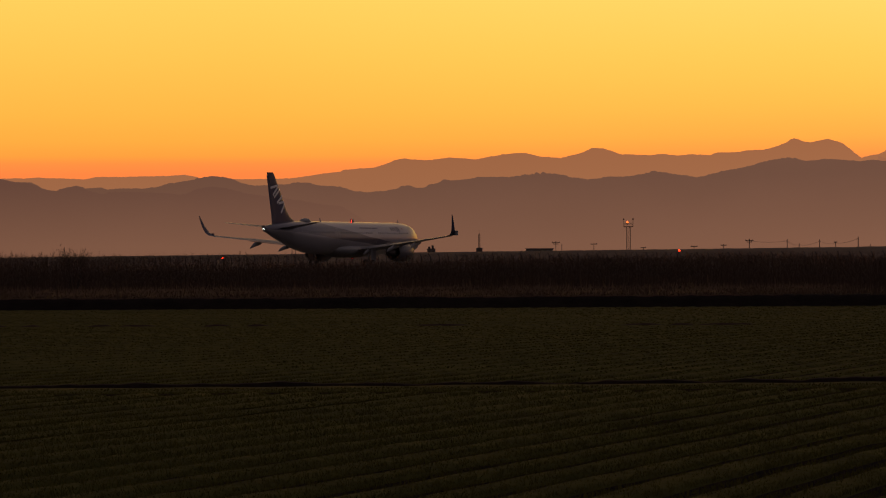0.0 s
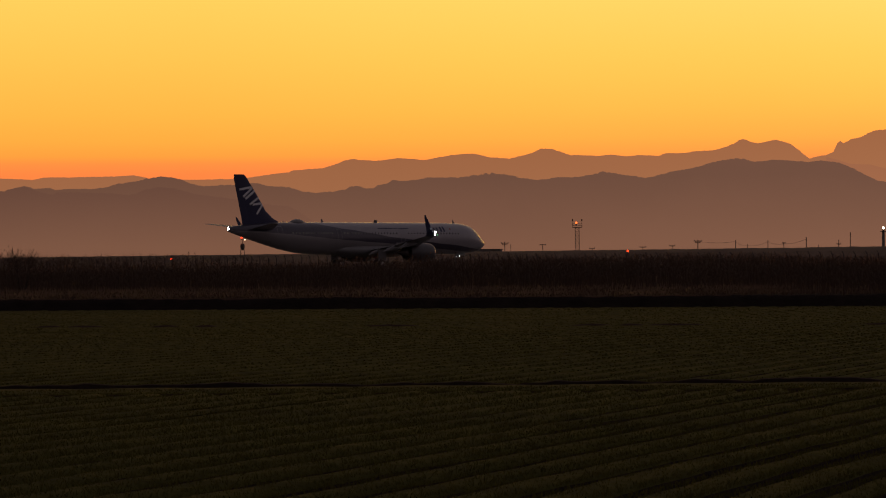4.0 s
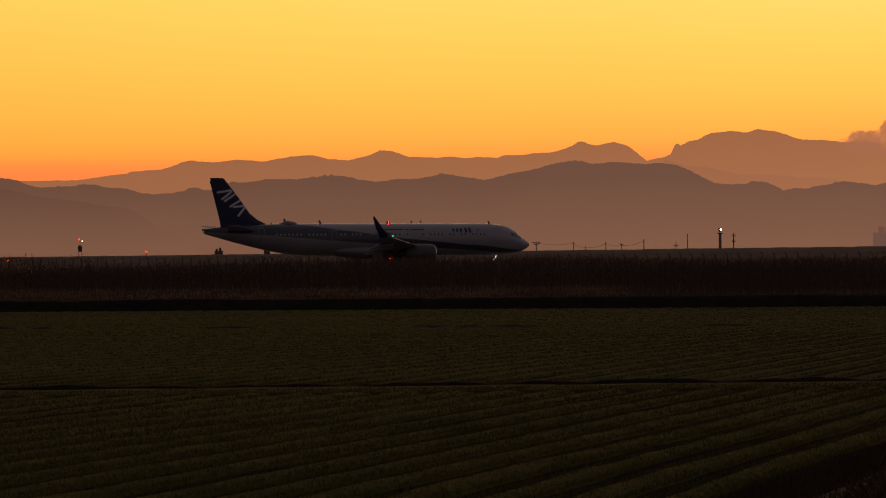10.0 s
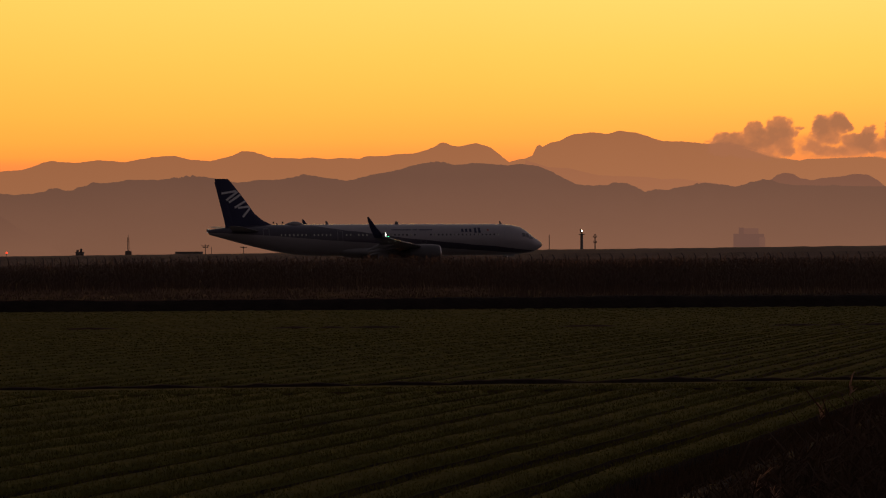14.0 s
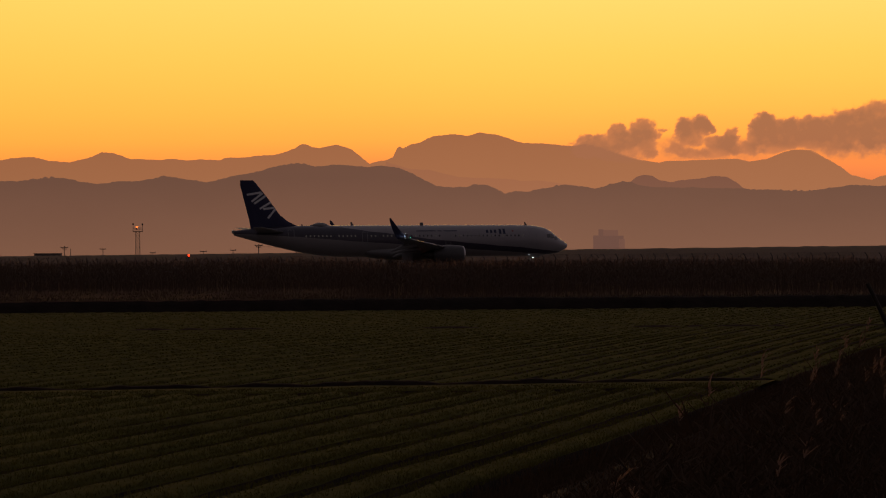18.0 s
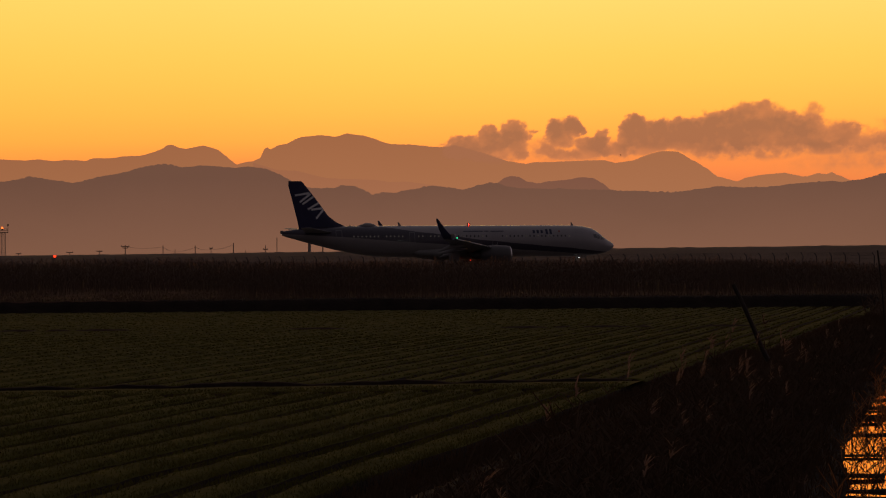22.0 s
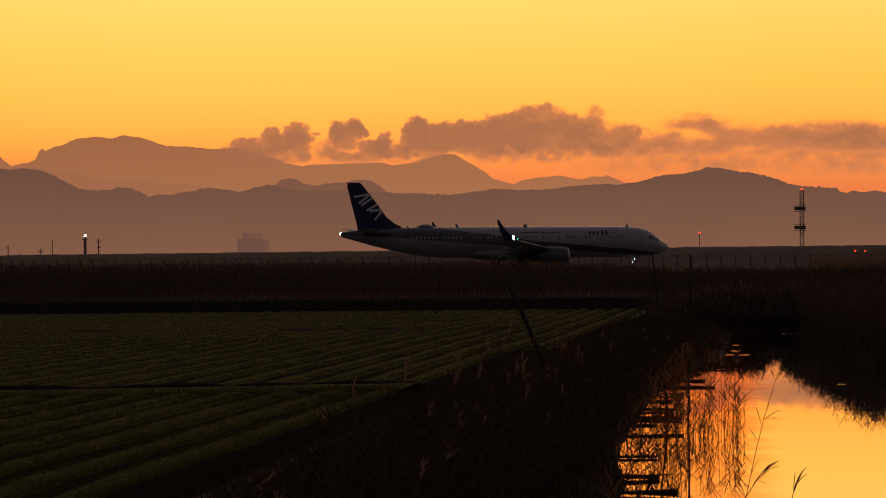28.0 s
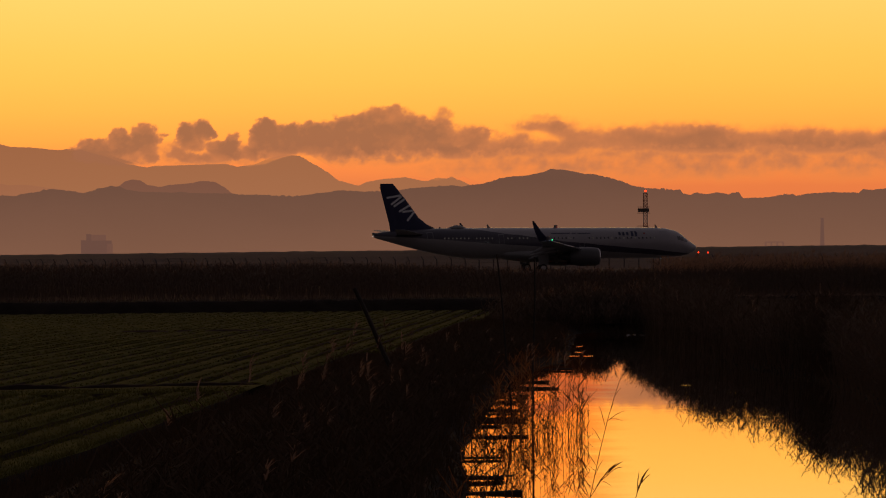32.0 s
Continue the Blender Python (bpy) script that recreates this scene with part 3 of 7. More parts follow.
def cross_line(x):
    return 67.6 + 0.46 * (x + 8)


def ditch_right(y):
    return lerp(y, [(86, 6.05), (94, 4.45), (110, 3.3), (130, 2.35), (147, 1.95)])


def ditch_left(y):
    return -2.35 + 0.52 * max(0.0, min(1.0, (54 - y) / 10)) + 1.35 * max(0.0, min(1.0, (y - 91) / 12))


def lerp(v, pts):
    if v <= pts[0][0]:
        return pts[0][1]
    for (a, p), (b, q) in zip(pts, pts[1:]):
        if v <= b:
            return p + (q - p) * (v - a) / (b - a)
    return pts[-1][1]


def ground_height(x, s):
    """s runs away from the camera; past the field it follows the slanted bank."""
    if s < 5:
        return -0.8
    side = lerp(x, [(-6.9, FIELD_Z - 0.23), (-6.3, FIELD_Z - 0.02), (-5.2, FIELD_Z - 0.08), (ditch_left(s) - 0.5, -2.15), (ditch_left(s), WATER_Z - 0.02), (ditch_left(s) + 1.2, -2.95),
                    (ditch_right(s) - 1.0, -2.95), (ditch_right(s), WATER_Z - 0.02), (ditch_right(s) + 1.2, -2.0), (ditch_right(s) + 4.5, -1.6), (60, -1.7)])
    flat = FIELD_Z - 0.28
    z = side
    if s > 143:
        f = min(1, (s - 143) / 4)
        z = side * (1 - f) + (max(side, flat + 0.05) if x < -6.2 else max(side, -1.9)) * f
        if -6.9 < x < 9 and s > 146:
            z = -1.85
    if s < 14:
        z = -0.8 + (z + 0.8) * max(0, (s - 5) / 9)
    if s > 183.4:
        z = lerp(s, [(183.4, FIELD_Z - 0.2), (184.4, BANK_Z - 0.05), (186, BANK_Z), (300, BANK_Z + 0.05), (318, -0.15), (330, -0.1), (345, -0.2), (400, -0.34), (470, -0.34), (600, 0.0)])
    if s < 330:
        z += 0.05 * noise.noise((x * 0.6, s * 0.5, 1.0)) + 0.03 * noise.noise((x * 2.2, s * 2.0, 4.0))
    return z


gx = [-4200, -1500, -700, -400, -250, -170, -130, -100, -80, -60, -45, -32, -22, -15, -10, -7.6, -6.9, -6.6, -6.3, -6, -5.6, -5.2, -4.6, -4, -3.4, -2.9, -2.6, -2.35, -2.0, -1.4, -1.0, -0.4, 0.4,
      1.2, 1.8, 2.4, 3, 3.6, 4.2, 4.8, 5.4, 5.8, 6.2, 6.6, 7, 7.4, 8, 8.8, 9.6, 10.6, 12, 14, 18, 25, 40, 70, 120, 250, 700, 1500, 4200]
gs = [-400, -60, -10, 4.9, 6, 9, 14] + [14 + 2.0 * i for i in range(1, 85)] + [183.4, 184.4, 185.2, 186, 188, 191, 195, 200, 210, 225, 240, 260, 280, 300, 318, 330, 345, 400, 470, 600, 1000, 2000, 3200, 4800]
gv, gf = [], []
for s in gs:
    shear = lerp(s, [(80, 0.0), (183.4, 0.38), (330, 0.38), (600, 0.0)])
    for x in gx:
        gv.append((x, s + shear * max(min(x, 40.0), -200.0), ground_height(x, s)))
nw = len(gx)
for j in range(len(gs) - 1):
    for i in range(nw - 1):
        a = j * nw + i
        gf.append((a, a + 1, a + nw + 1, a + nw))
ground = tagged(mesh_ob("ground", gv, gf, [soil, dry_grass, turf], True), "dark bare soil and dry winter grass", "ground", kind="structure")
for p in ground.data.polygons:
    c = p.center
    if c.y > bank_line(c.x) + 140:
        p.material_index = 2
    elif c.x > -45 and 0.9 < c.y - bank_line(c.x) < 12:
        p.material_index = 0
    elif c.y > bank_line(c.x) + 0.9 or c.y < 14 or -6.0 < c.x < ditch_left(c.y) - 0.6 or c.x > ditch_right(c.y) + 1.0:
        p.material_index = 1

# runway: a strip of asphalt along the taxi line
RUN_A, RUN_B = (-165.0, 364.0), (420.0, 545.0)
run_d = Vector((RUN_B[0] - RUN_A[0], RUN_B[1] - RUN_A[1], 0)).normalized()
run_n = Vector((-run_d.y, run_d.x, 0))


def taxi_height(x):
    """The pavement falls gently to the north."""
    return -0.05 - 0.13 * (max(-200.0, min(x, 20.0)) + 155) / 147


rv, rf = [], []
for k in range(13):
    for o in (-34, 30):
        q = Vector((*RUN_A, 0)) + (-120 + 60 * k) * run_d + o * run_n
        rv.append((q.x, q.y, taxi_height(q.x)))
    if k:
        rf.append((2 * k - 2, 2 * k - 1, 2 * k + 1, 2 * k))
tagged(mesh_ob("runway", rv, rf, asphalt), "worn grey asphalt runway", "runway", kind="structure")

# water of the ditch
m, n_, l_ = nodes_of("ditch_water")
o_ = n_.new("ShaderNodeOutputMaterial")
b_ = n_.new("ShaderNodeBsdfPrincipled")
b_.inputs["Base Color"].default_value = (0.10, 0.064, 0.042, 1)
b_.inputs["Roughness"].default_value = 0.015
b_.inputs["IOR"].default_value = 2.7
b_.inputs["Specular Tint"].default_value = (1.0, 0.93, 0.88, 1)
t_ = n_.new("ShaderNodeTexCoord")
nz_ = n_.new("ShaderNodeTexNoise")
nz_.inputs["Scale"].default_value, nz_.inputs["Detail"].default_value = 0.9, 2
l_.new(t_.outputs["Object"], nz_.inputs["Vector"])
bp_ = n_.new("ShaderNodeBump")
bp_.inputs["Strength"].default_value, bp_.inputs["Distance"].default_value = 0.12, 0.004
# a breath of wind ruffles the far end
sp_ = n_.new("ShaderNodeSeparateXYZ")
l_.new(t_.outputs["Object"], sp_.inputs[0])
far_ = n_.new("ShaderNodeMapRange")
far_.inputs[1].default_value, far_.inputs[2].default_value, far_.inputs[3].default_value, far_.inputs[4].default_value = 98, 118, 0.12, 1.0
l_.new(sp_.outputs[1], far_.inputs[0])
l_.new(far_.outputs[0], bp_.inputs["Strength"])
l_.new(nz_.outputs[0], bp_.inputs["Height"])
l_.new(bp_.outputs[0], b_.inputs["Normal"])
# the open surface mirrors the sky; an orange reflection is painted along the western edge
g_ = n_.new("ShaderNodeBsdfGlossy")
g_.inputs["Roughness"].default_value = 0.015
l_.new(bp_.outputs[0], g_.inputs["Normal"])
fn_ = n_.new("ShaderNodeTexNoise")
fn_.inputs["Scale"].default_value, fn_.inputs["Detail"].default_value = 0.7, 4
l_.new(t_.outputs["Object"], fn_.inputs["Vector"])
fx_ = n_.new("ShaderNodeMath")
fx_.operation = "MULTIPLY_ADD"
fx_.inputs[1].default_value = 1.1
l_.new(fn_.outputs[0], fx_.inputs[0])
l_.new(sp_.outputs[0], fx_.inputs[2])
orange_cast_ = n_.new("ShaderNodeMapRange")
orange_cast_.interpolation_type = "SMOOTHSTEP"
orange_cast_.inputs[1].default_value, orange_cast_.inputs[2].default_value, orange_cast_.inputs[3].default_value, orange_cast_.inputs[4].default_value = 0.0, 1.15, 1.0, 0.0
l_.new(fx_.outputs[0], orange_cast_.inputs[0])
fc_ = n_.new("ShaderNodeMix")
fc_.data_type = "RGBA"
fc_.inputs[6].default_value, fc_.inputs[7].default_value = (0.97, 0.98, 0.97, 1), (1.0, 0.47, 0.24, 1)
l_.new(orange_cast_.outputs[0], fc_.inputs[0])
l_.new(fc_.outputs[2], g_.inputs["Color"])
ms_ = n_.new("ShaderNodeMixShader")
ms_.inputs[0].default_value = 0.72
l_.new(b_.outputs[0], ms_.inputs[1])
l_.new(g_.outputs[0], ms_.inputs[2])
l_.new(ms_.outputs[0], o_.inputs[0])
water_mat = m
tagged(mesh_ob("water", [(-4.2, 12, WATER_Z), (8.6, 12, WATER_Z), (8.6, 147, WATER_Z), (-4.2, 147, WATER_Z)], [(0, 1, 2, 3)], water_mat), "still ditch water mirroring the evening sky", "water", kind="structure")


def ripples():
    """Low swells of ruffled water near the ditch's end that catch the sky."""
    rng = random.Random(19)
    verts, faces = [], []
    for y, x0, x1, deep in ((143.0, -0.75, 0.55, 0.30), (140.0, 1.2, 1.9, 0.3), (108.0, -1.1, -0.3, 0.11), (113.0, -0.9, -0.6, 0.09), (121.0, -0.9, -0.6, 0.10), (82.0, 2.1, 2.5, 0.12), (77.0, 3.1, 3.7, 0.12), (65.0, 3.3, 3.8, 0.08)):
        x = x0
        while x < x1:
            ln = rng.uniform(0.12, 0.5)
            dy, d = rng.uniform(-0.25, 0.25), deep * rng.uniform(0.4, 1.0)
            a = len(verts)
            for xx, f in ((x, 0.2), (x + ln * 0.3, 1.0), (x + ln * 0.7, 1.0), (x + ln, 0.2)):
                verts += [(xx, y + dy - f * d, WATER_Z + 0.004), (xx, y + dy, WATER_Z + 0.004 + (0.12 if y > 100 else 0.022) * f * d), (xx, y + dy + 0.1 * f, WATER_Z + 0.004)]
            for k in range(3):
                for e in (0, 1):
                    b = a + 3 * k + e
                    faces.append((b, b + 3, b + 4, b + 1))
            x += ln + rng.uniform(-0.05, 0.22)
    tagged(mesh_ob("water_ripples", verts, faces, water_mat, True), "small ripples on still ditch water", "water", kind="structure")


ripples()

# the embankment behind the airfield, along a line seen obliquely
DIKE_NORMAL = 47.0


def on_line(bearing, dist, normal=DIKE_NORMAL):
    """Where the bearing meets the straight line at that square distance."""
    return dist / math.cos(radians(bearing - normal))


dv, df = [], []
dn = 260
for i in range(dn + 1):
    b = -31 + 40.0 * i / dn
    for off, z in ((-26, 0.0), (-20, 0.7), (-6, 3.7), (0, 4.35), (4, 4.35), (16, 0.0)):
        p = polar(b, on_line(b, 465 + off))
        dv.append((p[0], p[1], z + (0.22 * noise.noise((b * 9, off, 2)) + 0.16 * noise.noise((b * 37, off, 5)) if z else -0.5)))
for i in range(dn):
    for j in range(5):
        a = i * 6 + j
        df.append((a, a + 6, a + 7, a + 1))
tagged(mesh_ob("embankment", dv, df, turf, True), "long grassy embankment behind the airfield", "embankment", kind="structure")


# ---- crop beds ----
BED_ROWS = []


def crop_beds():
    rng = random.Random(5)
    k = 0
    x = -5.80
    near = ((-0.375, -0.24), (-0.345, -0.06), (-0.22, -0.008), (0.0, 0.008), (0.22, -0.008), (0.345, -0.06), (0.375, -0.24))
    far = ((-0.345, -0.27), (-0.31, -0.05), (-0.17, 0.004), (0.0, 0.024), (0.17, 0.004), (0.31, -0.05), (0.345, -0.27))
    while x > -108:
        far_end = bank_line(x) - 1.4
        cut = cross_line(x)
        for y0, y1 in ((16.0, cut - 3.1), (cut + 0.5, far_end)):
            if x < -0.62 * y1 - 6 or y1 - y0 < 3:
                continue
            y0 = max(y0, -x / 0.62 - 8, 141.0 if x > -6.2 else 92.0 if x > -7.2 else 0.0)
            if y1 - y0 < 3:
                continue
            n = max(3, int((y1 - y0) / 0.8))
            prof = near if y1 < cut else far
            open_row = max(0.12, min(1.0, (x + 24) / 10)) if y1 < cut else max(0.15, min(1.0, (x + 46) / 28))
            along = [y0, y0 + 0.12] + [y0 + (y1 - y0) * i / n for i in range(1, n)] + [y1 - 0.12, y1]
            verts, faces = [], []
            for i, y in enumerate(along):
                end = 0.0 if 0 < i < len(along) - 1 else -0.26
                if x > -7.2 and y < y0 + 9:
                    end = -0.27 * ((y0 + 9 - y) / 9) ** 2
                # the furrows silt up in patches and fade towards the far end
                silt = 0.72 + 0.55 * noise.noise((x * 0.22, y * 0.055, 9.0)) + 0.30 * noise.noise((k * 0.9, y * 0.11, 5.0))
                if y1 > cut:
                    silt -= 0.75 * max(0.0, min(1.0, (y - 105) / 55)) * max(0.0, min(1.0, (-x - 9) / 12))
                open_ = open_row * max(0.12, min(1.0, silt + 0.12))
                drift = 0.20 * noise.noise((x * 0.10, y * 0.035, 3.0)) + 0.10 * noise.noise((x * 0.3, y * 0.09, 7.0))
                for px, pz in prof:
                    if y1 < cut:
                        px *= 0.95 + 0.32 * (1 - open_)
                    else:
                        px *= 1 + 0.42 * (1 - open_)
                    wob = 0.045 * noise.noise((px * 3 + k, y * 0.7, 1.0)) + 0.05 * noise.noise((px * 3 + k, y * 2.3, 6.0)) + (0.115 * noise.noise((k * 1.7 + (3 if px > 0 else 0), y * 0.13, 2.0)) - 0.012) * (1 if px > 0 else -1 if px < 0 else 0)
                    verts.append((px + wob + drift, y, FIELD_Z + max((pz if pz > -0.1 else pz * open_) + end, -0.27) + 0.016 * noise.noise((px * 4 + k * 3, y * 0.5, 8.0)) + 0.014 * noise.noise((px * 5 + k * 3, y * 1.9, 3.0))))
            for i in range(len(along) - 1):
                for j in range(6):
                    a = i * 7 + j
                    faces.append((a, a + 1, a + 8, a + 7))
            BED_ROWS.append((x, y0, y1))
            ob = mesh_ob("crop_bed", verts, faces, [crop, shaded_furrow_soil], True)
            # steep sides take the soil that carries the furrow shade
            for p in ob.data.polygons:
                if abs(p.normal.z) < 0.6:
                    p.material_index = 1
            ob.location.x = x
            tagged(ob, "raised bed of young green winter wheat between furrows", "crop bed", "beds of the wheat field", "structure")
        x -= 0.957 + rng.uniform(-0.03, 0.03)
        k += 1


crop_beds()


def cross_ridge():
    """Dark clods thrown up along the drain that crosses the field."""
    verts, faces = [], []
    n = 900
    for i in range(n + 1):
        x = -104 + 96.4 * i / n
        y = cross_line(x) + 0.42
        top = 0.055 + 0.10 * noise.noise((x * 0.35, 0, 3.0)) + 0.05 * noise.noise((x * 1.1, 0, 8.0)) + 0.035 * noise.noise((x * 2.7, 0, 5.0))
        for dy, z in ((-0.30, -0.28), (-0.10, top - 0.02), (0.02, top), (0.16, -0.12)):
            verts.append((x, y + dy + 0.04 * noise.noise((x * 1.9, dy, 7.0)), FIELD_Z + z))
    for i in range(n):
        for j in range(3):
            a = i * 4 + j
            faces.append((a, a + 4, a + 5, a + 1))
    tagged(mesh_ob("drain_edge", verts, faces, soil, True), "dark cloddy soil edge of a drain across the field", "soil", kind="structure")


cross_ridge()


def headland():
    """An unfurrowed strip of wheat where the drill turned, before the drain."""
    verts, faces = [], []
    n = 420
    for i in range(n + 1):
        x = -104 + 96.65 * i / n
        y = cross_line(x)
        for dy, z in ((-3.32, -0.22), (-3.16, -0.01), (-2.4, 0.0), (-1.6, 0.004), (0.02, 0.0), (0.22, -0.2)):
            verts.append((x, y + dy + 0.22 * noise.noise((x * 0.55, dy, 2.0)) * (1 if dy < -3 else 0.4), FIELD_Z + z + (0.016 * noise.noise((x * 0.8, dy * 2, 4.0)) if z > -0.1 else 0)))
    for i in range(n):
        for j in range(5):
            a = i * 6 + j
            faces.append((a, a + 6, a + 7, a + 1))
    ob = mesh_ob("headland_bed", verts, faces, [crop, soil], True)
    for p in ob.data.polygons:
        if abs(p.normal.z) < 0.7:
            p.material_index = 1
    tagged(ob, "unfurrowed strip of young wheat along the drain", "crop bed", kind="structure")


def clods():
    """A broken line of dark clods across the farther beds."""
    rng = random.Random(77)
    verts, faces = [], []
    x = -86.0
    while x < -8:
        ln = rng.uniform(0.5, 2.4)
        m = max(3, int(ln / 0.2))
        b0 = len(verts)
        for i in range(m + 1):
            u = i / m
            h = 0.085 * (math.sin(math.pi * u) ** 0.6) * (0.6 + 0.5 * abs(noise.noise((x + i * 0.6, 1.0, 2.0)))) if 0 < i < m else 0.0
            xx = x + ln * u
            y = 127.5 + 0.26 * xx + 0.5 * noise.noise((xx * 0.3, 4.0, 1.0))
            for dy, f in ((-0.28, -0.3), (-0.05, 1.0), (0.1, 0.9), (0.3, -0.3)):
                verts.append((xx, y + dy, FIELD_Z + 0.02 + h * f))
        for i in range(m):
            for j in range(3):
                a = b0 + i * 4 + j
                faces.append((a, a + 4, a + 5, a + 1))
        x += ln + rng.choice((0.2, 0.4, 0.8, 2.0, 6.0))
    tagged(mesh_ob("soil_clods", verts, faces, soil, True), "broken line of dark clods across the wheat", "soil", kind="structure")


headland()
clods()


# ---- plants as blades ----
def blades(name, base, tip, width, material, bend=None, seed=0, label="", category="", spread=0.0):
    """Many narrow bent blades in one mesh: arrays of foot, tip and width."""
    rng = np.random.default_rng(seed)
    n = len(base)
    base, tip, width = np.asarray(base, float), np.asarray(tip, float), np.asarray(width, float).reshape(n, 1)
    a = rng.uniform(0, 2 * np.pi, n)
    side = np.stack([np.cos(a), np.sin(a), np.zeros(n)], 1)
    side[:, 0] += 0.8 * np.sign(side[:, 0])
    side /= np.linalg.norm(side, axis=1, keepdims=True)
    mid = base + (tip - base) * 0.6
    if bend is not None:
        mid = mid + np.asarray(bend, float)
    v = np.stack([base - side * width, base + side * width, mid - side * width * 0.7, mid + side * width * 0.7, tip], 1).reshape(-1, 3)
    idx = np.arange(n)[:, None] * 5
    tri = np.concatenate([idx + np.array([0, 1, 3]), idx + np.array([0, 3, 2]), idx + np.array([2, 3, 4])], 1).reshape(-1)
    me = bpy.data.meshes.new(name)
    me.vertices.add(len(v))
    me.vertices.foreach_set("co", v.reshape(-1))
    me.loops.add(len(tri))
    me.loops.foreach_set("vertex_index", tri.astype(np.int32))
    me.polygons.add(len(tri) // 3)
    me.polygons.foreach_set("loop_start", np.arange(0, len(tri), 3, dtype=np.int32))
    me.materials.append(material)
    me.update(calc_edges=True)
    me.validate()
    ob = new(name, me)
    return tagged(ob, label, category, kind="stuff")


def sprouts():
    """Young wheat in drilled lines along the beds."""
    rng = np.random.default_rng(3)
    P = []
    for x, y0, y1 in BED_ROWS:
        for lo, hi, dens in ((y0, min(y1, 48.0), 140), (max(y0, 48.0), min(y1, 66.0), 80), (max(y0, 66.0), min(y1, 110.0), 16), (max(y0, 110.0), y1, 7)):
            if hi - lo < 0.5 or (dens > 90 and x < -30):
                continue
            k = int((hi - lo) * dens)
            line = np.where(rng.random(k) < 0.35, np.sign(rng.random(k) - 0.5) * (0.345 if hi <= 66 else 0.31), rng.integers(-2, 3, k) * 0.13)
            if hi <= 66 and x < -14:
                line = np.where(rng.random(k) < min(1.0, (-14 - x) / 10), rng.uniform(-0.48, 0.48, k), line)
            P.append(np.stack([x + line + rng.normal(0, 0.025, k), rng.uniform(lo + 0.1, hi - 0.1, k)], 1))
    k = 16000
    hx = rng.uniform(-60, -7.5, k)
    P.append(np.stack([hx, 67.6 + 0.46 * (hx + 8) - rng.uniform(1.0, 3.15, k)], 1))
    P = np.concatenate(P)
    n = len(P)
    big = np.clip(P[:, 1] / 60, 0.7, 2.0)
    back = np.clip((P[:, 1] - 66) / 4, 0, 1)
    base = np.concatenate([P, (FIELD_Z - 0.02 + 0.012 * back)[:, None]], 1)
    h = rng.uniform(0.0, 0.042, n) * (1 - 0.75 * back)
    tip = base + np.stack([rng.normal(0, 0.03, n), rng.normal(0, 0.03, n), h + 0.03], 1)
    blades("wheat_sprouts", base, tip, (0.009 + 0.012 * back) * big * rng.uniform(0.6, 1.4, n), sprout_mat, None, 4, "thin young wheat plants in rows", "wheat")


def reed_bed(name, label, xs, ys, zs, hs, seed, leaves=4, plume=0.35, lean=0.10, width=0.012, leaf_len=0.5, material=None, plume_size=1.0, upright=-0.25):
    """Stems, drooping leaves and plumes over given feet."""
    rng = np.random.default_rng(seed)
    n = len(xs)
    base = np.stack([xs, ys, zs], 1)
    tilt = rng.normal(0, lean, (n, 2)) * hs[:, None]
    tip = base + np.concatenate([tilt, hs[:, None]], 1)
    B, Tp, W, Bd = [base], [tip], [np.full(n, width)], [np.zeros((n, 3))]
    for k in range(leaves):
        f = rng.uniform(0.3, 0.95, n)[:, None]
        foot = base + (tip - base) * f
        a = rng.uniform(0, 2 * np.pi, n)
        ln = rng.uniform(0.5, 1.2, n) * leaf_len
        rise = rng.uniform(upright, 0.8, n) * ln
        B.append(foot)
        Tp.append(foot + np.stack([np.cos(a) * ln, np.sin(a) * ln, rise], 1))
        W.append(np.full(n, width * 1.5))
        Bd.append(np.stack([np.zeros(n), np.zeros(n), 0.28 * ln], 1))
    ob = blades(name, np.concatenate(B), np.concatenate(Tp), np.concatenate(W), material or reed_dark, np.concatenate(Bd), seed, label, "reeds")
    pick = np.where(rng.random(n) < plume)[0]
    if len(pick):
        # a feathery head: many fine sprays that droop to leeward
        q = np.repeat(pick, 12)
        k = len(q)
        foot = tip[q] - (tip[q] - base[q]) * (rng.uniform(-0.05, 0.13, k) * plume_size)[:, None]
        ln = rng.uniform(0.06, 0.16, k) * plume_size
        lee = rng.normal(0.55, 0.45, k)
        head = foot + np.stack([ln * lee, ln * rng.normal(0, 0.4, k), ln * rng.uniform(0.2, 1.0, k)], 1)
        blades("reed_plumes", foot, head, rng.uniform(0.005, 0.011, k) * plume_size, plume_mat, np.stack([np.zeros(k), np.zeros(k), 0.2 * ln], 1), seed + 50, "feathery drooping plumes of dry reeds", "reeds")
    return ob


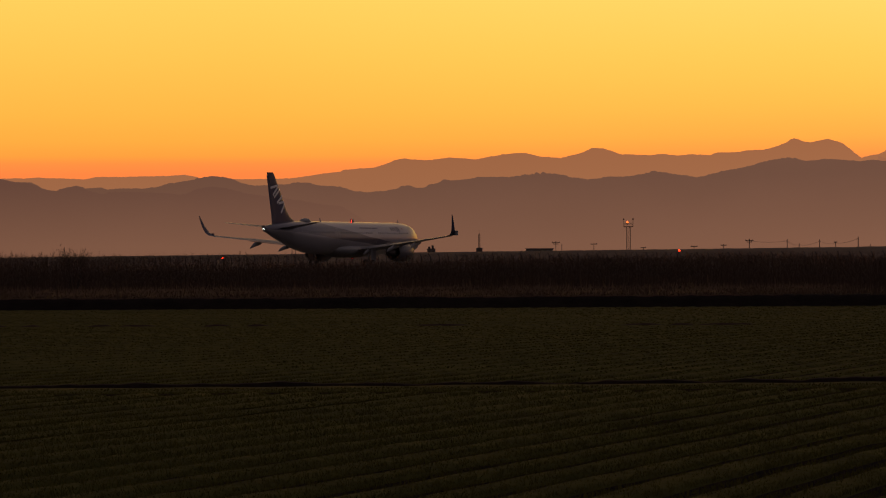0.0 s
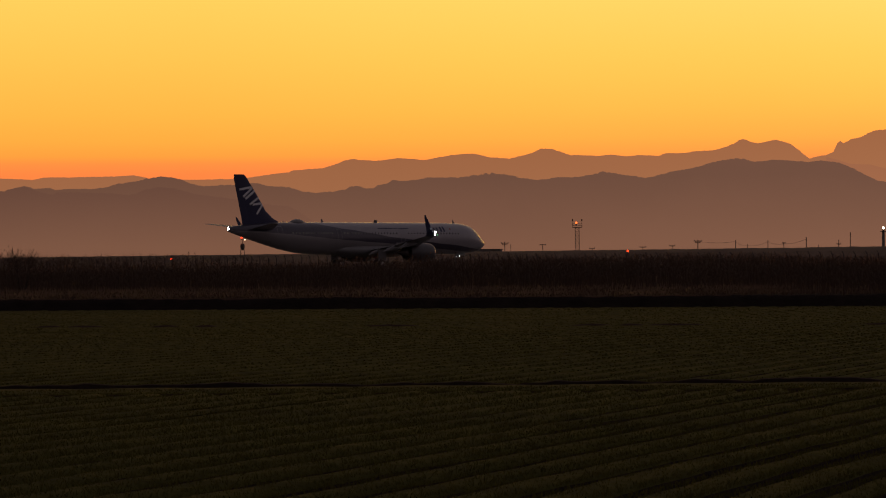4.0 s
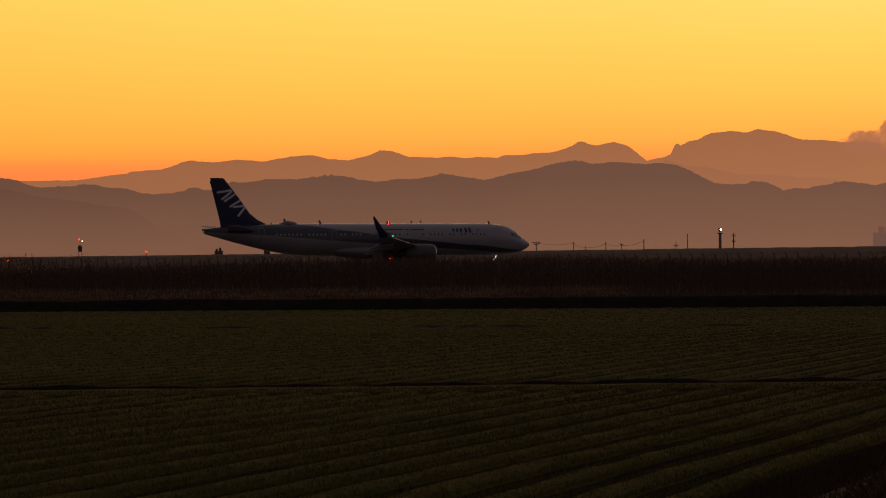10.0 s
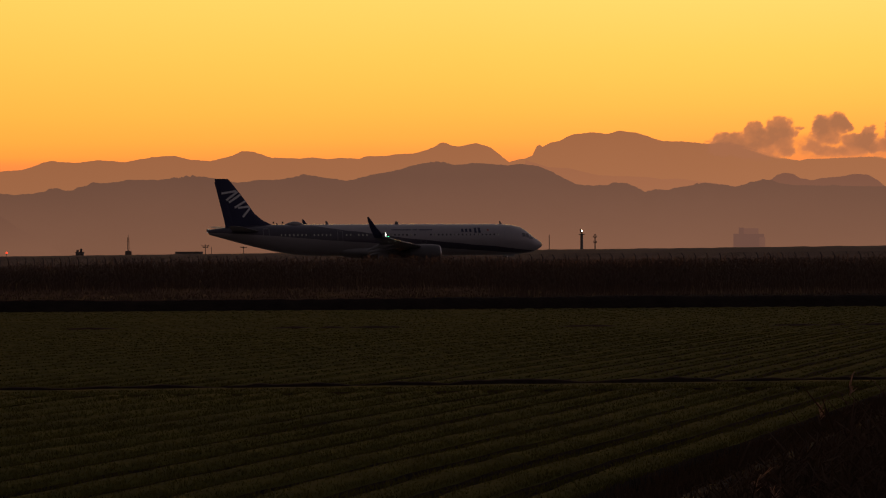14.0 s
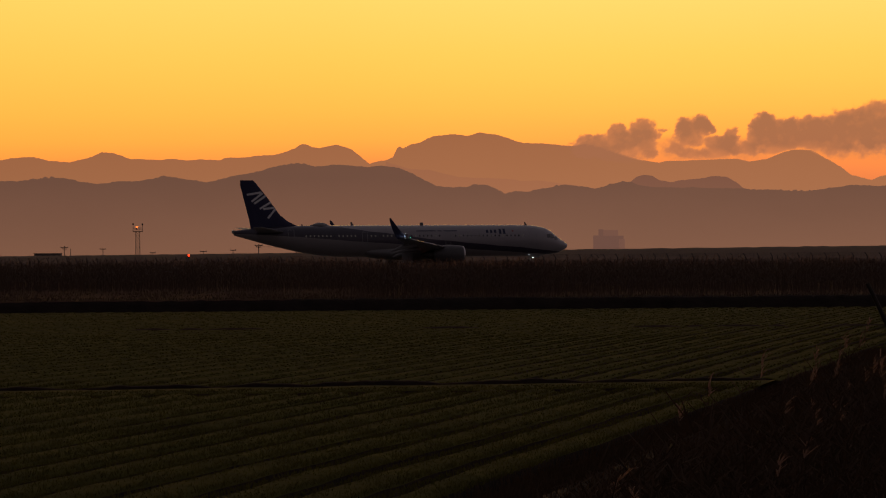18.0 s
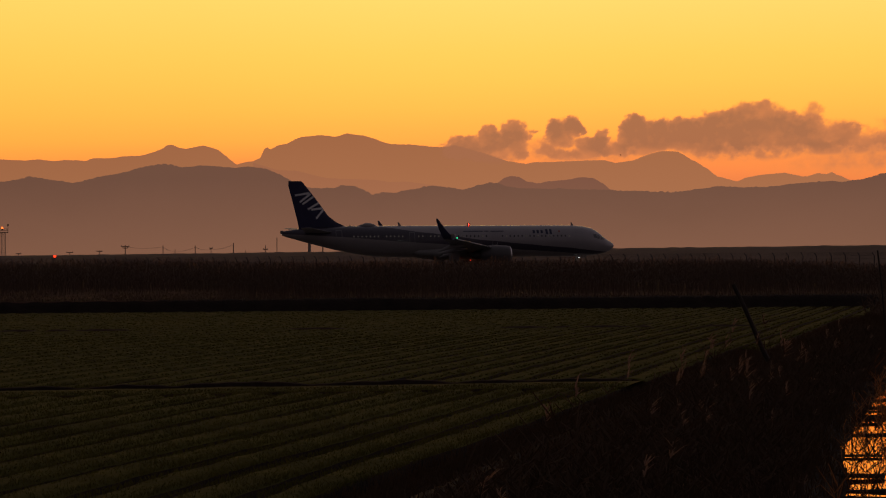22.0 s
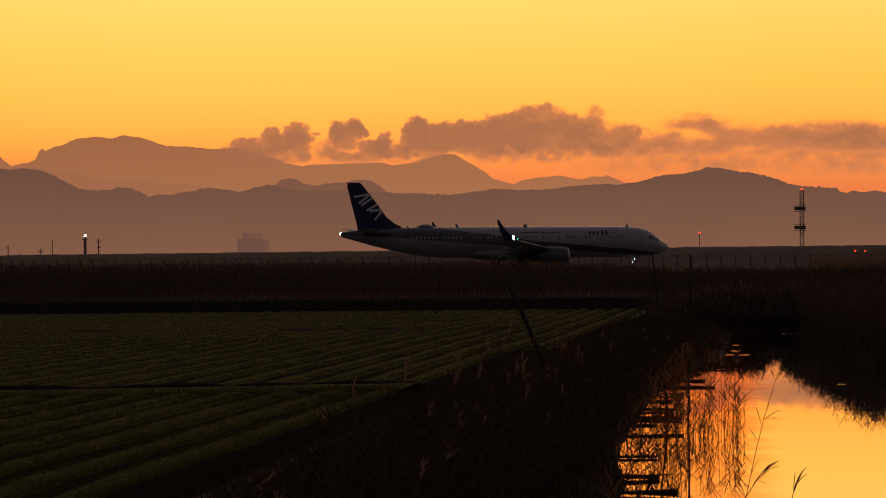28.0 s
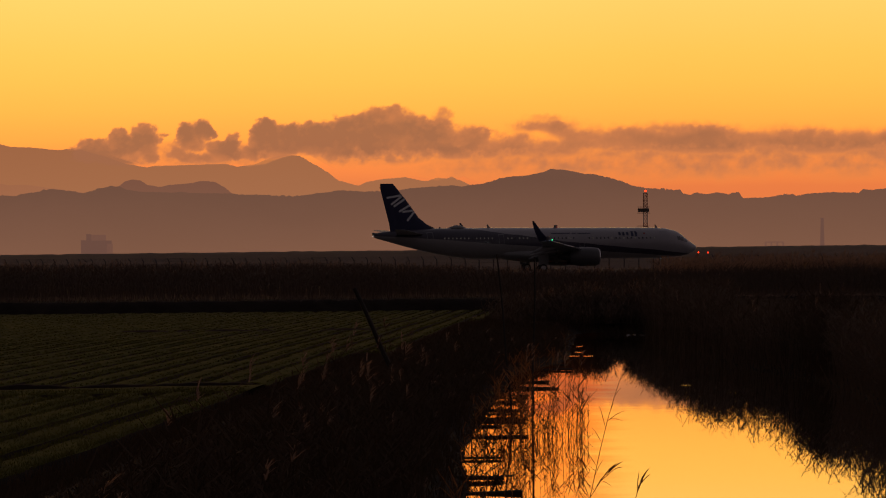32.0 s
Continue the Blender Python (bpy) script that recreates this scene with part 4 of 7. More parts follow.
def far_reeds():
    """The reed belt between the field bank and the airfield."""
    rng = np.random.default_rng(11)
    n = 32000
    x = rng.uniform(-150, 75, n)
    start = np.where(x < -52, 44.0, np.where(x < -42, 44 - 4.2 * (x + 52), 1.8))
    depth = rng.random(n) ** 0.8 * 62
    y = 183.5 + 0.38 * np.clip(x, -200, 40) + start + depth
    patch = np.array([noise.noise((a * 0.06, b * 0.05, 2.0)) for a, b in zip(x, y)])
    left = np.clip((-x - 103) / 6, 0, 1)
    right = np.clip((x - 5) / 10, 0, 1)
    h = 1.74 + 0.24 * patch + rng.normal(0, 0.10, n) + 0.85 * left * (rng.random(n) < 0.6) + 0.25 * right - 0.16 * np.clip((x + 14) / 8, 0, 1) * np.clip((6 - x) / 3, 0, 1) + 0.25 * np.clip((x + 85) / 10, 0, 1) * np.clip((-x - 5) / 10, 0, 1) + 0.38 * np.clip((x + 92) / 8, 0, 1) * np.clip((-54 - x) / 8, 0, 1) + 0.12 * np.clip((x + 48) / 14, 0, 1) * np.clip((-8 - x) / 8, 0, 1)
    reed_bed("reed_belt", "belt of dry dark reeds along the airfield edge", x, y, np.full(n, BANK_Z - 0.05), h, 12, leaves=6, plume=0.09, width=0.012, lean=0.15, leaf_len=0.42, material=reed_far, plume_size=1.3, upright=-0.5)


def plumed_belt():
    """Taller pale-plumed reeds where the belt runs on to the north."""
    rng = np.random.default_rng(17)
    n = 4200
    x = rng.uniform(4.0, 70, n)
    y = 183.5 + 0.38 * np.clip(x, -200, 40) + rng.uniform(4, 60, n)
    h = 2.05 + 0.2 * np.clip((x - 4) / 6, 0, 1) + rng.normal(0, 0.16, n)
    reed_bed("plumed_belt", "pale-plumed reeds along the airfield edge", x, y, np.full(n, BANK_Z - 0.05), h, 18, leaves=3, plume=0.9, width=0.012, leaf_len=0.45, material=reed_far, plume_size=1.9)


def strip_grass():
    """Tussocks of dead grass on the bare strip before the reeds."""
    rng = np.random.default_rng(23)
    n = 26000
    x = rng.uniform(-150, -36, n)
    d = rng.uniform(0.2, 46, n)
    y = 183.5 + 0.38 * x + d
    lump = np.array([noise.noise((a * 0.25, b * 0.12, 4.0)) + 0.6 * noise.noise((a * 0.9, b * 0.5, 6.0)) for a, b in zip(x, y)])
    keep = lump > rng.uniform(-0.5, 0.5, n)
    x, y, lump = x[keep], y[keep], lump[keep]
    # a fringe hangs over the edge of the bank
    k = 7000
    ex = rng.uniform(-150, 45, k)
    x, y, lump = np.concatenate([x, ex]), np.concatenate([y, 183.5 + 0.38 * np.clip(ex, -200, 40) + rng.uniform(0.5, 2.6, k)]), np.concatenate([lump, rng.uniform(-0.3, 0.8, k)])
    n = len(x)
    base = np.stack([x, y, np.full(n, BANK_Z - 0.05)], 1)
    tip = base + np.stack([rng.normal(0, 0.12, n), rng.normal(0, 0.12, n), rng.uniform(0.08, 0.28, n) * (1 + 0.8 * np.clip(lump, 0, 1))], 1)
    blades("dead_grass", base, tip, np.full(n, 0.022), reed_far, None, 24, "tussocks of dead brown grass before the reeds", "grass")


def pale_fringe():
    """Pale dead grass along the top edge of the northern bank."""
    rng = np.random.default_rng(29)
    n = 2600
    x = rng.uniform(5, 42, n)
    y = 184.6 + 0.38 * np.clip(x, -200, 40) + rng.normal(0, 0.35, n)
    keep = np.array([noise.noise((a * 0.35, 3.0, 1.0)) for a in x]) > rng.uniform(-0.7, 0.3, n)
    x, y = x[keep], y[keep]
    n = len(x)
    base = np.stack([x, y, np.full(n, BANK_Z - 0.04)], 1)
    tip = base + np.stack([rng.normal(0, 0.12, n), rng.normal(0, 0.1, n), rng.uniform(0.06, 0.22, n)], 1)
    blades("pale_grass", base, tip, np.full(n, 0.02), plume_mat, None, 30, "pale dead grass along the edge of a bank", "grass")


def bank_lip():
    """The crumbling earth edge of the bank behind the field."""
    verts, faces = [], []
    n = 1500
    for i in range(n + 1):
        x = -152 + 196 * i / n
        lump = 0.5 * noise.noise((x * 0.16, 2.0, 1.0)) + 0.35 * noise.noise((x * 0.7, 5.0, 1.0)) + 0.25 * noise.noise((x * 2.3, 8.0, 1.0))
        y = bank_line(x) + 0.25 * lump
        for dy, z in ((-0.55, FIELD_Z - 0.24), (-0.15, FIELD_Z + 0.02 + 0.10 * lump), (0.25, -1.42 + 0.12 * lump), (0.65, BANK_Z - 0.02 + 0.13 * lump), (1.1, BANK_Z + 0.04 + 0.10 * lump), (2.2, BANK_Z - 0.12)):
            verts.append((x, y + dy + 0.12 * noise.noise((x * 1.3, dy * 3, 4.0)), z + 0.05 * noise.noise((x * 1.7, dy * 2, 9.0))))
    for i in range(n):
        for j in range(5):
            a = i * 6 + j
            faces.append((a, a + 6, a + 7, a + 1))
    ob = mesh_ob("bank_lip", verts, faces, [soil, dry_grass], True)
    for p in ob.data.polygons:
        p.material_index = 1 if p.center.z > BANK_Z - 0.06 and p.center.x < -45 else 0
    tagged(ob, "crumbling dark earth edge of the bank behind the field", "bank", kind="structure")


sprouts()
bank_lip()
pale_fringe()
strip_grass()
far_reeds()
plumed_belt()


# ---- the airliner ----
def livery():
    """White upper body, grey belly, and a dark blue band that sweeps from the tail's top down to the nose."""
    m, n, l = nodes_of("livery")
    out = n.new("ShaderNodeOutputMaterial")
    b = n.new("ShaderNodeBsdfPrincipled")
    l.new(b.outputs[0], out.inputs[0])
    tc = n.new("ShaderNodeTexCoord")
    sep = n.new("ShaderNodeSeparateXYZ")
    l.new(tc.outputs["Object"], sep.inputs[0])
    mr = n.new("ShaderNodeMapRange")
    mr.inputs[1].default_value, mr.inputs[2].default_value = -24.0, 24.0
    l.new(sep.outputs[0], mr.inputs[0])

    def edge(pts):
        c = n.new("ShaderNodeValToRGB")
        c.color_ramp.interpolation = "CARDINAL"
        el = c.color_ramp.elements
        while len(el) < len(pts):
            el.new(0.5)
        for e, (x, z) in zip(el, sorted(pts)):
            e.position = (x + 24) / 48
            e.color = (z / 8, z / 8, z / 8, 1)
        l.new(mr.outputs[0], c.inputs[0])
        g = n.new("ShaderNodeMath")
        g.operation = "MULTIPLY"
        g.inputs[1].default_value = 8.0
        l.new(c.outputs[0], g.inputs[0])
        return g.outputs[0]

    def step(a, bb):
        g = n.new("ShaderNodeMath")
        g.operation = "GREATER_THAN"
        for k, v in ((0, a), (1, bb)):
            l.new(v, g.inputs[k])
        return g.outputs[0]

    above_low = step(sep.outputs[2], edge([(-24, 4.9), (-17.2, 4.6), (-12.8, 4.3), (-8.2, 3.92), (-5, 3.70), (-1.4, 3.46), (3.9, 3.15), (8.5, 2.78), (11.5, 2.57), (15.4, 2.3), (22, 1.95)]))
    above_top = step(sep.outputs[2], edge([(-24, 7.5), (-15, 6.4), (-12.8, 6.05), (-8.2, 5.62), (-5.2, 5.14), (-2.2, 4.80), (2.4, 4.18), (7.0, 3.72), (11.6, 3.28), (16.3, 2.88), (22, 2.32)]))
    nz = n.new("ShaderNodeTexNoise")
    nz.inputs["Scale"].default_value, nz.inputs["Detail"].default_value = 0.8, 6
    l.new(tc.outputs["Object"], nz.inputs["Vector"])
    dirt = n.new("ShaderNodeMapRange")
    dirt.inputs[3].default_value, dirt.inputs[4].default_value = 0.86, 1.06
    l.new(nz.outputs[0], dirt.inputs[0])

    def mix(f, a, c, blend="MIX"):
        g = n.new("ShaderNodeMix")
        g.data_type, g.blend_type = "RGBA", blend
        l.new(f, g.inputs[0]) if not isinstance(f, float) else setattr(g.inputs[0], "default_value", f)
        for v, s in ((a, 6), (c, 7)):
            if isinstance(v, tuple):
                g.inputs[s].default_value = (*v, 1)
            else:
                l.new(v, g.inputs[s])
        return g.outputs[2]

    low = mix(above_low, (0.31, 0.285, 0.28), (0.058, 0.049, 0.070))
    col = mix(above_top, low, (0.375, 0.352, 0.36))
    col = mix(1.0, col, dirt.outputs[0], "MULTIPLY")
    l.new(col, b.inputs["Base Color"])
    b.inputs["Roughness"].default_value = 0.30
    b.inputs["Coat Weight"].default_value, b.inputs["Coat Roughness"].default_value = 0.5, 0.10
    b.inputs["Specular IOR Level"].default_value = 0.5
    return m


def section(x, zc, hw, hh, seg=32):
    return [(x, hw * math.cos(2 * math.pi * k / seg), zc + hh * math.sin(2 * math.pi * k / seg)) for k in range(seg)]


BODY = ((22.22, 3.18, 0.06, 0.06), (22.05, 3.18, 0.32, 0.33), (21.6, 3.18, 0.64, 0.63), (21.0, 3.22, 1.0, 0.95), (20.5, 3.38, 1.16, 1.22), (19.77, 3.60, 1.40, 1.57), (19.0, 3.74, 1.62, 1.81),
        (17.8, 3.81, 1.83, 1.99), (16.4, 3.84, 1.94, 2.06), (14.5, 3.85, 1.975, 2.07), (8.0, 3.85, 1.975, 2.07), (0.0, 3.85, 1.975, 2.07), (-7.0, 3.85, 1.975, 2.07), (-9.0, 3.86, 1.95, 2.05),
        (-11.5, 3.96, 1.84, 1.95), (-14.0, 4.16, 1.60, 1.72), (-16.5, 4.40, 1.27, 1.38), (-18.8, 4.62, 0.92, 1.02), (-20.6, 4.79, 0.60, 0.68), (-21.9, 4.88, 0.36, 0.42), (-22.45, 4.92, 0.25, 0.28))


def body_at(x):
    for a, b in zip(BODY, BODY[1:]):
        if a[0] >= x >= b[0]:
            u = (a[0] - x) / (a[0] - b[0])
            return [p + (q - p) * u for p, q in zip(a[1:], b[1:])]
    return list(BODY[-1][1:])


def wing_section(x_le, chord, y, z, thick, twist=0.0, vertical=False):
    """A closed airfoil section; vertical ones stand across the aircraft's height."""
    pts = []
    prof = [(1.0, 0.0), (0.75, 0.45), (0.45, 0.92), (0.2, 0.92), (0.06, 0.6), (0.0, 0.0), (0.06, -0.4), (0.2, -0.6), (0.45, -0.55), (0.75, -0.2)]
    for u, t in prof:
        o = t * thick * chord * 0.5
        pts.append((x_le - u * chord, y + o, z) if vertical else (x_le - u * chord, y, z + o - math.tan(radians(twist)) * u * chord))
    return pts


def skin_pane(name, xs, zs, side, material, parent, label="", proud=0.012, rows=3):
    """A small panel laid on the curved side of the body between two stations and two heights."""
    bm = bmesh.new()
    grid = []
    for i in range(rows + 1):
        z = zs[0] + (zs[1] - zs[0]) * i / rows
        line = []
        for x in (xs[0], (xs[0] + xs[1]) / 2, xs[1]):
            zc, hw, hh = body_at(x)
            s = max(-0.999, min(0.999, (z - zc) / hh))
            line.append(bm.verts.new((x, side * (hw * math.sqrt(1 - s * s) + proud), z)))
        grid.append(line)
    for a, b in zip(grid, grid[1:]):
        for k in range(2):
            f = (a[k], a[k + 1], b[k + 1], b[k])
            bm.faces.new(f if side < 0 else f[::-1])
    return part(name, bm, material, parent, label, True)


def airliner():
    air = empty("airliner", "twin-engine jet airliner, white with dark blue band and tail", "aircraft")
    white = mat("aircraft_white", (0.29, 0.28, 0.275), 0.4, vary=0.08, scale=0.9, spec=0.35)
    grey = mat("aircraft_grey", (0.26, 0.25, 0.245), 0.4, vary=0.08, scale=0.9, spec=0.35)
    blue = mat("aircraft_blue", (0.038, 0.040, 0.094), 0.4, vary=0.1, scale=0.8, spec=0.35)
    metal = mat("aircraft_metal", (0.55, 0.54, 0.52), 0.25, 0.9, vary=0.08, scale=3)
    nacelle = mat("nacelle_grey", (0.092, 0.086, 0.086), 0.35, vary=0.08, scale=0.9, spec=0.4)
    hot = mat("exhaust_metal", (0.12, 0.10, 0.09), 0.45, 0.8, scale=3)
    rubber = mat("tyre_rubber", (0.02, 0.02, 0.02), 0.8, scale=5)
    glass = mat("cockpit_glass", (0.01, 0.012, 0.014), 0.05, vary=0.05, coat=1.0)
    mark = mat("tail_mark", (0.84, 0.84, 0.85), 0.35, vary=0.04)
    dark_mark = mat("dark_mark", (0.02, 0.025, 0.07), 0.4, vary=0.05)
    seam = mat("door_seam", (0.30, 0.30, 0.31), 0.5, vary=0.05)
    cabin = glow_mat("cabin_light", (1.0, 0.84, 0.76), 0.030)

    bm = bmesh.new()
    bm_loft(bm, [section(*s) for s in BODY])
    part("fuselage", bm, livery(), air, "white body with a dark blue sweeping band", True)

    # belly fairing
    bm = bmesh.new()
    bm_loft(bm, [section(x, z, w, h, 24) for x, z, w, h in ((7.6, 2.5, 1.2, 0.5), (6.0, 2.35, 1.95, 0.85), (3.0, 2.3, 2.15, 0.95), (-2.0, 2.3, 2.15, 0.95), (-4.5, 2.4, 1.8, 0.75), (-6.2, 2.5, 1.0, 0.4))])
    part("belly_fairing", bm, grey, air, "", True)

    # fin with rudder
    bm = bmesh.new()
    bm_loft(bm, [wing_section(x, c, 0, z, t, vertical=True) for x, c, z, t in ((-13.2, 7.05, 5.45, 0.05), (-14.2, 6.1, 5.88, 0.06), (-15.3, 5.1, 6.38, 0.075), (-16.4, 4.1, 7.25, 0.085), (-17.9, 3.2, 9.3, 0.085), (-19.64, 1.96, 11.48, 0.085), (-19.92, 1.68, 11.73, 0.05))])
    fin = part("tail_fin", bm, blue, air, "dark blue tail fin", True)
    bm = bmesh.new()
    bm_loft(bm, [wing_section(x, c, 0, z, t, vertical=True) for x, c, z, t in ((-19.1, 1.24, 6.2, 0.10), (-20.62, 1.04, 11.3, 0.10))])
    part("rudder", bm, blue, fin, "", True)
    # plain slanted strokes down the fin
    def stroke(side, p, q, w):
        """A painted stroke that follows the fin's skin from p to q (length, height)."""
        b2 = bmesh.new()
        d = Vector((q[0] - p[0], q[1] - p[1]))
        o = Vector((-d.y, d.x)).normalized() * w / 2
        front, back = [], []
        for k in range(9):
            row, under = [], []
            for e in (-1, 0, 1):
                x, z = p[0] + d.x * k / 8 + e * o.x, p[1] + d.y * k / 8 + e * o.y
                le = lerp(z, [(6.38, -15.3), (7.25, -16.4), (9.3, -17.9), (11.58, -19.72)])
                ch = lerp(z, [(6.38, 5.1), (7.25, 4.1), (9.3, 3.2), (11.58, 1.98)])
                u = max(0.02, min(0.98, (le - x) / ch))
                t = lerp(u, [(0, 0.0), (0.06, 0.6), (0.2, 0.92), (0.45, 0.92), (0.75, 0.5), (1, 0.15)]) if side > 0 else lerp(u, [(0, 0.0), (0.06, 0.4), (0.2, 0.6), (0.45, 0.58), (0.75, 0.3), (1, 0.12)])
                y = max(t * ch * 0.0425, 0.058 if u > 0.7 else 0) + 0.03
                under.append(b2.verts.new((x, side * (y - 0.03), z)))
                row.append(b2.verts.new((x, side * y, z)))
            front.append(row)
            back.append(under)
        for k in range(8):
            for e in (0, 1):
                b2.faces.new((front[k][e], front[k][e + 1], front[k + 1][e + 1], front[k + 1][e]))
            for e in (0, 2):
                b2.faces.new((front[k][e], front[k + 1][e], back[k + 1][e], back[k][e]))
        for k in (0, 8):
            for e in (0, 1):
                b2.faces.new((front[k][e], front[k][e + 1], back[k][e + 1], back[k][e]))
        bmesh.ops.recalc_face_normals(b2, faces=b2.faces)
        part("fin_mark", b2, mark, fin, "pale slanted stroke painted on the fin")
    for side in (-1, 1):
        # two open chevrons with slanted bars between them
        for p, q in (((-20.75, 9.86), (-18.85, 10.18)), ((-20.12, 8.98), (-18.70, 10.08)), ((-19.78, 8.72), (-18.30, 9.72)), ((-19.05, 8.06), (-17.62, 8.90)),
                     ((-18.62, 8.02), (-17.15, 8.20)), ((-17.98, 6.85), (-17.02, 8.02))):
            stroke(side, p, q, 0.27)

    # tailplanes
    for side in (-1, 1):
        bm = bmesh.new()
        bm_loft(bm, [wing_section(x, c, side * y, z, t) for x, c, y, z, t in ((-15.6, 3.9, 0.3, 4.95, 0.10), (-16.3, 3.4, 1.4, 5.07, 0.09), (-19.6, 1.5, 6.0, 5.62, 0.08), (-20.2, 0.9, 6.22, 5.65, 0.05))])
        part("tailplane", bm, grey, air, "", True)

    # wings with sharklets, flap fairings, slats
    for side in (-1, 1):
        bm = bmesh.new()
        rows = ((8.2, 8.6, 0.6, 2.35, 0.14), (6.6, 7.2, 1.9, 2.52, 0.14), (3.95, 4.5, 6.4, 3.02, 0.12), (-0.4, 2.75, 12.5, 3.68, 0.11), (-3.05, 1.75, 16.3, 4.08, 0.10))
        bm_loft(bm, [wing_section(x, c, side * y, z, t, 1.5) for x, c, y, z, t in rows])
        wing = part("wing", bm, grey, air, "light grey swept wing", True)
        # a metal rod is added along the edge to give it a highlight
        bm = bmesh.new()
        edge_line = [(x - 0.02, side * y, z + 0.01) for x, c, y, z, t in rows[1:]]
        for k, (p, q) in enumerate(zip(edge_line, edge_line[1:])):
            bm_rod(bm, p, q, 0.11 - 0.02 * k, 0.09 - 0.02 * k, 8)
        part("edge_highlight", bm, metal, wing, "thin metal rod added as the leading edge's highlight", True)
        bm = bmesh.new()
        rings = []
        for x, c, y, z, t, lean in ((-3.05, 1.75, 16.3, 4.08, 0.10, 0), (-3.45, 1.55, 16.85, 4.20, 0.09, 25), (-4.05, 1.22, 17.2, 4.58, 0.08, 55), (-4.80, 0.86, 17.42, 5.32, 0.07, 74), (-5.52, 0.48, 17.58, 6.25, 0.06, 78), (-5.86, 0.20, 17.62, 6.68, 0.05, 78)):
            ring = []
            for u, tt in [(1.0, 0.0), (0.75, 0.45), (0.45, 0.92), (0.2, 0.92), (0.06, 0.6), (0.0, 0.0), (0.06, -0.4), (0.2, -0.6), (0.45, -0.55), (0.75, -0.2)]:
                o = tt * t * c * 0.5
                ring.append((x - u * c, side * (y - o * math.sin(radians(lean))), z + o * math.cos(radians(lean))))
            rings.append(ring)
        bm_loft(bm, rings)
        part("winglet", bm, blue, wing, "upswept dark blue winglet", True)
        for y, x, ln in ((3.9, 0.4, 3.2), (7.6, -0.6, 3.2), (11.2, -2.0, 2.7)):
            bm = bmesh.new()
            z = 2.62 + (y - 1.9) * 0.105 - 0.30
            # a slim canoe whose tail hangs down with the flap
            bm_loft(bm, [[(x + 1.0 + px, side * y + 0.62 * pr * math.cos(2 * math.pi * k / 12), z - 0.10 + drop + pr * math.sin(2 * math.pi * k / 12)) for k in range(12)]
                         for px, pr, drop in ((0, 0.05, 0.05), (-0.3, 0.15, 0.02), (-1.0, 0.26, -0.04), (-2.0, 0.28, -0.16), (-ln, 0.20, -0.42), (-ln - 0.7, 0.03, -0.68))])
            part("flap_fairing", bm, grey, wing, "", True)
        bm = bmesh.new()
        bm_loft(bm, [wing_section(x, c, side * y, z, 0.12) for x, c, y, z in ((0.35, 1.2, 2.3, 2.28), (-0.25, 0.95, 6.6, 2.82), (-2.45, 0.7, 12.0, 3.46))])
        part("flap", bm, grey, wing, "", True)

    # engines
    for side in (-1, 1):
        c = (-1.95, side * 5.75, 2.05)
        bm = bmesh.new()
        bm_turned(bm, [(7.2, 0.86), (8.2, 0.93), (8.42, 0.98), (8.48, 1.05), (8.40, 1.13), (8.0, 1.21), (7.0, 1.27), (5.8, 1.24), (4.6, 1.05), (4.35, 0.98), (4.4, 0.93), (5.2, 0.95)], "x", c, 32, cap=False)
        eng = part("engine", bm, nacelle, air, "grey engine nacelle under the wing", True)
        bm = bmesh.new()
        bm_turned(bm, [(8.30, 0.955), (8.47, 1.00), (8.50, 1.06), (8.45, 1.115), (8.34, 1.15)], "x", c, 32, cap=False)
        part("intake_lip", bm, metal, eng, "bare metal intake lip", True)
        bm = bmesh.new()
        bm_turned(bm, [(7.75, 0.02), (7.55, 0.16), (7.25, 0.26), (7.22, 0.86)], "x", c, 24, cap=False)
        part("fan", bm, hot, eng, "", True)
        bm = bmesh.new()
        bm_turned(bm, [(5.0, 0.62), (4.2, 0.58), (3.6, 0.46), (3.5, 0.40), (3.2, 0.25), (2.7, 0.06)], "x", c, 20)
        part("exhaust_cone", bm, hot, eng, "", True)
        bm = bmesh.new()
        bm_loft(bm, [wing_section(x, l2, side * 5.75, z, 0.09, vertical=True) for x, l2, z in ((5.1, 4.4, 2.95), (4.7, 4.2, 3.1), (4.2, 3.6, 3.3))])
        part("pylon", bm, grey, eng, "", True)

    # landing gear
    def gear(name, x, y, top, r, wheels, lab):
        bm = bmesh.new()
        bm_rod(bm, (x, y, r), (x, y, top), 0.11, 0.14, 10)
        bm_rod(bm, (x, y, r + 0.35), (x - 0.9, y, top), 0.05, 0.05, 6)
        bm_rod(bm, (x, y - 0.5, r), (x, y + 0.5, r), 0.07, 0.07, 8)
        g = part(name, bm, metal, air, lab)
        for o in wheels:
            bm = bmesh.new()
            w = 0.2 if r > 0.5 else 0.12
            bm_turned(bm, [(-w, r * 0.62), (-w, r * 0.86), (-w * 0.6, r * 0.98), (0, r), (w * 0.6, r * 0.98), (w, r * 0.86), (w, r * 0.62)], "y", (x, y + o, r), 22)
            part("tyre", bm, rubber, g, "", True)
            bm = bmesh.new()
            bm_turned(bm, [(-w - 0.012, r * 0.2), (-w - 0.012, r * 0.58), (w + 0.012, r * 0.58), (w + 0.012, r * 0.2)], "y", (x, y + o, r), 16)
            part("wheel_hub", bm, metal, g)
    gear("nose_gear", 17.0, 0.0, 2.1, 0.38, (-0.25, 0.25), "nose wheels on a steel leg")
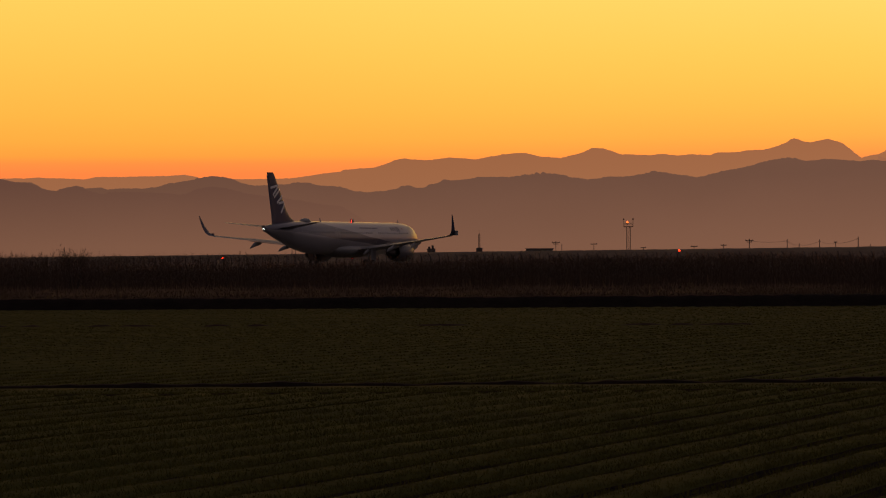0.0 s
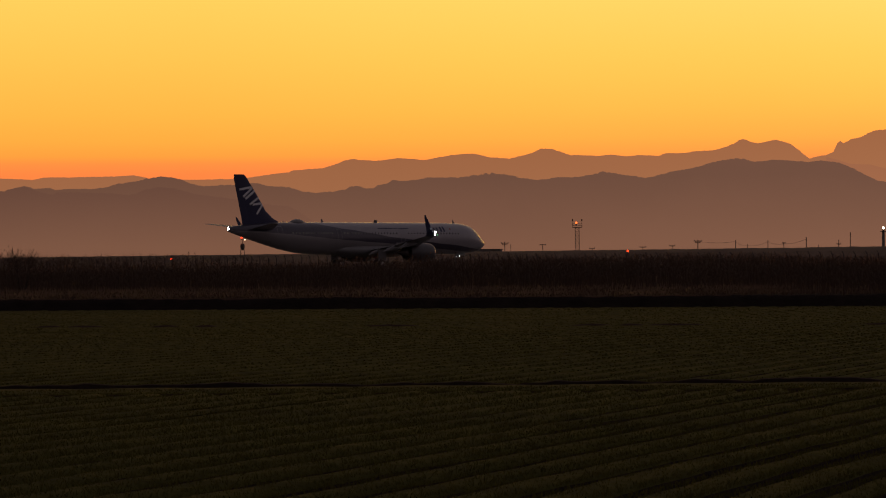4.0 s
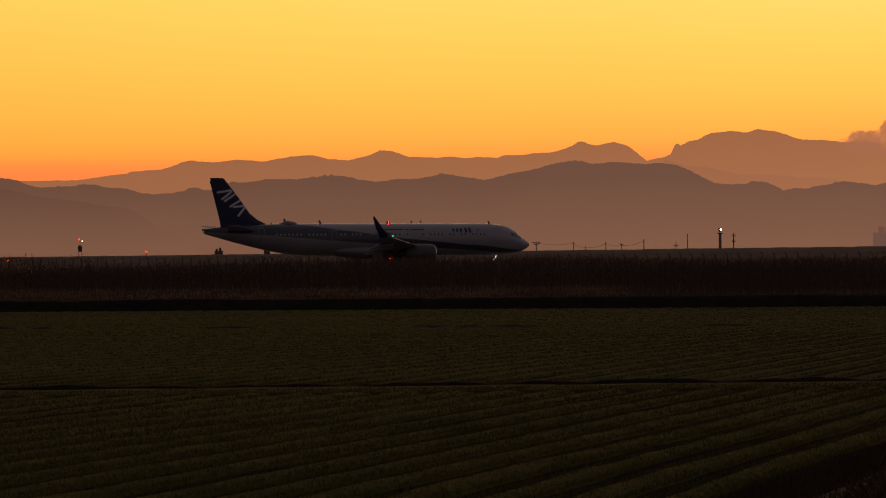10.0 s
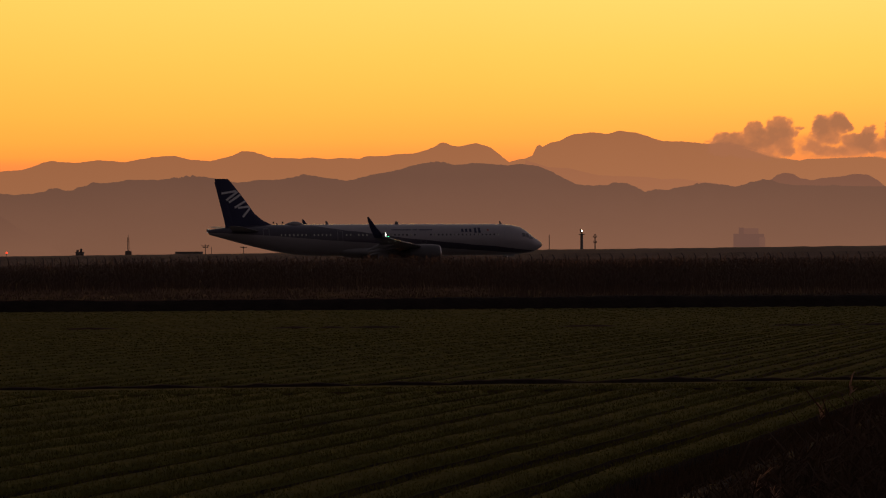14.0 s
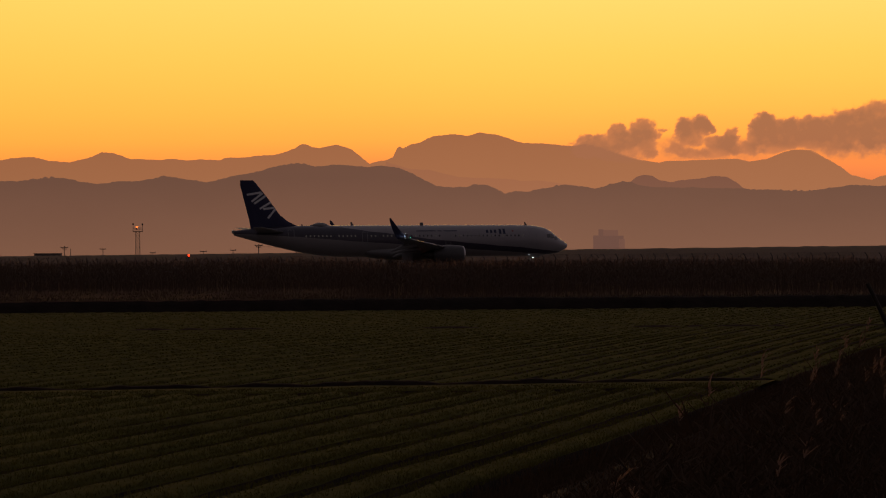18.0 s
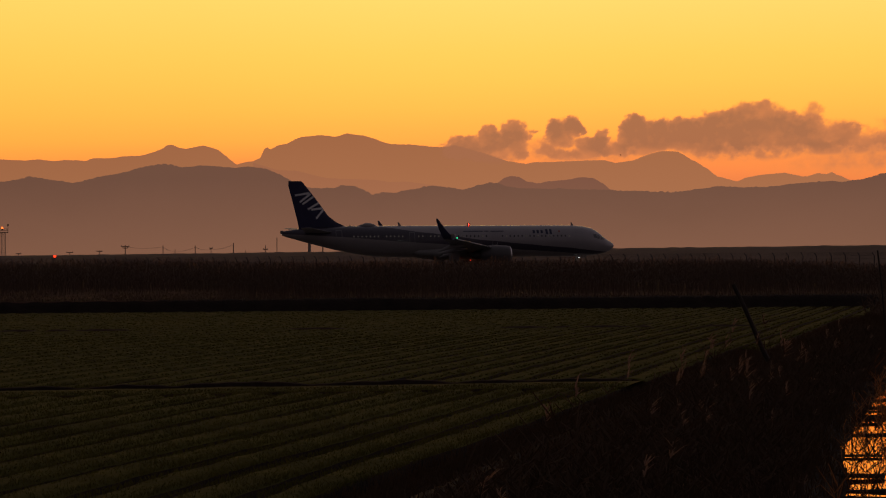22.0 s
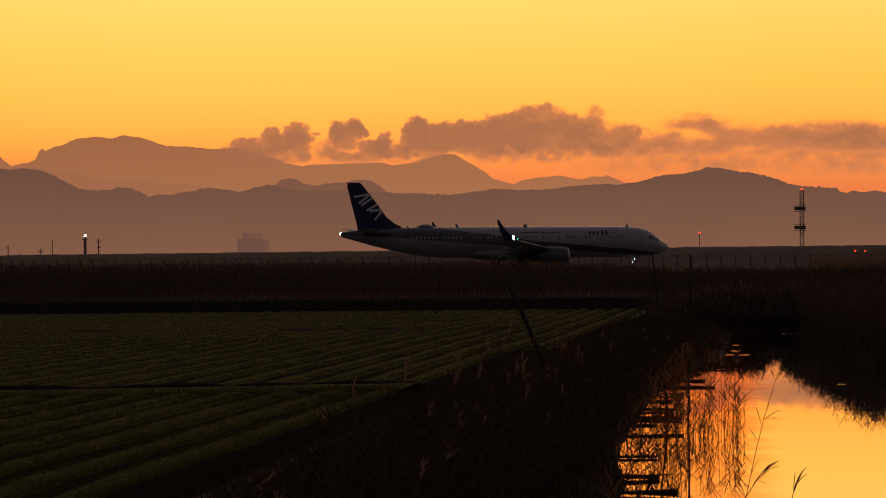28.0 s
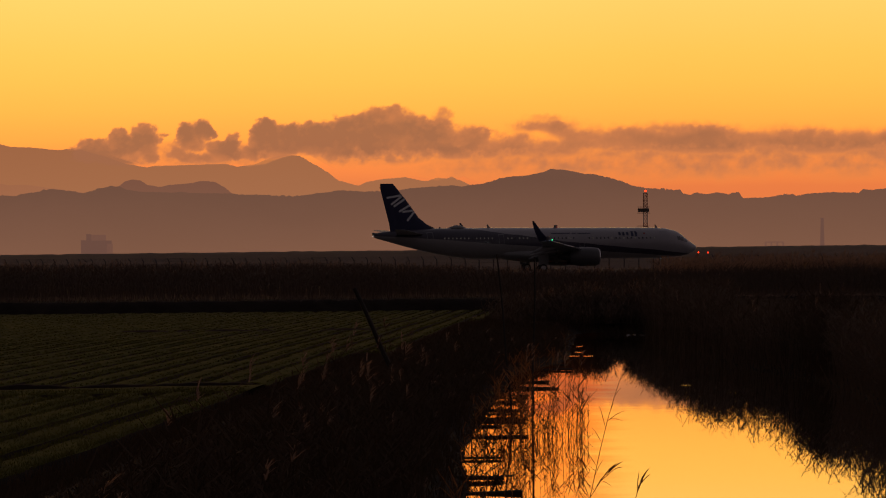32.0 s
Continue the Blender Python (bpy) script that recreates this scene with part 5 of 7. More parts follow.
    for side in (-1, 1):
        gear("main_gear", -0.6, side * 3.8, 2.6, 0.58, (-0.46, 0.46), "pair of main wheels on a steel leg")
        bm = bmesh.new()
        bm_box(bm, (-1.3, side * 4.42 - 0.03, 1.0), (0.1, side * 4.42 + 0.03, 2.5))
        part("gear_door", bm, grey, air)
    for y in (-0.4, 0.4):
        bm = bmesh.new()
        bm_box(bm, (17.2, y - 0.02, 1.62), (18.3, y + 0.02, 1.95))
        part("gear_door", bm, white, air)

    # windows, doors, cockpit
    for side in (-1, 1):
        xs = [15.6 - 0.535 * i for i in range(55)]
        for i, x in enumerate(xs):
            if any(abs(x - d) < 0.75 for d in (5.5, -5.6)):
                continue
            lit = (i * 7 + (3 if side > 0 else 0)) % 11 < (10 if x < -2 else 3)
            skin_pane("cabin_window", (x - 0.085, x + 0.085), (4.41, 4.62), side, cabin if lit else glass, air)
        for x, w, z0, z1 in ((16.98, 0.50, 3.28, 5.42), (5.5, 0.36, 3.35, 5.05), (-5.6, 0.36, 3.35, 5.05), (-15.2, 0.40, 3.95, 5.35)):
            for a, b, c2, d in ((x - w, x - w + 0.045, z0, z1), (x + w - 0.045, x + w, z0, z1), (x - w, x + w, z0, z0 + 0.05), (x - w, x + w, z1 - 0.05, z1)):
                skin_pane("door_seam", (a, b), (c2, d), side, seam, air, "", 0.014, 6)
        for x0, x1, z0, z1 in ((20.12, 20.62, 3.95, 4.36), (19.62, 20.06, 4.12, 4.66), (19.05, 19.55, 4.24, 4.72)):
            skin_pane("cockpit_window", (x0, x1), (z0, z1), side, glass, air, "dark cockpit glass", 0.02)
        # the operator's mark by the front door and the line of small writing, as plain bars
        for x0, x1 in ((10.68, 10.98), (11.22, 11.52), (11.76, 12.06)):
            skin_pane("body_mark", (x0, x1), (4.86, 5.28), side, dark_mark, air, "dark blue painted mark", 0.013, 2)
        for x0, x1 in ((12.42, 12.74), (12.96, 13.28)):
            skin_pane("body_mark", (x0, x1), (4.74, 5.40), side, dark_mark, air, "dark blue painted mark", 0.013, 2)
        skin_pane("body_mark", (14.18, 14.40), (5.02, 5.22), side, paint_red, air, "small red disc", 0.013, 2)
        for x0, x1 in ((1.3, 3.9), (4.15, 4.7), (4.95, 6.75)):
            skin_pane("slogan_bar", (x0, x1), (5.10, 5.20), side, dark_mark, air, "line of small dark writing", 0.013, 1)

    # aerials and dome on the crown
    for x, z, c, h in ((16.75, 5.80, 0.36, 0.44), (-6.62, 5.85, 0.40, 0.46), (-13.3, 5.75, 0.25, 0.28)):
        bm = bmesh.new()
        bm_loft(bm, [wing_section(x, c, 0, z, 0.12, vertical=True), wing_section(x - 0.32 * h / 0.46, c * 0.5, 0, z + 0.03 + h, 0.12, vertical=True)])
        part("aerial", bm, grey, air, "", True)
    bm = bmesh.new()
    bm_loft(bm, [section(x, 5.86, w, h, 20) for x, w, h in ((-9.9, 0.1, 0.02), (-10.3, 0.42, 0.24), (-10.8, 0.58, 0.40), (-11.4, 0.62, 0.42), (-12.0, 0.45, 0.24), (-12.5, 0.1, 0.02))])
    part("satellite_dome", bm, white, air, "", True)
    bm = bmesh.new()
    bm_loft(bm, [wing_section(x, 0.3, 0, z, 0.12, vertical=True) for x, z in ((8.0, 1.78), (7.8, 1.45))])
    part("aerial", bm, grey, air)

    # lights
    def lamp(x, y, z, r, material, lab):
        bm = bmesh.new()
        bmesh.ops.create_icosphere(bm, subdivisions=2, radius=r, matrix=Matrix.Translation((x, y, z)))
        part("light", bm, material, air, lab, True)
    lamp(-22.49, 0, 4.92, 0.075, glow_mat("white_tail_light", (1.0, 0.93, 0.82), 12.0), "white tail light")
    bm = bmesh.new()
    bm_turned(bm, [(-22.40, 0.13), (-22.575, 0.12), (-22.575, 0.105), (-22.40, 0.11)], "x", (0, 0, 4.92), 16, False)
    part("lamp_hood", bm, grey, air, "short tube round the tail light", True)
    for s in (-1, 1):
        bm = bmesh.new()
        bm_box(bm, (-3.62, s * 17.0 - 0.17, 4.20), (-3.40, s * 17.0 + 0.17, 4.46))
        part("lamp_fairing", bm, blue, air)
    lamp(-3.22, -17.0, 4.25, 0.06, glow_mat("green_light", (0.05, 1.0, 0.35), 3.0), "green wing light")
    lamp(-3.3, 17.0, 4.32, 0.07, glow_mat("red_wing_light", (1.0, 0.05, 0.03), 7.0), "red wing light")
    lamp(17.36, -0.18, 1.60, 0.085, glow_mat("taxi_light", (0.85, 0.95, 1.0), 12.0), "bright taxi light")
    lamp(17.08, -0.22, 1.16, 0.042, glow_mat("taxi_light", (0.85, 0.95, 1.0), 12.0), "small taxi light")
    for hx, hy, hz, hr in ((17.36, -0.18, 1.60, 0.115), (17.08, -0.22, 1.16, 0.075)):
        bm = bmesh.new()
        bm_turned(bm, [(-0.26, hr * 0.4), (-0.20, hr * 0.9), (-0.045, hr * 0.95), (-0.045, hr * 0.8), (-0.15, hr * 0.7)], "x", (hx, hy, hz), 14, False)
        part("lamp_housing", bm, rubber, air, "dark lamp housing on the nose leg", True)
    # flashing lights: a glowing core in a turning hood with one slot
    # the hoods are added only to time the flashes
    def beacon(x, y, z, r, colour, slot):
        """slot: half the angle of the opening, in degrees."""
        bm = bmesh.new()
        angles = [slot + (360 - 2 * slot) * k / 28 for k in range(29)]
        rings = [[[bm.verts.new((k2 * math.cos(radians(a)), k2 * math.sin(radians(a)), zz)) for a in angles] for k2 in (r, 0.9 * r)] for zz in (-r, 0.9 * r)]
        for k in range(28):
            for e in (0, 1):
                bm.faces.new((rings[0][e][k], rings[0][e][k + 1], rings[1][e][k + 1], rings[1][e][k]))
                bm.faces.new((rings[e][0][k], rings[e][0][k + 1], rings[e][1][k + 1], rings[e][1][k]))
        top = bm.verts.new((0, 0, r))
        for k in range(28):
            bm.faces.new((rings[1][0][k], rings[1][0][k + 1], top))
        hood = part("beacon_hood", bm, grey, air, "turning hood added to time a flashing light")
        hood.location = (x, y, z)
        wall = bmesh.new()
        for a in (slot, -slot):
            c, w = math.cos(radians(a)), math.sin(radians(a))
            for o in (0.0, 0.004):
                wall.faces.new([wall.verts.new((f * r * c, f * r * w + o, h * r)) for f, h in ((0.58, -1), (0.98, -1), (0.98, 0.88), (0.58, 0.88))])
        part("baffle", wall, rubber, hood)
        bm = bmesh.new()
        bm_turned(bm, [(-0.8 * r, 0.3 * r), (-0.4 * r, 0.55 * r), (0.3 * r, 0.55 * r), (0.8 * r, 0.3 * r)], "z", (0, 0, 0), 14)
        part("beacon_lamp", bm, colour, hood, "", True)
        return hood
    red = glow_mat("red_beacon", (1.0, 0.012, 0.006), 32.0)
    flash = glow_mat("white_strobe", (0.95, 1.0, 0.95), 45.0)
    turning = [(beacon(2.4, 0, 6.03, 0.23, red, 15), (2.4, 0, 6.03), 21.97, 1.0937), (beacon(2.6, 0, 1.40, 0.23, red, 15), (2.6, 0, 1.40), 21.97, 1.0937),
               (beacon(-3.75, -17.15, 4.45, 0.30, flash, 25), (-3.75, -17.15, 4.45), 28.06, 1.0937),
               (beacon(-22.5, 0, 5.10, 0.20, flash, 25), (-22.5, 0, 5.10), 28.06, 1.0937)]
    return air, turning


plane, beacons = airliner()


# ---- beyond the airfield: fence, masts, poles, buildings ----
def rise_z(r, degrees):
    return EYE[2] + r * math.tan(radians(degrees))


def behind_dike(bearing, extra=45.0):
    return on_line(bearing, 465) + extra


def fence():
    """Posts with cranked tops, 2.5 m apart, and strands of wire."""
    root = empty("perimeter_fence", "long wire fence with cranked steel posts at the airfield edge", "fence")
    nrm = Vector((math.sin(radians(22.7)), math.cos(radians(22.7)), 0))
    along = Vector((nrm.y, -nrm.x, 0))
    rng = random.Random(8)
    bm = bmesh.new()
    bm_rod(bm, (0, 0, -0.4), (0, 0, 1.72), 0.085, 0.085, 6)
    bm_rod(bm, (0, 0, 1.66), (-0.42, 0, 2.24), 0.075, 0.06, 6)
    me = bpy.data.meshes.new("fence_post")
    bm.to_mesh(me)
    bm.free()
    me.materials.append(dark_steel)
    lo = -545.0
    hi = -128.0
    k = 0
    turn = math.atan2(along.y, along.x)
    s = hi
    while s > lo:
        p = 455.0 * nrm + s * along
        m = Matrix.Translation(p) @ Euler((radians(rng.uniform(-1.5, 1.5)), radians(rng.uniform(-2, 2)), turn + radians(rng.uniform(-8, 8)))).to_matrix().to_4x4()
        ob = new("fence_post", me)
        ob.parent = root
        ob.matrix_basis = m
        s -= 2.52
        k += 1
    for off, z in ((-0.14, 1.88), (-0.26, 2.04), (-0.38, 2.20), (0, 1.7), (0, 1.2)):
        bm = bmesh.new()
        a, b = 455.0 * nrm + (hi + off) * along, 455.0 * nrm + (lo + off) * along
        bm_rod(bm, (a.x, a.y, z), (b.x, b.y, z), 0.012, 0.012, 4)
        part("fence_wire", bm, dark_steel, root)


fence()


def lattice(bm, w0, w1, h, bays, bar=0.06, base=0.0):
    """Four legs with struts and diagonals."""
    for sx in (-1, 1):
        for sy in (-1, 1):
            bm_rod(bm, (sx * w0, sy * w0, base), (sx * w1, sy * w1, h), bar, bar, 5)
    for i in range(bays):
        z0, z1 = base + (h - base) * i / bays, base + (h - base) * (i + 1) / bays
        a, b = w0 + (w1 - w0) * i / bays, w0 + (w1 - w0) * (i + 1) / bays
        for sx, sy, tx, ty in ((-1, -1, 1, -1), (1, -1, 1, 1), (1, 1, -1, 1), (-1, 1, -1, -1)):
            bm_rod(bm, (sx * a, sy * a, z0), (tx * b, ty * b, z1), bar * 0.6, bar * 0.6, 4)
            bm_rod(bm, (sx * b, sy * b, z1), (tx * b, ty * b, z1), bar * 0.6, bar * 0.6, 4)


def signal_lamp(parent, at, r, colour, strength, lab, name="red_lamp_glass"):
    bm = bmesh.new()
    bmesh.ops.create_icosphere(bm, subdivisions=2, radius=r, matrix=Matrix.Translation(at))
    glass = part("lamp", bm, glow_mat(name, colour, strength), parent, lab, True)
    bm = bmesh.new()
    bm_rod(bm, (at[0], at[1], at[2] - r * 2.2), (at[0], at[1], at[2] - r * 0.8), r * 0.6, r * 0.6, 8)
    part("lamp_base", bm, dark_steel, glass)


RED = (1.0, 0.032, 0.007)


def put(ob, bearing, r, z=0.0):
    ob.matrix_basis = Matrix.Translation(polar(bearing, r, z)) @ pose(0, 0, 0, 0, 0, -bearing)
    return ob


def platform_tower(bearing):
    """Light tower with a railed platform and horned lamp brackets."""
    r = behind_dike(bearing)
    top = rise_z(r, 0.758)
    t = empty("light_tower", "lattice light tower with railed platform and glowing lamp", "tower")
    deck = rise_z(r, 0.60)
    half = 1.75 * r / 1180
    bm = bmesh.new()
    lattice(bm, 0.80, 0.72, deck, 9, 0.10)
    part("lattice_legs", bm, grey_steel, t)
    bm = bmesh.new()
    bm_box(bm, (-half, -half, deck), (half, half, deck + 0.25))
    part("platform", bm, grey_steel, t)
    for z in (deck + 0.8, deck + 1.4):
        bm = bmesh.new()
        for a, b in (((-1, -1), (1, -1)), ((1, -1), (1, 1)), ((1, 1), (-1, 1)), ((-1, 1), (-1, -1))):
            bm_rod(bm, (a[0] * half, a[1] * half, z), (b[0] * half, b[1] * half, z), 0.06, 0.06, 5)
        part("railing", bm, grey_steel, t)
    for sx in (-1, 1):
        for sy in (-1, 1):
            bm = bmesh.new()
            bm_rod(bm, (sx * half, sy * half, deck), (sx * half, sy * half, top - 0.2), 0.09, 0.07, 5)
            bm_box(bm, (sx * half - 0.25, sy * half - 0.2, top - 0.6), (sx * half + 0.25, sy * half + 0.2, top))
            part("lamp_bracket", bm, grey_steel, t)
    signal_lamp(t, (-0.35, -1.2, rise_z(r, 0.69)), 0.40, (1.0, 0.11, 0.018), 3.6, "glowing orange lamp", "orange_lamp_glass")
    put(t, bearing, r)


def radio_mast():
    """Slim mast in red and white with two cage platforms and a red lamp."""
    b = 0.868
    r = behind_dike(b)
    top = rise_z(r, 1.30)
    t = empty("radio_mast", "slim lattice mast with two cage platforms and red lamp", "mast")
    n = 5
    for i in range(n):
        bm = bmesh.new()
        lattice(bm, 0.42, 0.42, top * (i + 1) / n, 4, 0.10, top * i / n)
        part("mast_section", bm, paint_red if i % 2 == 0 else paint_white, t)
    for deg in (0.985, 0.635):
        z = rise_z(r, deg)
        bm = bmesh.new()
        bm_box(bm, (-1.75, -1.0, z - 0.38), (0.85, 1.0, z + 0.42))
        cage = part("cage", bm, grey_steel, t, "dark equipment cage")
        for zz in (z - 0.65, z + 0.75):
            bm = bmesh.new()
            for a, c in (((-1.85, -1.1), (0.95, -1.1)), ((0.95, -1.1), (0.95, 1.1)), ((0.95, 1.1), (-1.85, 1.1)), ((-1.85, 1.1), (-1.85, -1.1))):
                bm_rod(bm, (*a, zz), (*c, zz), 0.05, 0.05, 4)
            part("cage_rail", bm, grey_steel, cage)
    bm = bmesh.new()
    bm_rod(bm, (0, 0, top), (0, 0, top + 0.5), 0.06, 0.05, 6)
    part("mast_tip", bm, grey_steel, t)
    signal_lamp(t, (0, -0.3, top + 0.45), 0.26, RED, 4.5, "red warning lamp")
    put(t, b, r)


def light_column():
    b = -12.292
    r = behind_dike(b)
    top = rise_z(r, 0.565)
    t = empty("light_column", "round light column with bright lamp and small gallery", "lamp")
    bm = bmesh.new()
    bm_turned(bm, [(0, 0.54), (top * 0.4, 0.47), (top - 1.2, 0.40), (top - 0.9, 0.40)], "z", seg=12)
    part("column", bm, concrete, t, "", True)
    bm = bmesh.new()
    bm_turned(bm, [(top - 1.3, 0.5), (top - 1.25, 0.95), (top - 1.05, 0.95), (top - 1.0, 0.5)], "z", seg=12)
    part("gallery", bm, grey_steel, t)
    signal_lamp(t, (0, 0, top - 0.1), 0.36, (1.0, 0.86, 0.62), 9.0, "bright warm-white lamp", "white_lamp_glass")
    # an unseen turning shade is added to make the lamp go dark
    bm = bmesh.new()
    ring = [[bm.verts.new((q * math.cos(radians(a)), q * math.sin(radians(a)), z)) for a in range(-72, 73, 9)] for q, z in ((0.50, -0.5), (0.50, 0.5), (0.54, 0.5), (0.54, -0.5))]
    for p, q in zip(ring, ring[1:] + ring[:1]):
        for k in range(16):
            bm.faces.new((p[k], p[k + 1], q[k + 1], q[k]))
    shade = part("shade", bm, grey_steel, t, "turning shade added to dim the lamp at intervals")
    shade.location = (0, 0, top - 0.1)
    put(t, b, r)
    return shade, top - 0.1


def thin_pole(name, label, bearing, deg, radius=0.14, arms=(), lamp=None, extra=45.0):
    r = behind_dike(bearing, extra)
    top = rise_z(r, deg)
    t = empty(name, label, "pole", "poles behind the embankment")
    bm = bmesh.new()
    bm_rod(bm, (0, 0, 0), (0, 0, top), radius * 0.95, radius * 0.75, 8)
    part("pole", bm, grey_steel, t)
    for f, w in arms:
        bm = bmesh.new()
        bm_box(bm, (-w, -0.12, f * top - 0.12), (w, 0.12, f * top + 0.12))
        arm = part("crossarm", bm, grey_steel, t)
        for k in (-1, 1):
            bm = bmesh.new()
            bm_rod(bm, (k * w * 0.85, 0, f * top), (k * w * 0.85, 0, f * top + 0.45), 0.09, 0.07, 6)
            part("insulator", bm, concrete, arm)
    if lamp:
        signal_lamp(t, (0, 0, top + 0.2), lamp, RED, 4.0, "red warning lamp")
    put(t, bearing, r)
    return polar(bearing, r, top)


platform_tower(-17.884)
radio_mast()
lamp_shade, shade_z = light_column()
wires = []
for b, d, rad, arms in ((-19.22, 0.35, 0.16, ((0.93, 1.5), (0.86, 1.0))), (-19.11, 0.30, 0.12, ()), (-18.52, 0.31, 0.15, ((0.94, 1.2),)), (-17.61, 0.23, 0.13, ((0.95, 1.0),)), (-16.68, 0.25, 0.14, ((0.95, 1.2),)),
                        (-16.14, 0.27, 0.14, ((0.95, 1.0),)), (-15.67, 0.365, 0.19, ((0.94, 1.4), (0.87, 0.9))), (-14.98, 0.355, 0.16, ()), (-14.76, 0.28, 0.12, ()), (-14.39, 0.35, 0.16, ()),
                        (-14.10, 0.31, 0.14, ((0.96, 0.5),)), (-13.69, 0.395, 0.18, ()), (-13.47, 0.26, 0.1, ()), (-13.10, 0.35, 0.15, ((0.8, 0.7),)), (-12.89, 0.49, 0.15, ())):
    wires.append(thin_pole("utility_pole", "dark utility pole behind the embankment", b, d, rad, arms))
thin_pole("equipment_pole", "dark pole with boxes near its top", -12.046, 0.50, 0.22, ((0.9, 0.6), (0.72, 0.5)))
thin_pole("lamp_pole", "thin pole with a red warning lamp", -1.004, 0.535, 0.09, (), 0.20)
for (a, b) in zip(wires[6:11], wires[7:12]):
    bm = bmesh.new()
    pts = [Vector(a).lerp(Vector(b), k / 6) - Vector((0, 0, 1.3 * (k / 6) * (1 - k / 6) * 4 * 0.4 + 0.5)) for k in range(7)]
    for p, q in zip(pts, pts[1:]):
        bm_rod(bm, p, q, 0.045, 0.045, 4)
    me = bpy.data.meshes.new("power_line")
    bm.to_mesh(me)
    bm.free()
    me.materials.append(grey_steel)
    tagged(new("power_line", me), "sagging dark cable between two poles", "cable", "power lines")


def small_mast(bearing, deg):
    """A slim lattice aerial on a cabin."""
    r = behind_dike(bearing)
    t = empty("aerial_mast", "slim lattice aerial on a small dark cabin", "mast")
    top = rise_z(r, deg)
    bm = bmesh.new()
    lattice(bm, 0.42, 0.25, top, 10, 0.10)
    part("lattice_legs", bm, grey_steel, t)
    bm = bmesh.new()
    bm_box(bm, (-1.3, -1.2, 0), (1.3, 1.2, rise_z(r, 0.235)))
    part("cabin", bm, grey_steel, t)
    bm = bmesh.new()
    bm_rod(bm, (0, 0, top), (0, 0, top + 1.4), 0.07, 0.04, 6)
    part("mast_tip", bm, grey_steel, t)
    put(t, bearing, r)


def low_house(bearing0, bearing1, deg, label, extra=45.0, pieces=1):
    mid = (bearing0 + bearing1) / 2
    r = behind_dike(mid, extra)
    w = r * radians(bearing1 - bearing0) / 2
    h = rise_z(r, deg)
    t = empty("airfield_building", label, "building", "low airfield buildings")
    bm = bmesh.new()
    bm_box(bm, (-w, -4, 0), (w, 4, h - 0.3))
    wall = part("wall", bm, concrete, t)
    bm = bmesh.new()
    bm_box(bm, (-w - 0.25, -4.3, h - 0.3), (w + 0.25, 4.3, h))
    part("roof", bm, grey_steel, t)
    for k in range(pieces):
        bm = bmesh.new()
        x = -w + 2 * w * (k + 0.6) / (pieces + 0.4)
        bm_box(bm, (x - 0.5, -1, h), (x + 0.5, 1, h + 0.9 + 0.5 * (k % 2)))
        part("roof_unit", bm, grey_steel, t)
    for k in range(max(2, int(w))):
        x = -w + 2 * w * (k + 0.5) / max(2, int(w))
        bm = bmesh.new()
        bm_box(bm, (x - 0.5, -4.06, h - 1.8), (x + 0.5, -4.0, h - 0.8))
        part("window", bm, grey_steel, wall)
    put(t, mid, r)


small_mast(-20.63, 0.485)
low_house(-19.77, -19.27, 0.218, "long low building with flat roof", pieces=0)
low_house(-21.59, -21.44, 0.222, "small dark building with roof machinery", pieces=2)


def ground_lamp(bearing, deg, r, size, label, strength=3.6, post=True):
    """A low lamp on a short stem at the airfield's edge."""
    t = empty("airfield_lamp", label, "lamp", "red airfield lamps")
    z = rise_z(r, deg)
    bm = bmesh.new()
    bm_rod(bm, (0, 0, -0.4), (0, 0, z - size), 0.06, 0.05, 6)
    part("stem", bm, grey_steel, t)
    signal_lamp(t, (0, 0, z), size * 0.68, RED, strength, "glowing red lamp")
    put(t, bearing, r)


ground_lamp(-16.954, 0.165, 640, 0.34, "red lamp glowing on a short stem")
ground_lamp(-25.357, 0.068, 900, 0.36, "faint red lamp glowing on a short stem", 2.5)
ground_lamp(-22.842, 0.214, 980, 0.34, "red lamp glowing on a short stem")
ground_lamp(1.836, 0.206, 480, 0.17, "red lamp glowing on a short stem", 4.2)
ground_lamp(2.01, 0.199, 480, 0.17, "red lamp glowing on a short stem", 4.2)


def beacon_cab():
    """A squat cab on legs with a red and a pale lamp above it."""
    b = -24.05
    r = 1000
    t = empty("beacon_cab", "squat dark cab on legs with red and pale lamps", "beacon")
    z = rise_z(r, 0.30)
    bm = bmesh.new()
    bm_turned(bm, [(z - 1.4, 0.3), (z - 0.8, 0.65), (z, 0.75), (z + 0.6, 0.55), (z + 0.85, 0.2)], "z", seg=8)
    part("cab", bm, grey_steel, t)
    bm = bmesh.new()
    for sx, sy in ((-1, -1), (1, -1), (1, 1), (-1, 1)):
        bm_rod(bm, (sx * 0.9, sy * 0.9, 0), (sx * 0.5, sy * 0.5, z - 1.0), 0.1, 0.09, 5)
    part("legs", bm, grey_steel, t)
    top = rise_z(r, 0.449)
    bm = bmesh.new()
    bm_rod(bm, (0, 0, z), (0, 0, top), 0.08, 0.06, 6)
    part("stem", bm, grey_steel, t)
    signal_lamp(t, (-0.3, 0, top), 0.25, RED, 3.0, "glowing red lamp")
    signal_lamp(t, (0.75, 0, top - 0.6), 0.2, (1.0, 0.62, 0.35), 4.0, "pale orange lamp", "pale_lamp_glass")
    put(t, b, r)


beacon_cab()

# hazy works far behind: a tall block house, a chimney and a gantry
# the haze over them is painted as two even glowing tones
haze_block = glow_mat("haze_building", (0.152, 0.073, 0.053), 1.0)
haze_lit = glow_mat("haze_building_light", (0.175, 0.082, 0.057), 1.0)


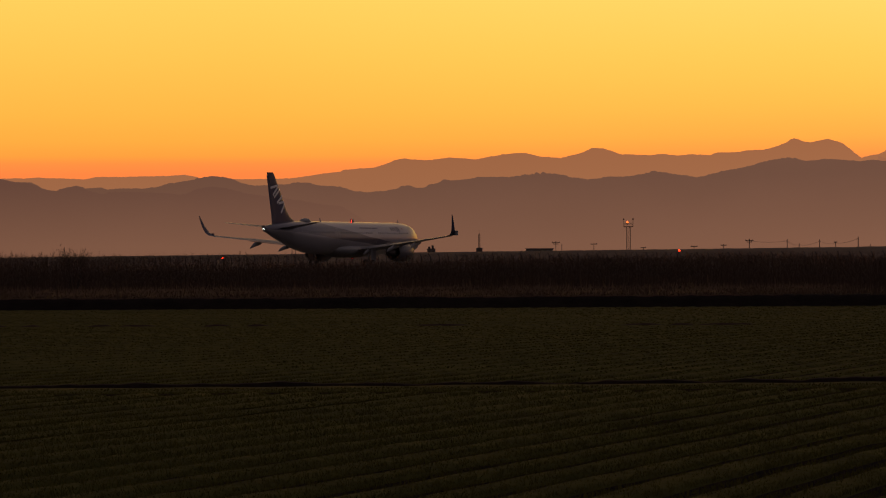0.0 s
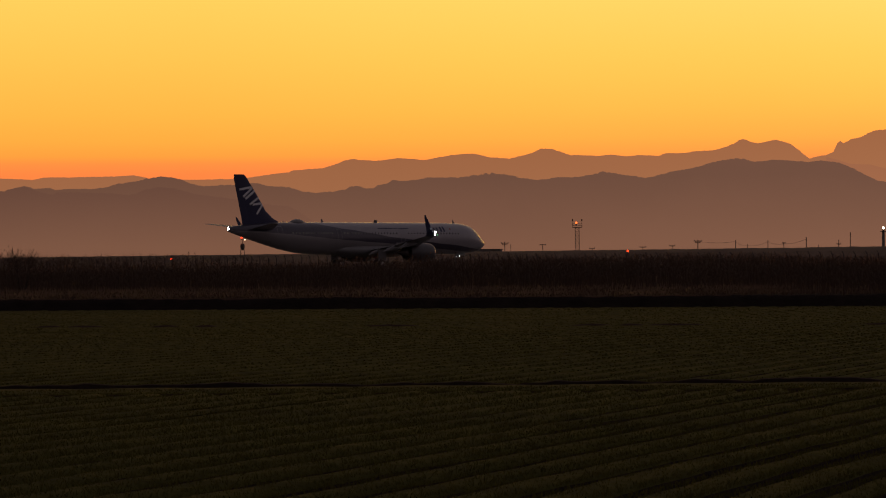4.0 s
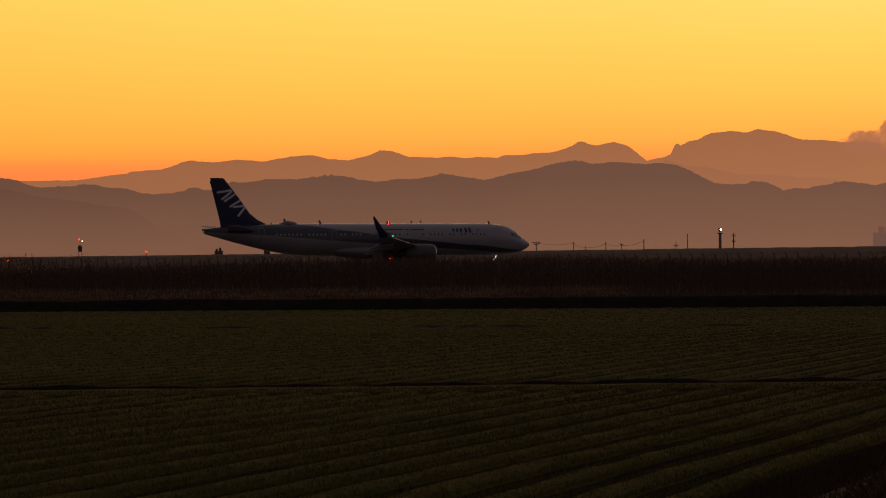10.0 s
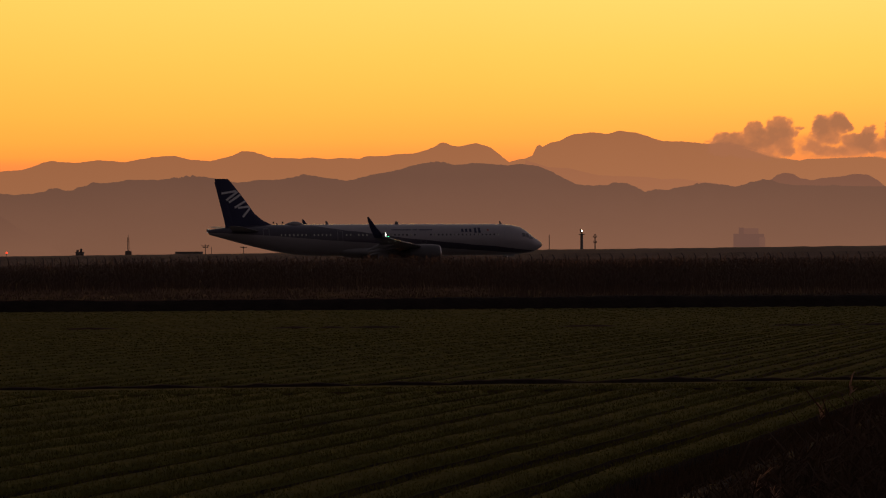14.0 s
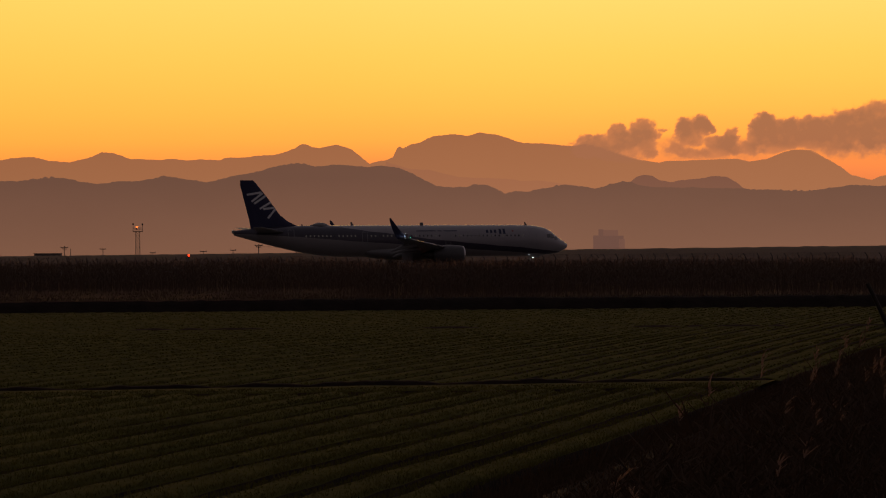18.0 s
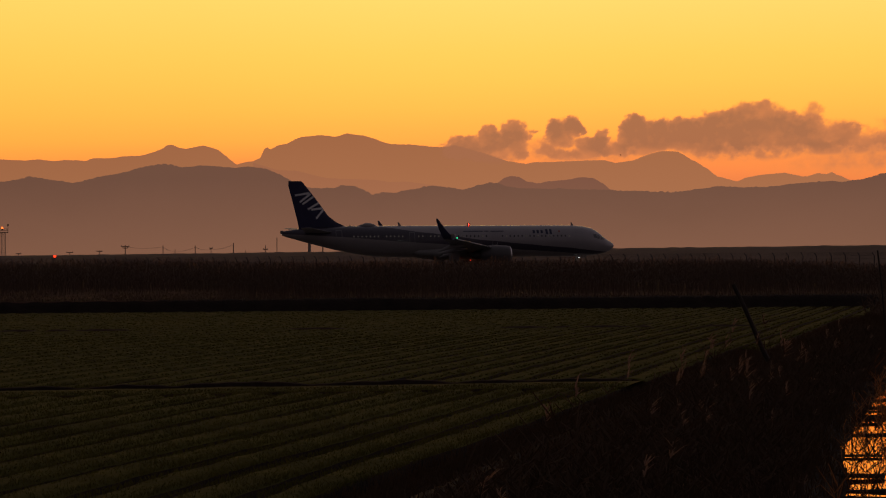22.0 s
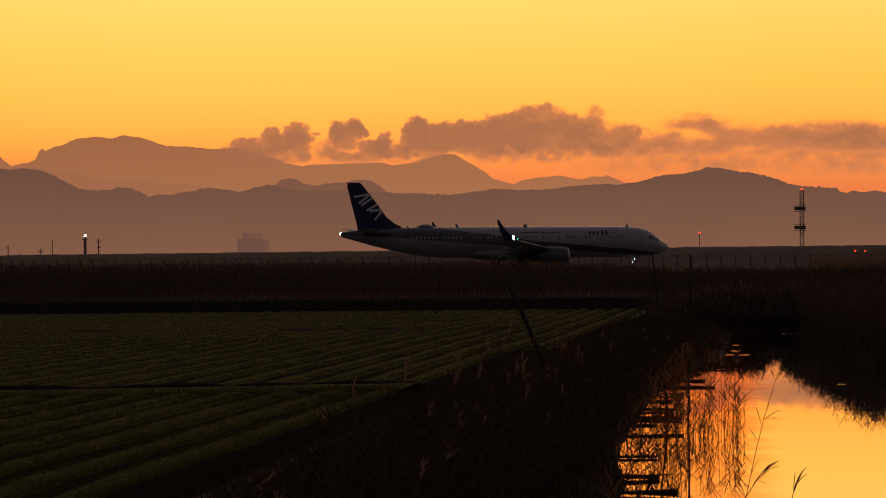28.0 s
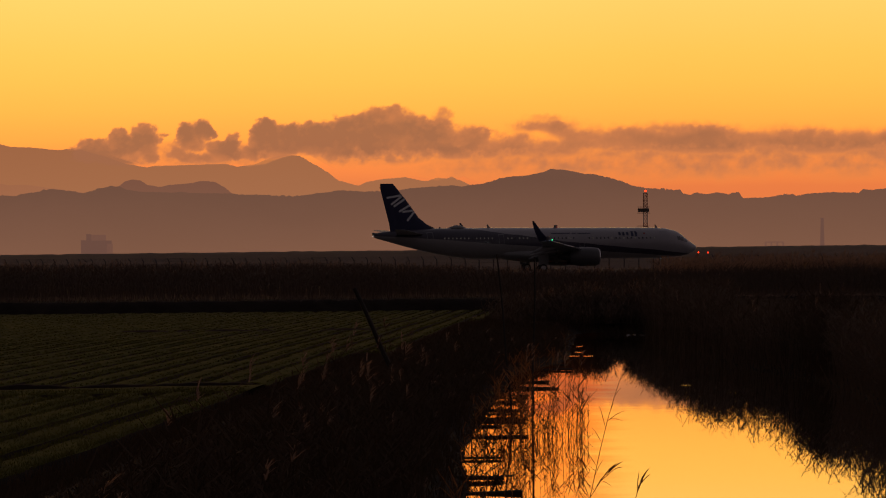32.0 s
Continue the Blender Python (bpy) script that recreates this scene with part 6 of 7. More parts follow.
def far_works():
    r = 2600.0
    t = empty("far_factory", "tall factory blocks faint in brown haze", "factory")
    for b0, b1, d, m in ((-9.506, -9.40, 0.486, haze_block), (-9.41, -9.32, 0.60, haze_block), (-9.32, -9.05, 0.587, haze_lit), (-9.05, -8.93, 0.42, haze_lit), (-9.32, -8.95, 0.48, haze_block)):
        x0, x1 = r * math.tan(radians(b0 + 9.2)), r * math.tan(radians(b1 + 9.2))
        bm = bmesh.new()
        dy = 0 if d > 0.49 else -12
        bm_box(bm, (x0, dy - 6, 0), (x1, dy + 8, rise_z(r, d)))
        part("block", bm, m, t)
    put(t, -9.2, r)
    c = empty("far_chimney", "thin chimney faint in brown haze", "chimney")
    bm = bmesh.new()
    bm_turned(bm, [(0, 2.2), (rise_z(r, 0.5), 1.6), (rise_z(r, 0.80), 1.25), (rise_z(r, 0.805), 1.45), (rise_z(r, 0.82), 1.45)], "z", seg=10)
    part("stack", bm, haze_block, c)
    put(c, 4.096, r)
    g = empty("far_gantry", "low gantry faint in brown haze", "gantry")
    w = r * radians(0.16)
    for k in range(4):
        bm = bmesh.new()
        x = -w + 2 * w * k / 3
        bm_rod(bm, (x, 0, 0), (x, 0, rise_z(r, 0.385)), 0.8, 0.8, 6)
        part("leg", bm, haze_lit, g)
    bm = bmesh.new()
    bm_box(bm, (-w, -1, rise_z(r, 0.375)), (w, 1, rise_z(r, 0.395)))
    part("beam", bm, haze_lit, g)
    put(g, 3.224, r)


far_works()


# ---- bushes at the airfield edge ----
def shrub(name, label, x, y, z, w, h, n, seed, leaf=0.10):
    """Forked stems with many small leaves about their ends."""
    rng = np.random.default_rng(seed)
    root = empty(name, label, "bush", at=Matrix.Translation((x, y, z)))
    bm = bmesh.new()
    ends = []
    for k in range(13):
        a = rng.uniform(0, 2 * np.pi)
        p0 = Vector((0.12 * w * math.cos(a), 0.12 * w * math.sin(a), 0))
        p1 = Vector((0.5 * w * math.cos(a) * rng.uniform(0.3, 1), 0.5 * w * math.sin(a) * rng.uniform(0.3, 1), h * rng.uniform(0.4, 0.75)))
        bm_rod(bm, p0, p1, 0.03, 0.018, 5)
        for j in range(4):
            q = p1 + Vector((rng.normal(0, 0.2 * w), rng.normal(0, 0.2 * w), h * rng.uniform(0.05, 0.38)))
            bm_rod(bm, p1, q, 0.014, 0.006, 4)
            ends.append((p1, q))
    part("stems", bm, wood_old, root)
    e = rng.integers(0, len(ends), n)
    u = rng.random(n)[:, None]
    P0 = np.array([ends[k][0] for k in e])
    P1 = np.array([ends[k][1] for k in e])
    base = P0 + (P1 - P0) * u + rng.normal(0, 0.06 * w, (n, 3))
    base[:, 2] = np.maximum(base[:, 2], 0.05)
    tip = base + rng.normal(0, leaf, (n, 3))
    ob = blades("leaves", base, tip, np.full(n, leaf * 0.16), reed_far, None, seed, "", "")
    ob.parent = root
    return root


bx = polar(-28.08, 238)
shrub("bush", "bare-looking bush standing over the reeds", bx[0], bx[1], BANK_Z, 2.6, 3.15, 1300, 21, 0.11)


# ---- a bird that rises over the mountains ----
def bird():
    k = 0.36
    t = empty("bird", "small dark bird flying with raised wings", "bird")
    feather = mat("dark_feathers", (0.035, 0.030, 0.028), 0.8, scale=6.0, spec=0.2)
    bm = bmesh.new()
    bm_loft(bm, [section(k * x, k * z, k * w, k * h, 10) for x, z, w, h in ((0.27, 0.02, 0.01, 0.01), (0.22, 0.02, 0.035, 0.035), (0.15, 0.01, 0.045, 0.045), (0.05, 0.0, 0.075, 0.07), (-0.10, 0.0, 0.06, 0.055), (-0.22, 0.01, 0.03, 0.02))])
    part("body", bm, feather, t, "", True)
    bm = bmesh.new()
    bm_loft(bm, [[(k * x, k * y, k * z) for y, z in ((-w, 0.005), (w, 0.005), (w, 0.018), (-w, 0.018))] for x, w in ((-0.18, 0.03), (-0.36, 0.08))])
    part("tail", bm, feather, t)
    for side in (-1, 1):
        bm = bmesh.new()
        bm_loft(bm, [wing_section(k * x, k * c, side * k * y, k * z, 0.08) for x, c, y, z in ((0.10, 0.20, 0.04, 0.03), (0.13, 0.21, 0.24, 0.13), (0.06, 0.16, 0.40, 0.17), (-0.06, 0.03, 0.50, 0.18))])
        part("wing", bm, feather, t, "", True)
    return t


flyer = bird()


# ---- ditch banks ----
def bank_height(x, y):
    return ground_height(x, y) - 0.03


def lerp_all(vs, pts):
    return np.array([lerp(v, pts) for v in vs])


def scatter(n, seed, x_of, y0, y1):
    rng = np.random.default_rng(seed)
    ys = rng.uniform(y0, y1, n)
    lo = np.array([x_of(y)[0] for y in ys])
    hi = np.array([x_of(y)[1] for y in ys])
    xs = lo + (hi - lo) * rng.random(n)
    zs = np.array([bank_height(a, b) for a, b in zip(xs, ys)])
    return xs, ys, zs, rng


# left bank: low brush and reeds between field and water
xs, ys, zs, rng = scatter(42000, 31, lambda y: (-7.28, ditch_left(y) - 0.02), 26, 146)
keep = ~(((ys > 90) & (xs < -6.2)) | ((ys > 138) & (xs < -5.2)))
xs, ys, zs = xs[keep], ys[keep], zs[keep]
away = np.where(xs < -6.7, 0.55, np.clip((xs + 6.75) / 1.6, 0.25, 1)) * np.clip((np.array([ditch_left(y) for y in ys]) - xs + 0.25) / 0.9, 0.3, 1)
blades("bank_grass", np.stack([xs, ys, zs], 1), np.stack([xs + rng.normal(0, 0.13, len(xs)) * away, ys + rng.normal(0, 0.16, len(xs)), zs + rng.uniform(0.1, 0.5, len(xs)) * away * np.where((ys > 64) & (xs > -4), 0.55, 1.0)], 1),
       np.full(len(xs), 0.010), reed_dark, None, 32, "dark tangled dry grass on the ditch bank", "grass")
xs, ys, zs, rng = scatter(3400, 33, lambda y: (-5.3, ditch_left(y) - 0.6), 26, 118)
rng = np.random.default_rng(61)
k = 11000
ex, ey = rng.uniform(-7.36, -6.5, k), rng.uniform(26, 95, k)
blades("verge_grass", np.stack([ex, ey, np.full(k, FIELD_Z - 0.27)], 1), np.stack([ex + rng.normal(0.05, 0.1, k), ey + rng.normal(0, 0.12, k), FIELD_Z - 0.27 + rng.uniform(0.12, 0.34, k)], 1), np.full(k, 0.010),
       reed_dark, None, 62, "dark grass along the field's verge", "grass")
hump = np.array([noise.noise((a * 0.5, b * 0.16, 3.0)) for a, b in zip(xs, ys)])
away = np.clip((xs + 5.6) / 1.2, 0.3, 1) * np.clip((np.array([ditch_left(y) for y in ys]) - xs) / 1.8, 0.22, 1)
reed_bed("bank_reeds", "dry brown reeds on the ditch bank", xs, ys, zs, np.clip((0.85 + 0.55 * hump + rng.normal(0, 0.2, len(xs))) * away * np.clip(1.0 - 0.55 * (ys - 54) / 14, 0.42, 1.0), 0.2, 1.4), 34, leaves=5, plume=0.013, lean=0.16, width=0.007, leaf_len=0.4)
n = 60
ys = rng.uniform(34, 80, n)
xs = rng.uniform(-5.2, -3.2, n)
zs = np.array([bank_height(a, b) for a, b in zip(xs, ys)])
reed_bed("plumed_reeds", "a few taller reeds with drooping plumes on the bank", xs, ys, zs, rng.uniform(0.8, 1.55, n), 44, leaves=6, plume=0.6, lean=0.14, width=0.007, leaf_len=0.4)

# right bank: taller dense reeds down to the water
xs, ys, zs, rng = scatter(15000, 35, lambda y: (ditch_right(y) + 0.02, ditch_right(y) + 5.5), 26, 150)
hump = np.array([noise.noise((a * 0.35, b * 0.14, 7.0)) for a, b in zip(xs, ys)])
edge = np.clip((xs - np.array([ditch_right(y) for y in ys])) / 1.5, 0, 1)
reed_bed("bank_reeds", "dense dark reeds overhanging the water", xs, ys, zs, np.clip(np.where(xs / ys > 0.040, 2.88 - 0.0142 * ys - 0.45 * edge, 1.85) + 0.30 * np.clip(1 - 1.25 * edge, 0, 1) + 0.4 * hump + rng.normal(0, 0.2, len(xs)), 0.3, 2.15), 36, leaves=5, plume=0.010, lean=0.16, width=0.009, leaf_len=0.55, material=reed_brown)
xs, ys, zs, rng = scatter(16000, 37, lambda y: (ditch_right(y) - 0.05, ditch_right(y) + 9.0), 26, 182)
blades("bank_grass", np.stack([xs, ys, zs], 1), np.stack([xs + rng.normal(0, 0.2, len(xs)), ys + rng.normal(0, 0.2, len(xs)), zs + rng.uniform(0.15, 0.8, len(xs)) * np.where(ys > 115, 0.45, 1.0)], 1),
       np.full(len(xs), 0.018), reed_brown, None, 38, "dark rough grass on the far bank", "grass")

# a thin fringe leans out over the water
n = 420
ys = rng.uniform(84, 140, n)
xs = np.array([ditch_right(y) for y in ys]) + rng.uniform(-0.15, 0.35, n)
zs = np.array([bank_height(a, b) for a, b in zip(xs, ys)])
reed_bed("reed_fringe", "thin dark reeds along the water's edge", xs, ys, zs, np.clip(lerp_all(ys, [(84, 1.75), (92, 1.70), (104, 2.05), (140, 2.2)]) + rng.normal(0.1, 0.3, n), 0.8, 2.6), 49, leaves=4, plume=0.02, lean=0.10, width=0.006, leaf_len=0.45, material=reed_dark)

n = 520
xs, ys = rng.normal(6.3, 0.35, n), rng.uniform(82, 92, n)
reed_bed("tall_reeds", "clump of taller dark reeds at the water's edge", xs, ys, np.full(n, -2.2), rng.normal(1.95, 0.2, n), 48, leaves=5, plume=0.02, lean=0.14, width=0.009, leaf_len=0.5)

# rough ground at the ditch's end and the rest of the eastern plot
rng = np.random.default_rng(39)
n = 14000
xs = rng.uniform(8, 48, n)
ys = rng.uniform(60, 190, n)
zs = np.array([bank_height(a, b - (lerp(b, [(80, 0.0), (183.4, 0.38)]) * a)) for a, b in zip(xs, ys)])
blades("rough_grass", np.stack([xs, ys, zs], 1), np.stack([xs + rng.normal(0, 0.25, n), ys + rng.normal(0, 0.25, n), zs + rng.uniform(0.2, 0.9, n) * np.where(ys > 105, 0.4, 0.8)], 1), np.full(n, 0.03), reed_brown, None, 40,
       "dark rough grass of an unused plot", "grass")
n = 3800
a, q = rng.uniform(0, 2 * np.pi, n), np.sqrt(rng.random(n))
xs, ys = 1.2 + 4.8 * q * np.cos(a), 149.5 + 3.6 * q * np.sin(a)
hs = np.clip((1.75 * (1 - 0.5 * q ** 2) + rng.normal(0, 0.2, n)) * (1 - 0.5 * np.clip(1.6 - np.abs(xs - 0.9) / 0.5, 0, 1)), 0.3, 2.4)
reed_bed("grass_clump", "tall clump of plumed grass at the ditch's end", xs, ys, np.full(n, -1.95), hs, 41, leaves=4, plume=0.16, lean=0.2, width=0.012, leaf_len=0.5, plume_size=1.1, material=reed_brown)
n = 3600
xs, ys = rng.uniform(-1.6, 3.2, n), np.concatenate([rng.uniform(144.5, 183, 2400), rng.uniform(143.6, 147, n - 2400)])
zs = np.array([bank_height(a, b) for a, b in zip(xs, ys)])
blades("bank_grass", np.stack([xs, ys, zs], 1), np.stack([xs + rng.normal(0, 0.2, n), ys + rng.normal(0, 0.2, n), zs + rng.uniform(0.12, 0.45, n)], 1), np.full(n, 0.03), reed_dark, None, 64, "low dark grass behind the ditch's end", "grass")
n = 5200
xs, ys = rng.uniform(-5.2, 12, n), rng.uniform(143.5, 184, n)
reed_bed("rough_reeds", "dark reeds behind the ditch's end", xs, ys, np.full(n, -1.9), np.clip(rng.normal(0.8, 0.3, n), 0.25, 1.6) * np.where(xs > 5, 0.4, 1.0), 42, leaves=3, plume=0.03, lean=0.18, width=0.012, leaf_len=0.45, material=reed_brown)

# reeds standing in the water along the left edge
n = 135
ys = np.concatenate([rng.uniform(38, 92, n - 70), rng.normal(57.0, 0.8, 70)])
xs = np.array([ditch_left(y) for y in ys]) + np.concatenate([np.minimum(rng.gamma(1.5, 0.42, n - 70), 1.7), rng.uniform(0.5, 2.15, 70)])
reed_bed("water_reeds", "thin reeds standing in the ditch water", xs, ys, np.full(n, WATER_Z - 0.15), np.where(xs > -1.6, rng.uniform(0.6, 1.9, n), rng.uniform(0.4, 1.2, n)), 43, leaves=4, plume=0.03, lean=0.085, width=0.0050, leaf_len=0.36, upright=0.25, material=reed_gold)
n = 90
ys = np.concatenate([rng.uniform(40, 74, n - 50), rng.normal(57.5, 1.2, 50)])
xs = np.array([ditch_left(y) for y in ys]) + np.concatenate([np.minimum(rng.gamma(1.3, 0.40, n - 50), 1.5), rng.uniform(0.4, 2.2, 50)])
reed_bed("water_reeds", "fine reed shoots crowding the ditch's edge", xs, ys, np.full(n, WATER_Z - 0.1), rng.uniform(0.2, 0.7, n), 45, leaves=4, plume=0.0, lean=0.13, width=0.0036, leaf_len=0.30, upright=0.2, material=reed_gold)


n = 70
ys = rng.uniform(44, 93, n)
xs = np.array([ditch_left(y) for y in ys]) + rng.gamma(1.4, 0.30, n) - 0.1
reed_bed("water_reeds", "low dark reeds along the ditch's edge", xs, ys, np.full(n, WATER_Z - 0.1), rng.uniform(0.25, 0.75, n), 46, leaves=5, plume=0.0, lean=0.15, width=0.007, leaf_len=0.32, upright=0.1)


def leafy_reed(label, stem, leaves):
    """One reed: a thin bowed stem through given joints and long lens-shaped leaves (foot, tip, half width)."""
    t = empty("leafy_reed", label, "reed", "leafy reeds in the water")
    bm = bmesh.new()
    for k, (a, b) in enumerate(zip(stem, stem[1:])):
        bm_rod(bm, a, b, 0.0055 - 0.0006 * k, 0.0055 - 0.0006 * (k + 1), 5)
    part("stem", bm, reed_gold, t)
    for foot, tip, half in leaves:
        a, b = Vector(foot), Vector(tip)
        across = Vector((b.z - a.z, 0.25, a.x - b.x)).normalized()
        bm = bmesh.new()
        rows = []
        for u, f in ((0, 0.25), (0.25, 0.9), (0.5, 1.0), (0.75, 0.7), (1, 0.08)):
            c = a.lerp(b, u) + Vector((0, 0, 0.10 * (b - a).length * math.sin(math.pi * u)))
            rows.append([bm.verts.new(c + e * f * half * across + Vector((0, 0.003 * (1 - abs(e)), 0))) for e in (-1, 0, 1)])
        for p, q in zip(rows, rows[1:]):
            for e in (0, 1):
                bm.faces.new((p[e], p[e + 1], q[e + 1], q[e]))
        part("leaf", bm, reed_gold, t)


leafy_reed("bowed reed with a spray of long leaves over the water", ((-0.30, 38.00, -2.37), (-0.14, 38.00, -2.03), (0.01, 38.00, -1.80), (0.16, 38.00, -1.67)),
           [((0.01, 38.00, -1.80), (0.23, 38.00, -1.57), 0.010), ((0.08, 38.00, -1.73), (0.29, 38.00, -1.56), 0.012), ((0.14, 38.00, -1.68), (0.29, 38.00, -1.63), 0.009), ((0.08, 38.00, -1.74), (0.19, 38.00, -1.60), 0.010), ((-0.06, 38.00, -1.91), (0.08, 38.00, -1.71), 0.008),
            ((-0.13, 38.00, -2.01), (-0.24, 38.00, -1.76), 0.007), ((0.02, 38.00, -1.80), (0.15, 38.00, -1.87), 0.006)])
leafy_reed("small reed with a tuft of leaves over the water", ((0.39, 38.00, -2.37), (0.44, 38.00, -2.00), (0.48, 38.00, -1.83)),
           [((0.45, 38.00, -1.96), (0.58, 38.00, -1.67), 0.011), ((0.48, 38.00, -1.83), (0.62, 38.00, -1.63), 0.010), ((0.46, 38.00, -1.89), (0.63, 38.00, -1.71), 0.009), ((0.45, 38.00, -1.94), (0.48, 38.00, -1.68), 0.008)])
leafy_reed("tall thin leaning reed with narrow leaves", ((-0.21, 38.00, -2.37), (-0.10, 38.00, -1.91), (-0.00, 38.00, -1.45), (0.10, 38.00, -1.05), (0.20, 38.00, -0.72), (0.27, 38.00, -0.51)),
           [((0.08, 38.00, -1.09), (0.33, 38.00, -0.94), 0.005), ((0.10, 38.00, -1.05), (0.30, 38.00, -1.07), 0.005), ((0.11, 38.00, -1.02), (0.18, 38.00, -0.84), 0.006), ((0.07, 38.00, -1.14), (-0.01, 38.00, -0.87), 0.005), ((0.17, 38.00, -0.80), (0.27, 38.00, -0.66), 0.005), ((0.03, 38.00, -1.35), (-0.10, 38.00, -1.14), 0.005),
            ((-0.04, 38.00, -1.62), (-0.18, 38.00, -1.44), 0.005), ((-0.07, 38.00, -1.76), (0.05, 38.00, -1.53), 0.005)])


# ---- timbers, posts and poles of the ditch ----
def timber(x1, y, length, r, tilt, seed):
    rng = random.Random(seed)
    bm = bmesh.new()
    rings = []
    for k in range(7):
        u = k / 6
        c = (-length * (1 - u), 0.02 * math.sin(5 * u + seed), 0.015 * math.sin(3 * u + 2 * seed))
        rr = r * (1 - 0.12 * u) * rng.uniform(0.92, 1.08)
        rings.append([(c[0], c[1] + rr * math.cos(2 * math.pi * j / 8), c[2] + rr * math.sin(2 * math.pi * j / 8)) for j in range(8)])
    bm_loft(bm, rings)
    me = bpy.data.meshes.new("timber")
    bm.to_mesh(me)
    bm.free()
    me.materials.append(wood_old)
    ob = new("timber", me)
    ob.matrix_basis = pose(x1 + rng.uniform(-0.25, 0.15), y + rng.uniform(-0.5, 0.5), WATER_Z + r * rng.uniform(0.2, 1.2), 0, tilt, rng.uniform(-14, 14))
    tagged(ob, "dark weathered timber lying out over the water", "timber", "timbers along the ditch")


for i, (x1, y, ln, r) in enumerate(((-1.30, 46.1, 1.5, 0.033), (-1.38, 47.5, 1.4, 0.03), (-1.48, 50.9, 1.3, 0.033), (-1.40, 57.9, 1.4, 0.033), (-2.02, 61.0, 0.6, 0.036), (-1.46, 62.9, 1.3, 0.033),
                                    (-1.75, 65.6, 0.9, 0.03), (-1.7, 68.4, 1.0, 0.03), (-1.75, 71.5, 0.9, 0.03), (-1.5, 75.0, 1.0, 0.03), (-0.85, 79.8, 1.1, 0.045), (-1.3, 84.0, 1.0, 0.036), (-0.9, 93.4, 1.6, 0.045),
                                    (-0.95, 98.5, 1.1, 0.036), (-1.1, 43.6, 1.5, 0.033), (-1.2, 41.2, 1.4, 0.033))):
    timber(x1, y, ln + 0.5, r * random.Random(i + 70).uniform(0.7, 1.25), random.Random(i).uniform(-2.2, 1.4), i)


def stake(name, label, foot, top, r):
    bm = bmesh.new()
    a, b = Vector(foot), Vector(top)
    pts = [a.lerp(b, k / 5) + Vector((0.012 * math.sin(2.2 * k), 0, 0)) for k in range(6)]
    for k in range(5):
        bm_rod(bm, pts[k], pts[k + 1], r * (1 - 0.05 * k), r * (1 - 0.05 * (k + 1)), 8)
    me = bpy.data.meshes.new(name)
    bm.to_mesh(me)
    bm.free()
    me.materials.append(wood_old)
    tagged(new(name, me), label, "post")


stake("leaning_post", "dark leaning wooden post on the field's edge", (-4.60, 72.2, -2.1), (-5.66, 72.05, 0.32), 0.066)
stake("thin_stake", "tall thin dark stake standing in the ditch edge", (-1.30, 60.0, -2.5), (-1.22, 60.0, 1.0), 0.022)
stake("thin_stake", "tall thin dark stake leaning over the ditch edge", (-1.78, 64.0, -2.5), (-2.08, 64.0, 1.06), 0.022)


